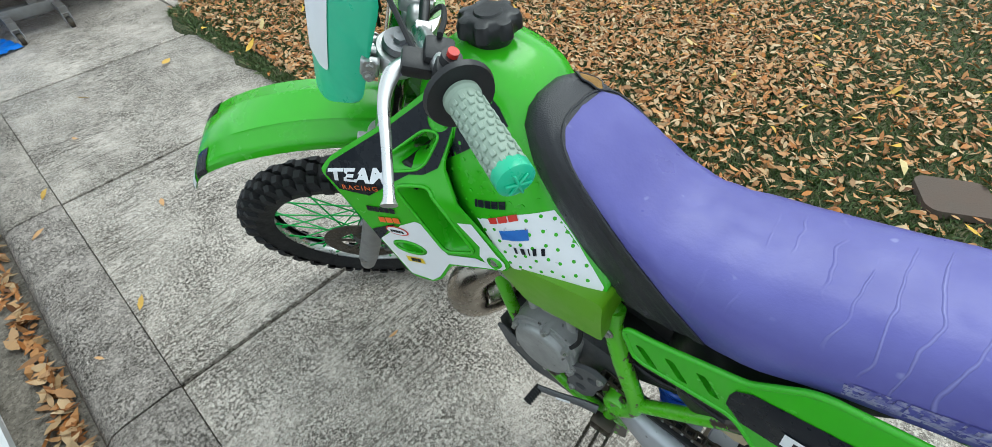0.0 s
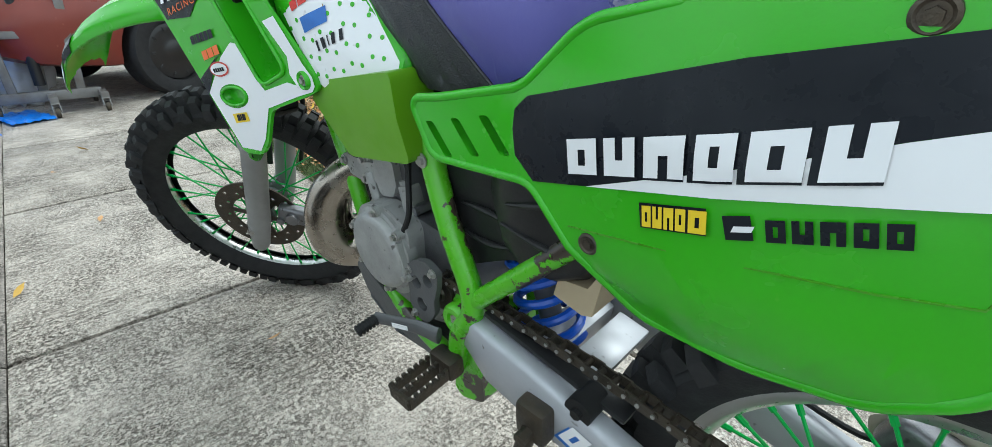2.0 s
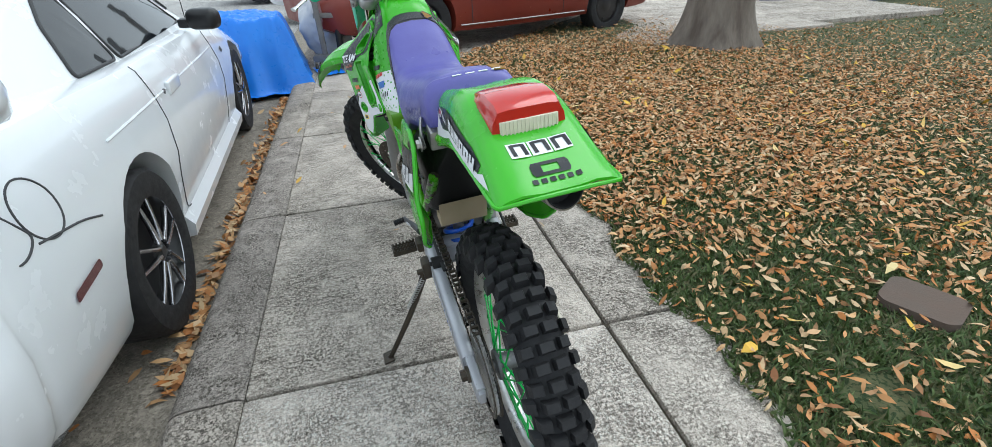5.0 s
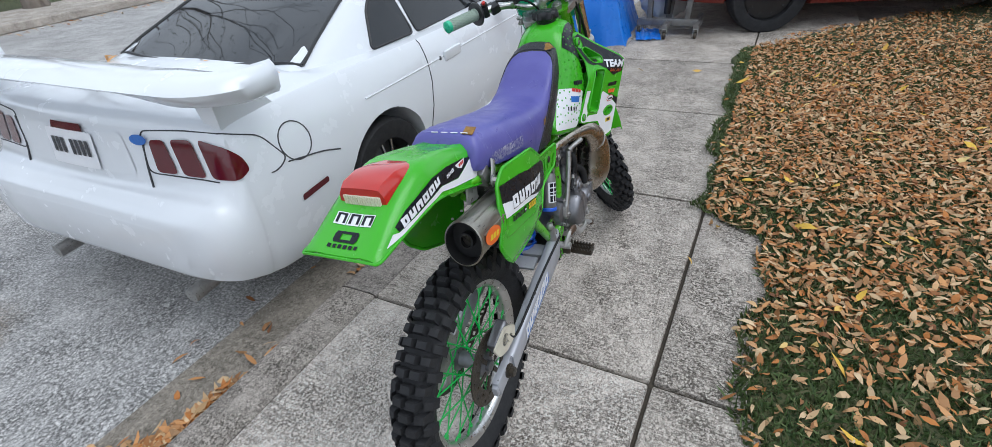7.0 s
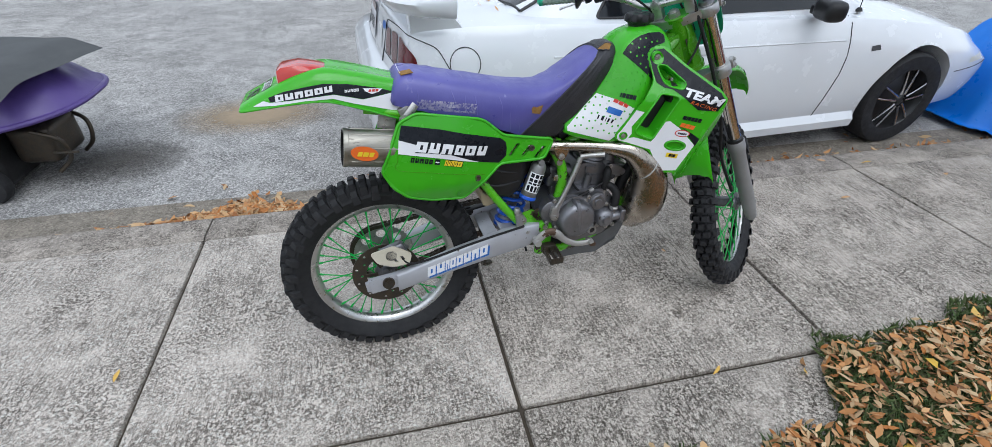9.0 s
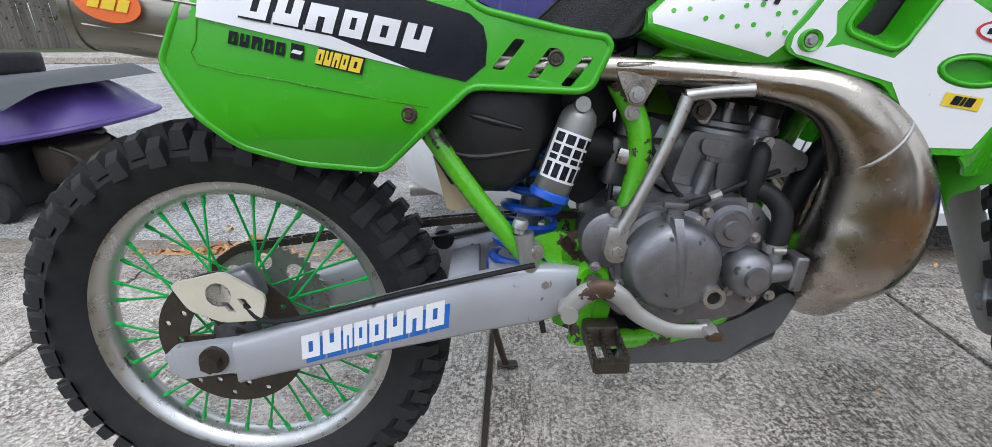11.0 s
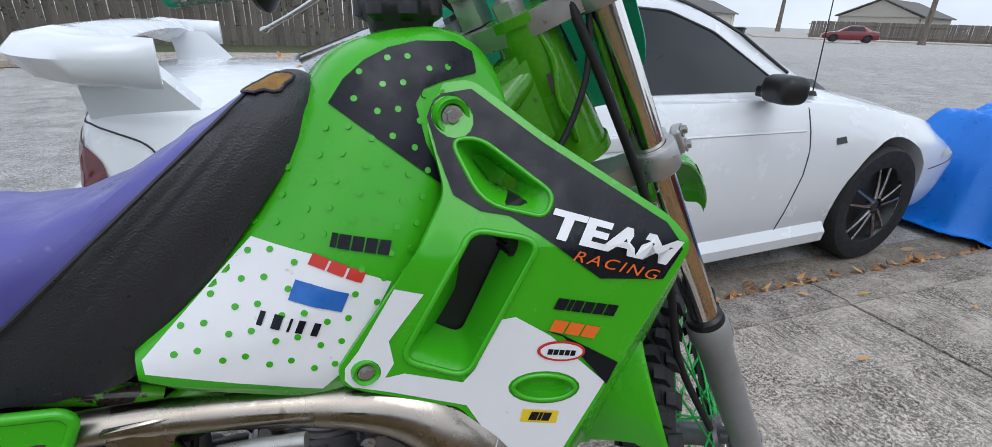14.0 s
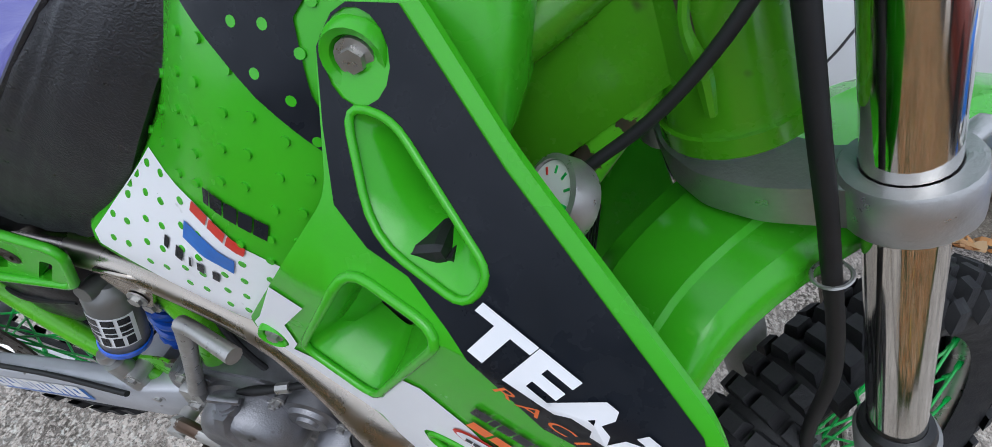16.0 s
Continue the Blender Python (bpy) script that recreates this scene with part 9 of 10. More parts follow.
part("hood_scoop", loft([[(x, -w, z), (x, w, z), (x, w * 0.8, z + h), (x, -w * 0.8, z + h)] for x, w, z, h in ((3.25, 0.26, 0.905, 0.012), (3.45, 0.30, 0.895, 0.040), (3.75, 0.28, 0.865, 0.055), (3.95, 0.24, 0.825, 0.02))]), BLACK_PLASTIC, coupe, "dark bonnet scoop", sharp=25)
rng = random.Random(3)
for k in range(9):
    x, y = rng.uniform(0.55, 0.78), rng.uniform(-0.7, 0.7)
    v, fc = scatter_leaves(rng, [(0, 0, 0)], 0.05)
    me = bpy.data.meshes.new("leaf")
    me.from_pydata(v, [], fc)
    me.materials.append(LEAF)
    ob = new("leaf", me)
    ob.matrix_world = COUPE @ Matrix.Translation((x, y, 0.992))
    tagged(ob, "dry leaf lying on the white boot lid", "leaf", "leaves on the car")

SEDAN = [(0.0, 0.35, 0.60, 0.64, 0.5, 0.60, 0.62, 0.63), (0.08, 0.28, 0.76, 0.80, 0.52, 0.74, 0.80, 0.83), (0.3, 0.24, 0.80, 0.84, 0.54, 0.77, 0.90, 0.94), (0.9, 0.22, 0.81, 0.85, 0.55, 0.78, 0.91, 0.96), (2.0, 0.20, 0.82, 0.85, 0.55, 0.79, 0.90, 0.95), (2.9, 0.20, 0.81, 0.84, 0.55, 0.77, 0.86, 0.91), (3.5, 0.22, 0.79, 0.82, 0.53, 0.73, 0.79, 0.83), (4.0, 0.26, 0.70, 0.74, 0.50, 0.65, 0.70, 0.73), (4.2, 0.32, 0.56, 0.60, 0.48, 0.52, 0.60, 0.62)]
SEDAN_CAB = [(0.55, 0.90, 0.94, 0.70, 0.60), (0.9, 0.90, 1.16, 0.73, 0.58), (1.25, 0.90, 1.34, 0.74, 0.56), (1.8, 0.90, 1.37, 0.745, 0.56), (2.2, 0.89, 1.33, 0.74, 0.57), (2.6, 0.88, 1.12, 0.73, 0.62), (2.95, 0.86, 0.91, 0.71, 0.66)]
red, red_body, rb_bm, rcab = make_car("red_car", Matrix.Translation((7.12, -3.40, -0.012)) @ Matrix.Rotation(radians(111), 4, "Z") @ Matrix.Scale(1.2, 4), "faded red saloon car with black steel wheels on the driveway", RED_PAINT, SEDAN, SEDAN_CAB, (0.85, 3.32, 0.72), 0.30)
for s in (-1, 1):
    pass
glass_side(red, rcab, [(0.98, 0.92), (1.10, 1.20), (1.30, 1.30), (1.58, 1.31), (1.58, 0.92)])
glass_side(red, rcab, [(1.63, 0.92), (1.63, 1.31), (2.0, 1.31), (2.22, 1.26), (2.72, 0.92)])
glass_top(red, rcab, 0.60, 1.15, 0.64, 0.50, "rear_window", 0.05)
glass_top(red, rcab, 2.88, 2.28, 0.66, 0.52, "windscreen", 0.08)
rf = skin(rb_bm, 1)
part("side_strip", tube([(x, rf(x, 0.55) + 0.002, 0.55) for x in (1.3, 1.8, 2.4, 2.9)], 0.012, 6, 3, squash=(0.5, 1.6)), TRIM, red_body)
part("sill_strip", tube([(x, rf(x, 0.30) + 0.002, 0.27) for x in (1.25, 1.8, 2.4, 2.92)], 0.008, 6, 3), STEEL, red_body)
for pts in ([(1.60, 0.90), (1.60, 0.6), (1.58, 0.28)], [(2.75, 0.88), (2.80, 0.6), (2.78, 0.28)], [(0.95, 0.90), (1.15, 0.7), (1.20, 0.28)]):
    part("panel_gap", tube([(x, rf(x, z) + 0.0005, z) for x, z in spline(pts, 4)], 0.004, 5, 1, smooth=False), SEAM, red_body)
part("marker_lamp", sheet(rounded([(0.10, 0.62), (0.22, 0.62), (0.22, 0.72), (0.10, 0.72)], 0.01), rf, 0, 0.05, lift=0.004), ORANGE, red_body, "orange marker lamp")

white2, _, _, w2c = make_car("white_car", Matrix.Translation((10.1, 2.25, -0.05)) @ Matrix.Rotation(radians(272), 4, "Z"), "white saloon car with red tail lamp behind the hoist", WHITE_PAINT, SEDAN, SEDAN_CAB, (0.85, 3.32, 0.72), 0.30, "alloy")
glass_side(white2, w2c, [(1.05, 0.92), (1.3, 1.28), (2.2, 1.25), (2.72, 0.92)])
part("tail_lamp", box(0.10, 0.30, 0.12, pose(0.12, -0.62, 0.78, 0, 0, 25), 0.03), CAR_LAMP, white2)
part("tail_lamp", box(0.10, 0.30, 0.12, pose(0.12, 0.62, 0.78, 0, 0, -25), 0.03), CAR_LAMP, white2)
dark, _, _, dkc = make_car("dark_car", Matrix.Translation((14.4, 3.9, -0.1)) @ Matrix.Rotation(radians(272), 4, "Z"), "dark saloon car with silver wheels", BLUE_PAINT, SEDAN, SEDAN_CAB, (0.85, 3.32, 0.72), 0.31, "alloy")
glass_side(dark, dkc, [(1.05, 0.92), (1.3, 1.28), (2.2, 1.25), (2.72, 0.92)])
maroon, _, _, mc = make_car("maroon_car", Matrix.Translation((46.0, 31.4, -0.1)) @ Matrix.Rotation(radians(134), 4, "Z"), "maroon saloon car parked far up the street", MAROON, SEDAN, SEDAN_CAB, (0.85, 3.32, 0.72), 0.30)
glass_side(maroon, mc, [(1.05, 0.92), (1.3, 1.28), (2.2, 1.25), (2.72, 0.92)])
SUV = [(x, zb, ws, wm, zm + 0.12, wb, zbelt + 0.16, zc + 0.16) for x, zb, ws, wm, zm, wb, zbelt, zc in SEDAN]
SUV_CAB = [(0.08, 1.02, 1.10, 0.72, 0.62), (0.25, 1.04, 1.52, 0.74, 0.60), (0.6, 1.05, 1.64, 0.75, 0.60), (1.8, 1.05, 1.66, 0.75, 0.60), (2.2, 1.04, 1.60, 0.75, 0.60), (2.7, 1.02, 1.30, 0.74, 0.64), (3.0, 1.0, 1.06, 0.72, 0.66)]
blue, _, _, bc = make_car("blue_suv", Matrix.Translation((43.5, 17.3, -0.1)) @ Matrix.Rotation(radians(-40), 4, "Z"), "dark blue sport utility car on a far driveway", BLUE_PAINT, SUV, SUV_CAB, (0.85, 3.32, 0.72), 0.36, "alloy")
glass_side(blue, bc, [(0.5, 1.08), (0.55, 1.50), (2.1, 1.50), (2.72, 1.10)])
wagon, _, _, wc = make_car("white_hatchback", Matrix.Translation((15.0, 21.5, -0.02)) @ Matrix.Rotation(radians(-35), 4, "Z"), "small white car parked across the street", WHITE_PAINT, SEDAN, SEDAN_CAB, (0.85, 3.32, 0.72), 0.30, "alloy")
glass_side(wagon, wc, [(1.05, 0.92), (1.3, 1.28), (2.2, 1.25), (2.72, 0.92)])

# ---------------------------------------------------------------- things round the bike
# blue tarpaulin over a pile of things
def lumpy(nx, ny, fn):
    bm = BM()
    vs = [[bm.verts.new(fn(i / nx, j / ny)) for j in range(ny + 1)] for i in range(nx + 1)]
    for i in range(nx):
        for j in range(ny):
            bm.faces.new((vs[i][j], vs[i + 1][j], vs[i + 1][j + 1], vs[i][j + 1]))
    return bm


def tarp_fn(u, v):
    """A sheet pulled over a box-like pile: a flat sagging top, steep sides, soft creases and a gathered foot."""
    a = (u - 0.5) * 2
    b = (v - 0.5) * 2
    e = max(abs(a), abs(b))
    ang = math.atan2(b, a)
    low = noise.noise(Vector((a * 1.3, b * 1.3, 0.3)))
    top = 0.66 + 0.07 * low - 0.05 * max(0.0, 0.35 - abs(a + 0.25))
    k = min(1.0, max(0.0, (0.97 - e) / 0.42))
    drop = k * k * (3 - 2 * k)
    crease = 0.048 * (0.5 - abs(noise.noise(Vector((a * 3.4, b * 3.0, 4.0))))) + 0.030 * (0.4 - abs(noise.noise(Vector((a * 8 + b * 3, b * 7, 8.0)))))
    fold = 0.035 * math.sin(9 * ang + 4 * noise.noise(Vector((a * 1.6, b * 1.6, 5.0)))) * max(0.0, e - 0.55) * 2
    reach = 0.80 + 0.20 * e + fold + 0.05 * noise.noise(Vector((a * 1.8, b * 1.8, 9.0))) * e
    z = top * drop + crease * min(1.0, 0.2 + drop * 1.6)
    return (a * 0.66 * reach, b * 0.62 * reach, max(0.004 + 0.02 * abs(noise.noise(Vector((a * 9, b * 9, 2.0)))), z))


solo("blue_tarp", lumpy(150, 150, tarp_fn), TARP, "crumpled bright blue tarpaulin draped over a pile", "tarp", m=pose(4.62, 1.80, -0.10, 0, 0, 6), sharp=70)
solo("tarp_corner", lumpy(24, 24, lambda u, v: (u * 0.45 - 0.2, v * 0.25, 0.02 + 0.03 * abs(noise.noise(Vector((u * 5, v * 5, 9.0)))))), TARP, "loose corner of blue tarpaulin on the ground", "tarp", m=pose(4.55, 0.95, -0.03, 0, 0, 15), sharp=70)

# shop crane on castors
hoist = thing("shop_crane", pose(4.62, 0.86, -0.02, 0, 0, 0), "folded grey steel shop crane on castors", "shop crane")
for y, lean in ((0.25, -2), (-0.20, 3)):
    part("upright", box(0.055, 0.055, 1.55, pose(0.0, y, 0.88, lean, 0, 0), 0.006), HOIST, hoist, "scuffed grey steel upright")
part("upright", box(0.045, 0.06, 1.45, pose(0.10, -0.02, 0.85, 6, -5, 0), 0.006), HOIST, hoist, "scuffed grey steel arm")
part("base_beam", box(0.07, 0.62, 0.07, pose(0.0, 0.03, 0.13), 0.006), HOIST, hoist, "grey steel base beam")
part("base_beam", box(0.06, 0.5, 0.05, pose(0.02, 0.03, 0.55), 0.006), HOIST, hoist)
part("ram", join(rod((0.05, 0.06, 0.20), (0.06, 0.05, 0.80), 0.035, seg=18), rod((0.06, 0.05, 0.80), (0.06, 0.04, 1.1), 0.018, seg=14)), BLACK_PLASTIC, hoist, "black hydraulic ram")
for x, y in ((-0.20, 0.02), (-0.15, -0.28), (0.0, 0.33), (0.35, -0.25)):
    part("leg", box(abs(x) + 0.06, 0.05, 0.045, pose(x / 2, y, 0.125), 0.005), HOIST, hoist)
    c = part("castor", join(box(0.05, 0.006, 0.07, pose(x, y - 0.022, 0.07, 0, 15, 0), 0.002, 1), box(0.05, 0.006, 0.07, pose(x, y + 0.022, 0.07, 0, 15, 0), 0.002, 1), box(0.06, 0.05, 0.006, pose(x, y, 0.104))), STEEL, hoist, "steel castor fork")
    part("castor_wheel", lathe([(0.008, -0.014), (0.034, -0.014), (0.038, -0.008), (0.038, 0.008), (0.034, 0.014), (0.008, 0.014)], 24, "y", Matrix.Translation((x - 0.012, y, 0.038))), DARK_STEEL, c, "dark castor wheel")


def sack_fn(u, v):
    t, p = u * 2 * math.pi, v * math.pi
    r = 1 + 0.25 * noise.noise(Vector((math.cos(t) * 1.6, math.sin(t) * 1.6, p * 1.3))) + 0.22 * abs(noise.noise(Vector((math.cos(t) * 5, math.sin(t) * 5, p * 4)))) * math.sin(p)
    return (0.26 * r * math.sin(p) * math.cos(t), 0.26 * r * math.sin(p) * math.sin(t), 0.36 - 0.38 * r * math.cos(p))


solo("white_sack", lumpy(64, 40, sack_fn), BAG, "bulging white plastic sack behind the crane", "sack", m=pose(5.15, 1.05, 0.02), sharp=80)

# purple plastic sled upside down on a black machine in the road
machine = thing("covered_machine", pose(-2.75, 2.34, STREET, 0, 0, -5), "black machine under a purple plastic sled", "machine")
part("machine_body", box(0.95, 0.62, 0.30, pose(-0.1, 0.0, 0.21), 0.04, 3), BLACK_PLASTIC, machine, "black machine body")
part("machine_guard", join(box(0.22, 0.30, 0.22, pose(0.50, -0.05, 0.26), 0.05, 3), tube([(0.55, -0.22, 0.36), (0.66, -0.20, 0.30), (0.66, -0.18, 0.18), (0.58, -0.2, 0.10)], 0.012, 8, 5), tube([(0.55, 0.10, 0.36), (0.66, 0.08, 0.30), (0.66, 0.06, 0.18), (0.58, 0.08, 0.10)], 0.012, 8, 5), rod((0.60, -0.2, 0.22), (0.75, -0.24, 0.24), 0.008, seg=8)), DARK_STEEL, machine, "dark steel guard")
for x, y in ((-0.40, -0.34), (0.30, -0.34), (-0.40, 0.34), (0.30, 0.34)):
    part("machine_wheel", lathe([(0.02, -0.03), (0.09, -0.035), (0.10, -0.02), (0.10, 0.02), (0.09, 0.035), (0.02, 0.03)], 30, "y", Matrix.Translation((x, y, 0.10))), RUBBER, machine)


def sled_fn(u, v):
    a, b = (u - 0.5) * 2, (v - 0.5) * 2
    m = max(abs(a), abs(b))
    e = (abs(a) ** 2.8 + abs(b) ** 2.8) ** (1 / 2.8)
    k = m / e if e > 1e-6 else 1.0
    x, y = a * k, b * k
    z = 0.275 * (1 - m ** 3.4)
    if 0.62 < m < 0.93:
        z += 0.010 * (1 if math.sin(14 * math.atan2(b, a) + 16 * m) > 0.1 else 0)
    return (x * 0.78, y * 0.44, z)


sled = thing("plastic_sled", Matrix.Translation((-2.73, 2.40, 0.225)) @ Euler((radians(2), radians(-7), radians(-4))).to_matrix().to_4x4(), "upturned purple moulded plastic sled", "sled")
part("hull", lumpy(64, 40, sled_fn), PURPLE_HULL, sled, "purple moulded hull", sharp=50)
edge = [sled_fn(*p) for p in [(i / 24, 0.0) for i in range(24)] + [(1.0, i / 16) for i in range(16)] + [(1 - i / 24, 1.0) for i in range(24)] + [(0.0, 1 - i / 16) for i in range(17)]]
part("rim", tube(edge, 0.016, 8, 1, smooth=False, caps=False), PURPLE_HULL, sled, "rolled purple rim")
solo("rubber_mat", lumpy(20, 14, lambda u, v: ((u - 0.5) * 0.80, (v - 0.5) * 0.70, 0.03 - 0.32 * max(0, (u - 0.72)) ** 1.3 - 0.35 * max(0, 0.25 - v) ** 1.2 + 0.008 * noise.noise(Vector((u * 3, v * 3, 0))))), RUBBER_MAT, "grey rubber mat lying over the sled", "mat", m=Matrix.Translation((-2.41, 2.36, 0.505)) @ Euler((radians(3), radians(-4), radians(-25))).to_matrix().to_4x4(), sharp=70)
solo("old_tyre", car_tyre(0.24, 0.12), RUBBER, "old black tyre lying on the mat", "tyre", m=pose(-2.93, 2.60, 0.565, 88, 0, 0))

# ---------------------------------------------------------------- tree, fence, houses
def grow(bm, leaves, p, d, r, length, depth, rng):
    pts, rr = [tuple(p)], [r]
    q = Vector(p)
    n = 4
    for i in range(n):
        d = (d + Vector((rng.gauss(0, 0.13), rng.gauss(0, 0.13), rng.gauss(0.02, 0.08)))).normalized()
        q = q + d * (length / n)
        pts.append(tuple(q))
        rr.append(r * (1 - 0.42 * (i + 1) / n))
    bm = join(bm, tube(pts, rr, max(5, 10 - 2 * depth), 2, caps=False))
    if depth >= 4:
        leaves.append(tuple(q))
        return bm
    for k in range(3 if depth < 3 else 2):
        i = n if k == 0 else rng.choice((2, 3, 4))
        nd = (d + Vector((rng.gauss(0, 0.55), rng.gauss(0, 0.55), rng.gauss(0.1, 0.3)))).normalized()
        bm = grow(bm, leaves, Vector(pts[i]), nd, rr[i] * 0.68, length * 0.72, depth + 1, rng)
    return bm


def make_tree(name, x, y, r, height, seed, label, leaf_mat, leaf_n, flare=1.6):
    rng = random.Random(seed)
    t = thing(name, pose(x, y, 0), label, "tree")
    rings = []
    for i in range(26):
        z = height * (i / 25) ** 1.2
        k = 1 + (flare - 1) * math.exp(-z / 0.35)
        ring = []
        for j in range(40):
            a = 2 * math.pi * j / 40
            w = 1 + 0.10 * (k - 1) * 2.2 * math.sin(5 * a + 1) + 0.05 * noise.noise(Vector((math.cos(a) * 3, math.sin(a) * 3, z * 0.8))) + 0.035 * noise.noise(Vector((math.cos(a) * 12, math.sin(a) * 12, z * 2.0)))
            ring.append((r * k * w * (1 - 0.25 * i / 25) * math.cos(a), r * k * w * (1 - 0.25 * i / 25) * math.sin(a), z - 0.08))
        rings.append(ring)
    part("trunk", loft(rings), BARK, t, "thick grey-brown furrowed trunk", sharp=80)
    bm, ends = BM(), []
    for k in range(4):
        a = 2 * math.pi * k / 4 + rng.uniform(-0.3, 0.3)
        bm = grow(bm, ends, Vector((0, 0, height - 0.25)), Vector((math.cos(a) * 0.8, math.sin(a) * 0.8, 0.9)).normalized(), r * 0.42, height * 0.75, 1, rng)
    part("limbs", bm, BARK, t, "bare branching limbs")
    vs, fs = [], []
    for e in ends:
        v, f = scatter_leaves(rng, [tuple(Vector(e) + Vector((rng.gauss(0, 0.4), rng.gauss(0, 0.4), rng.gauss(0, 0.35)))) for _ in range(leaf_n)], 0.10)
        fs += [tuple(i + len(vs) for i in q) for q in f]
        vs += v
    me = bpy.data.meshes.new("crown")
    me.from_pydata(vs, [], fs)
    me.materials.append(leaf_mat)
    c = new("crown", me)
    c.parent = t
    tagged(c, "sparse autumn leaves", "", "", "stuff")
    return t


make_tree("shade_tree", 4.22, -3.42, 0.34, 3.2, 4, "large autumn tree with thick furrowed trunk on the lawn", LEAF, 26, 1.75)


def fence_row(name, x0, y0, x1, y1, h, label, z=0.0, w=0.135, mat=FENCE, seed=1):
    rng = random.Random(seed)
    d = Vector((x1 - x0, y1 - y0, 0))
    n = int(d.length / (w + 0.008))
    ang = math.degrees(math.atan2(d.y, d.x))
    f = thing(name, pose(x0, y0, z, 0, 0, ang), label, "fence", kind="structure")
    protos = []
    for k in range(3):
        o = [(-w / 2, 0), (w / 2, 0), (w / 2, h - 0.04), (w / 2 - 0.03, h + rng.uniform(-0.02, 0.02)), (-w / 2 + 0.03, h), (-w / 2, h - 0.04)]
        protos.append(part("slat", sheet(o, lambda a, b: 0.0, 0.02, 9.0), mat, f, sharp=30))
        protos[-1].matrix_basis = pose(k * (w + 0.008), 0, 0)
    for k in range(3, n):
        share("slat", protos[k % 3], f, pose(k * (w + 0.008), rng.uniform(-0.006, 0.006), rng.uniform(-0.03, 0.02), 0, rng.uniform(-0.7, 0.7), 0))
    for zz in (0.35, h - 0.35):
        part("rail", box(d.length, 0.045, 0.09, pose(d.length / 2, 0.04, zz), 0.004, 1), mat, f)
    return f


fence_row("yard_fence", 8.3, -18.5, 2.55, -10.84, 1.95, "dark weathered wooden yard fence", -0.02, mat=DARK_FENCE)
fence_row("yard_fence", 2.66, -10.93, -12.0, -9.6, 1.95, "dark weathered wooden fence along the lawn", -0.02, mat=DARK_FENCE, seed=2)

# neighbouring house behind the lawn
def make_house(name, m, w, d, h, label, wall, roof, openings, pitch=0.42):
    """A one-storey house, its front along x at y = 0. openings: (x, width, bottom, height, kind)."""
    hs = thing(name, m, label, "house")
    holes = [[(x, b), (x + ww, b), (x + ww, b + hh), (x, b + hh)] for x, ww, b, hh, _ in openings]
    part("front_wall", sheet([(0, 0), (w, 0), (w, h), (0, h)], lambda a, b: 0.0, 0.18, 9.0, holes), wall, hs, "painted front wall", sharp=30)
    part("side_wall", box(0.18, d, h, pose(0.09, -d / 2, h / 2)), wall, hs)
    part("side_wall", box(0.18, d, h, pose(w - 0.09, -d / 2, h / 2)), wall, hs)
    part("back_wall", box(w, 0.18, h, pose(w / 2, -d, h / 2)), wall, hs)
    ov = 0.45
    ridge = h + (d / 2 + ov) * pitch
    rf_ = BM()
    for y0, y1 in ((ov, -d / 2), (-d - ov, -d / 2)):
        z0 = h - 0.02
        vs = [(-ov, y0, z0), (w + ov, y0, z0), (w + ov, y1, ridge), (-ov, y1, ridge)]
        lo = [rf_.verts.new(v) for v in vs]
        hi = [rf_.verts.new((v[0], v[1], v[2] + 0.14)) for v in vs]
        for q in (lo[::-1], hi, (lo[0], lo[1], hi[1], hi[0]), (lo[1], lo[2], hi[2], hi[1]), (lo[2], lo[3], hi[3], hi[2]), (lo[3], lo[0], hi[0], hi[3])):
            rf_.faces.new(q)
    part("roof", rf_, roof, hs, "grey shingled gable roof", sharp=20)
    for x in (0.09, w - 0.09):
        part("gable", sheet([(-d, h), (0, h), (-d / 2, ridge - 0.1)], lambda a, b: 0.0, 0.16, 9.0), wall, hs).matrix_basis = pose(x - 0.08 if x < 1 else x + 0.08, 0, 0, 0, 0, 90)
    for x, ww, b, hh, kind in openings:
        if kind == "window":
            win = part("window", join(box(ww, 0.06, 0.06, pose(x + ww / 2, -0.05, b + 0.03)), box(ww, 0.06, 0.06, pose(x + ww / 2, -0.05, b + hh - 0.03)), box(0.06, 0.06, hh, pose(x + 0.03, -0.05, b + hh / 2)), box(0.06, 0.06, hh, pose(x + ww - 0.03, -0.05, b + hh / 2)), box(0.05, 0.05, hh, pose(x + ww / 2, -0.05, b + hh / 2))), WHITE_PAINT, hs, "white window frame")
            part("pane", box(ww - 0.1, 0.012, hh - 0.1, pose(x + ww / 2, -0.06, b + hh / 2)), TINT, win)
        else:
            dr = part("door", box(ww, 0.05, hh, pose(x + ww / 2, -0.10, b + hh / 2)), SIDING, hs, "pale panelled door")
            for k in range(4 if ww > 1.5 else 2):
                part("panel", box(ww * 0.92, 0.02, hh * 0.18 if ww > 1.5 else hh * 0.36, pose(x + ww / 2, -0.07, b + hh * ((k + 0.5) / (4 if ww > 1.5 else 2))), 0.006, 1), SIDING, dr)
    return hs


near_house = make_house("near_house", pose(7.6, -17.4, 0, 0, 0, 33.7), 9.0, 8.0, 2.6, "cream-sided house with a pinkish brick corner", SIDING, ROOF, [(2.1, 3.2, 0.0, 2.15, "garage"), (6.2, 1.4, 0.9, 1.2, "window")])
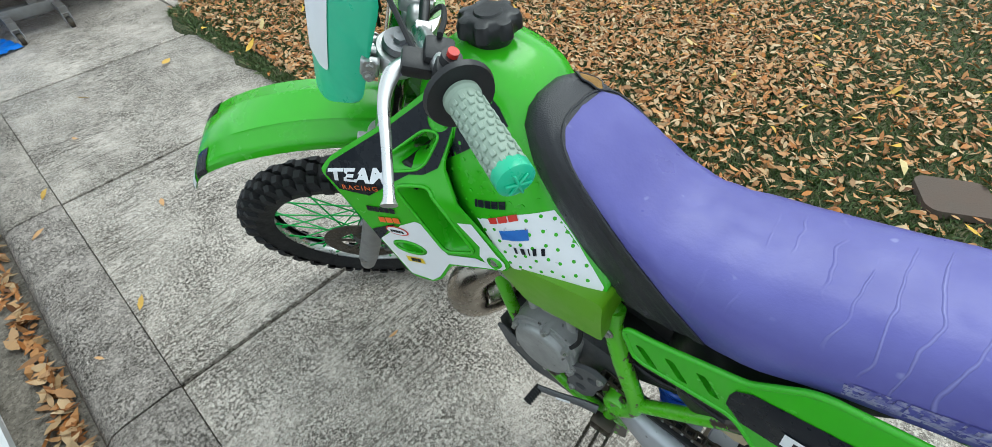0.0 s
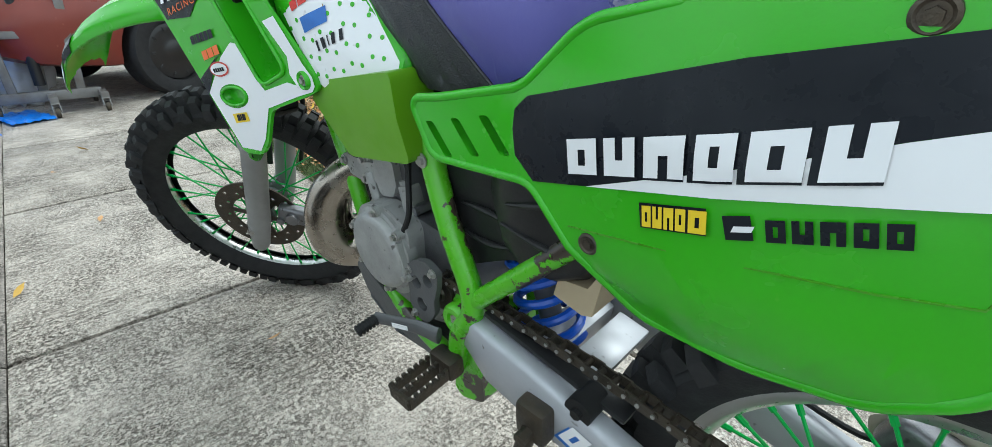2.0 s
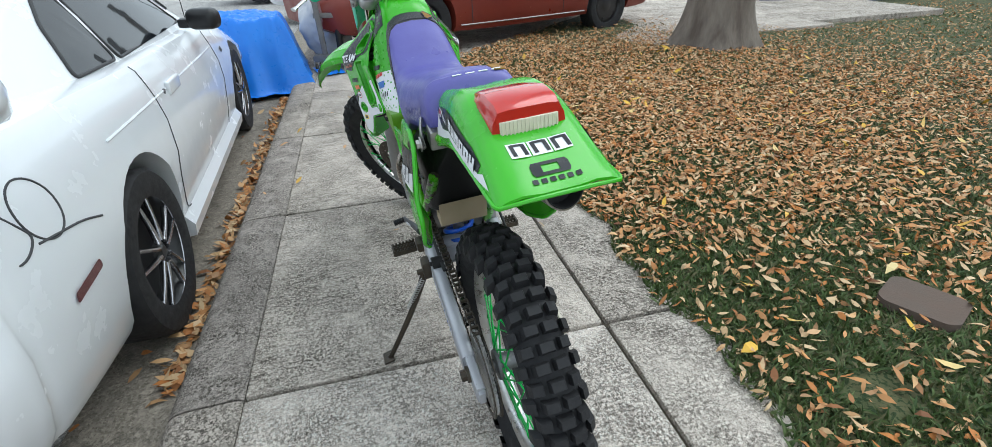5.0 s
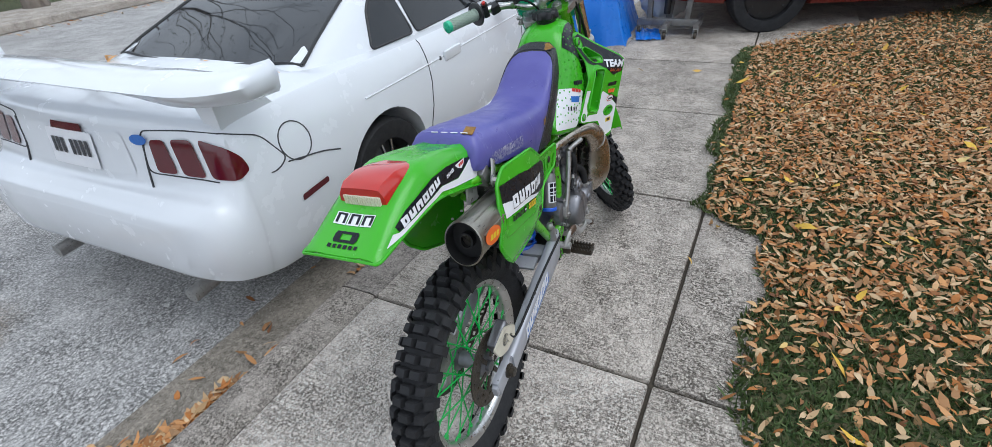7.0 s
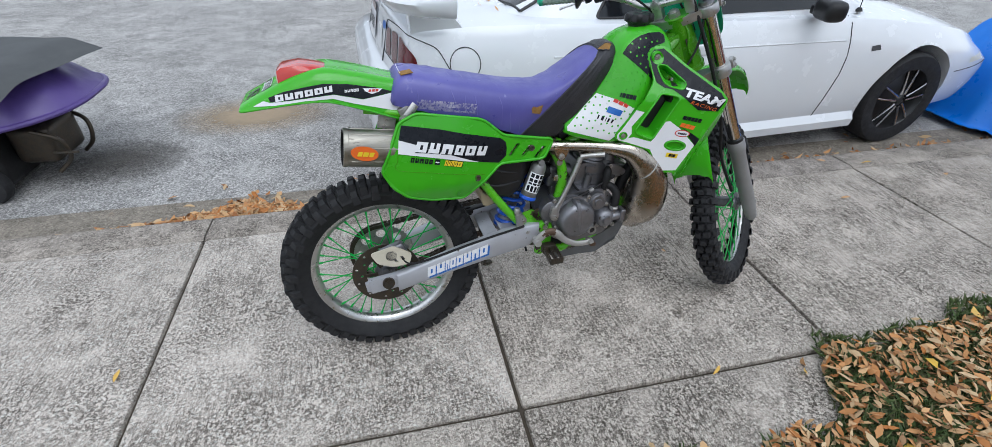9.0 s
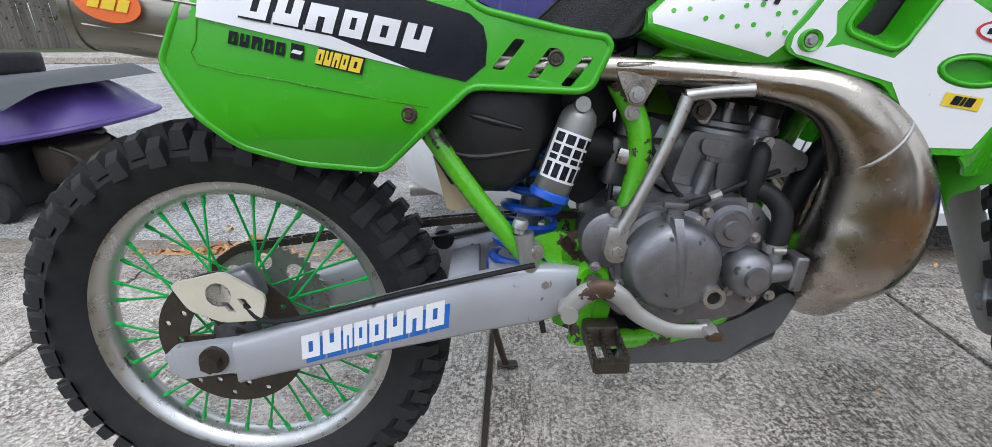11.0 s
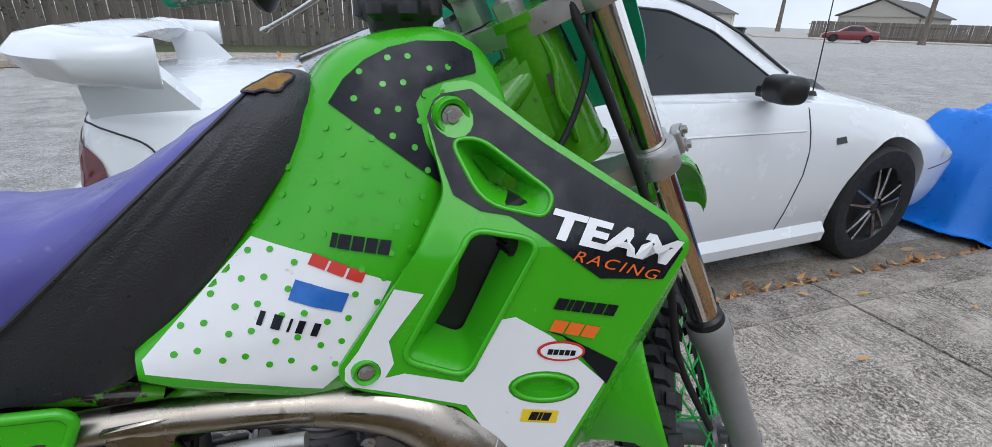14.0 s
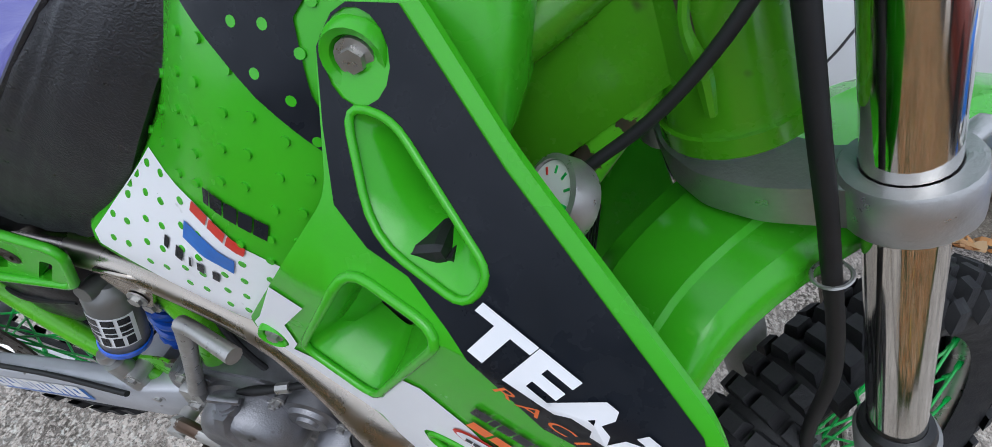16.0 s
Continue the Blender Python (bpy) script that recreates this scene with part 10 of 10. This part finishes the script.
# brick pier on the corner of the house: its bricks
pier = part("brick_pier", box(1.98, 0.10, 2.5, pose(0.98, 0.06, 1.25)), MORTAR, near_house, "pinkish brick corner")
bp = box(0.205, 0.04, 0.062, None, 0.004, 1)
first = part("brick", bp, BRICK, pier)
first.matrix_basis = pose(0.11, 0.115, 0.05)
for row in range(33):
    for col in range(9):
        x = 0.11 + col * 0.218 + (0.109 if row % 2 else 0)
        if (row or col) and x < 1.9:
            share("brick", first, pier, pose(x, 0.115, 0.05 + row * 0.0745))
# car under a grey cover beside the fence
cov_rings = []
for i in range(61):
    t = i / 60
    h = 1.15 + 0.45 * math.exp(-((t - 0.5) / 0.30) ** 4) + 0.03 * math.sin(t * 21)
    w = 0.86 * (1 - (2 * t - 1) ** 8 * 0.25)
    cov_rings.append([(4.8 * t, w * a, h * b) for a, b in ((-1.04, -0.05), (-1.0, 0.35), (-0.92, 0.62), (-0.72, 0.86), (-0.4, 0.98), (0, 1.0), (0.4, 0.98), (0.72, 0.86), (0.92, 0.62), (1.0, 0.35), (1.04, -0.05))])
cv = loft(cov_rings, closed=False)
for v in cv.verts:
    k = noise.noise(v.co * 3.0) * 0.05
    v.co += Vector((0, k + 0.03 * math.sin(v.co.x * 9 + 2 * v.co.z), abs(k) * 0.5))
solo("covered_car", cv, GREY_COVER, "car under a loose grey cloth cover", "covered car", m=pose(8.0, -6.65, 0.0, 0, 0, 268), sharp=80)
solo("back_step", box(5.4, 0.8, 0.10, None, 0.02), CONCRETE, "low concrete path in front of the fence", "path", "structure", m=pose(5.2, -12.3, 0.03, 0, 0, 17))
# weeds at the foot of the fence
rng = random.Random(9)
vs, fs = [], []
for k in range(1500):
    t = rng.random()
    v, f = scatter_leaves(rng, [(8.4 - 5.5 * t + rng.gauss(0, 0.3), -17.6 + 6.4 * t + rng.gauss(0, 0.35), abs(rng.gauss(0.08, 0.09)))], 0.07)
    fs += [tuple(i + len(vs) for i in q) for q in f]
    vs += v
stuff("weeds", vs, fs, FOLIAGE, "low green weeds at the foot of the fence", "weeds")

# --- across the street
solo("far_pavement", box(60, 2.2, 0.16, pose(-16.5, 13.6, -0.07), 0.02, 1), CONCRETE, "concrete pavement across the street", "pavement", "structure")
solo("far_verge", box(60, 24, 0.10, pose(-16.5, 26.7, -0.04)), LAWN, "leaf-strewn verge across the street", "lawn", "structure")
fence_row("far_fence", -24.0, 17.6, 6.0, 17.6, 1.85, "weathered grey wooden fence across the street", 0.0, 0.14, seed=4)
rng = random.Random(31)
vs, fs = [], []
for k in range(5200):
    x = rng.uniform(-24, 6)
    bushy = 0.5 + 0.5 * noise.noise(Vector((x * 0.35, 2.2, 0)))
    v, f = scatter_leaves(rng, [(x, 17.4 + rng.gauss(0, 0.35), max(0.1, rng.gauss(1.9, 0.7) * (0.35 + bushy)))], 0.14)
    fs += [tuple(i + len(vs) for i in q) for q in f]
    vs += v
stuff("hedge_vines", vs, fs, FOLIAGE, "tangled vines and bushes along the far fence", "bushes")
places = [(rng.uniform(-24, 12), 12.3 + abs(rng.gauss(0, 0.25)) * -1, STREET + 0.02) for _ in range(900)]
stuff("far_gutter_leaves", *scatter_leaves(rng, places, 0.07), LEAF, "leaves in the far gutter", "leaves")
solo("corner_kerb", lathe([(0, 0.0), (5.0, 0.0), (5.1, -0.06), (5.12, -0.2), (0, -0.2)], 40, "z"), CONCRETE, "rounded concrete street corner", "kerb", "structure", m=pose(12.5, 17.8, -0.02))
make_tree("street_tree", 4.6, 14.4, 0.20, 4.2, 21, "bare autumn street tree across the road", FOLIAGE, 10, 1.4)
make_tree("far_tree", 9.5, 24.0, 0.16, 2.6, 8, "slim street tree across the road", FOLIAGE, 40, 1.3)
make_tree("far_tree", 48.4, 29.4, 0.24, 3.6, 12, "bare street tree far up the road", FOLIAGE, 30, 1.3)
make_house("far_house", pose(65.5, 68.6, -0.1, 0, 0, 209), 13, 8, 2.6, "pale grey one-storey house far up the street", SIDING, ROOF, [(1.2, 3.2, 0.0, 2.1, "garage"), (6.5, 1.5, 0.9, 1.2, "window"), (9.5, 0.95, 0.0, 2.05, "door")])
make_house("far_house", pose(91.6, 26, -0.1, 0, 0, 112), 15, 9, 2.7, "grey one-storey house behind a wooden fence", SIDING, ROOF, [(2.0, 1.6, 0.9, 1.2, "window"), (9.0, 1.6, 0.9, 1.2, "window")])
make_house("far_house", pose(85.6, 49.3, -0.1, 0, 0, 199), 15, 9, 2.6, "brownish one-storey house far up the street", MORTAR, ROOF, [(9.0, 4.5, 0.0, 2.1, "garage"), (2.5, 1.6, 0.9, 1.2, "window")])
make_house("far_house", pose(48.8, 81.4, -0.1, 0, 0, 214), 14, 8, 2.6, "cream one-storey house far up the street", SIDING, ROOF, [(1.5, 3.0, 0.0, 2.1, "garage"), (7.5, 1.6, 0.9, 1.2, "window")])
make_house("far_house", pose(2, 40, -0.1, 0, 0, 180), 14, 8, 2.6, "pale house behind the far fence", SIDING, ROOF, [(2, 1.6, 0.9, 1.2, "window"), (8, 1.6, 0.9, 1.2, "window")])
make_tree("far_tree", 92.0, 84.0, 0.45, 6.0, 41, "leafy tree behind the far houses", FOLIAGE, 60, 1.3)
make_tree("far_tree", 110.0, 52.0, 0.45, 6.0, 43, "leafy tree behind the far houses", FOLIAGE, 60, 1.3)
fence_row("distant_fence", 72.0, 30.0, 54.6, 45.6, 1.8, "grey wooden fence far up the street", -0.1, 0.15, seed=6)
solo("far_drive", box(40, 16, 0.1, pose(66, 37, -0.11, 0, 0, -42)), CONCRETE, "pale driveways far up the street", "driveway", "structure")
bin_ = thing("wheelie_bin", pose(20.3, 20.6, -0.1, 0, 0, 35), "dark green wheeled rubbish bin by the road", "bin")
part("body", loft([[(-0.22, -0.24, 0.03), (0.22, -0.24, 0.03), (0.22, 0.24, 0.03), (-0.22, 0.24, 0.03)], [(-0.28, -0.30, 0.95), (0.28, -0.30, 0.95), (0.28, 0.30, 0.95), (-0.28, 0.30, 0.95)]]), BIN_GREEN, bin_)
part("lid", box(0.62, 0.68, 0.06, pose(0, 0, 0.98, 0, 4, 0), 0.02), BIN_GREEN, bin_)
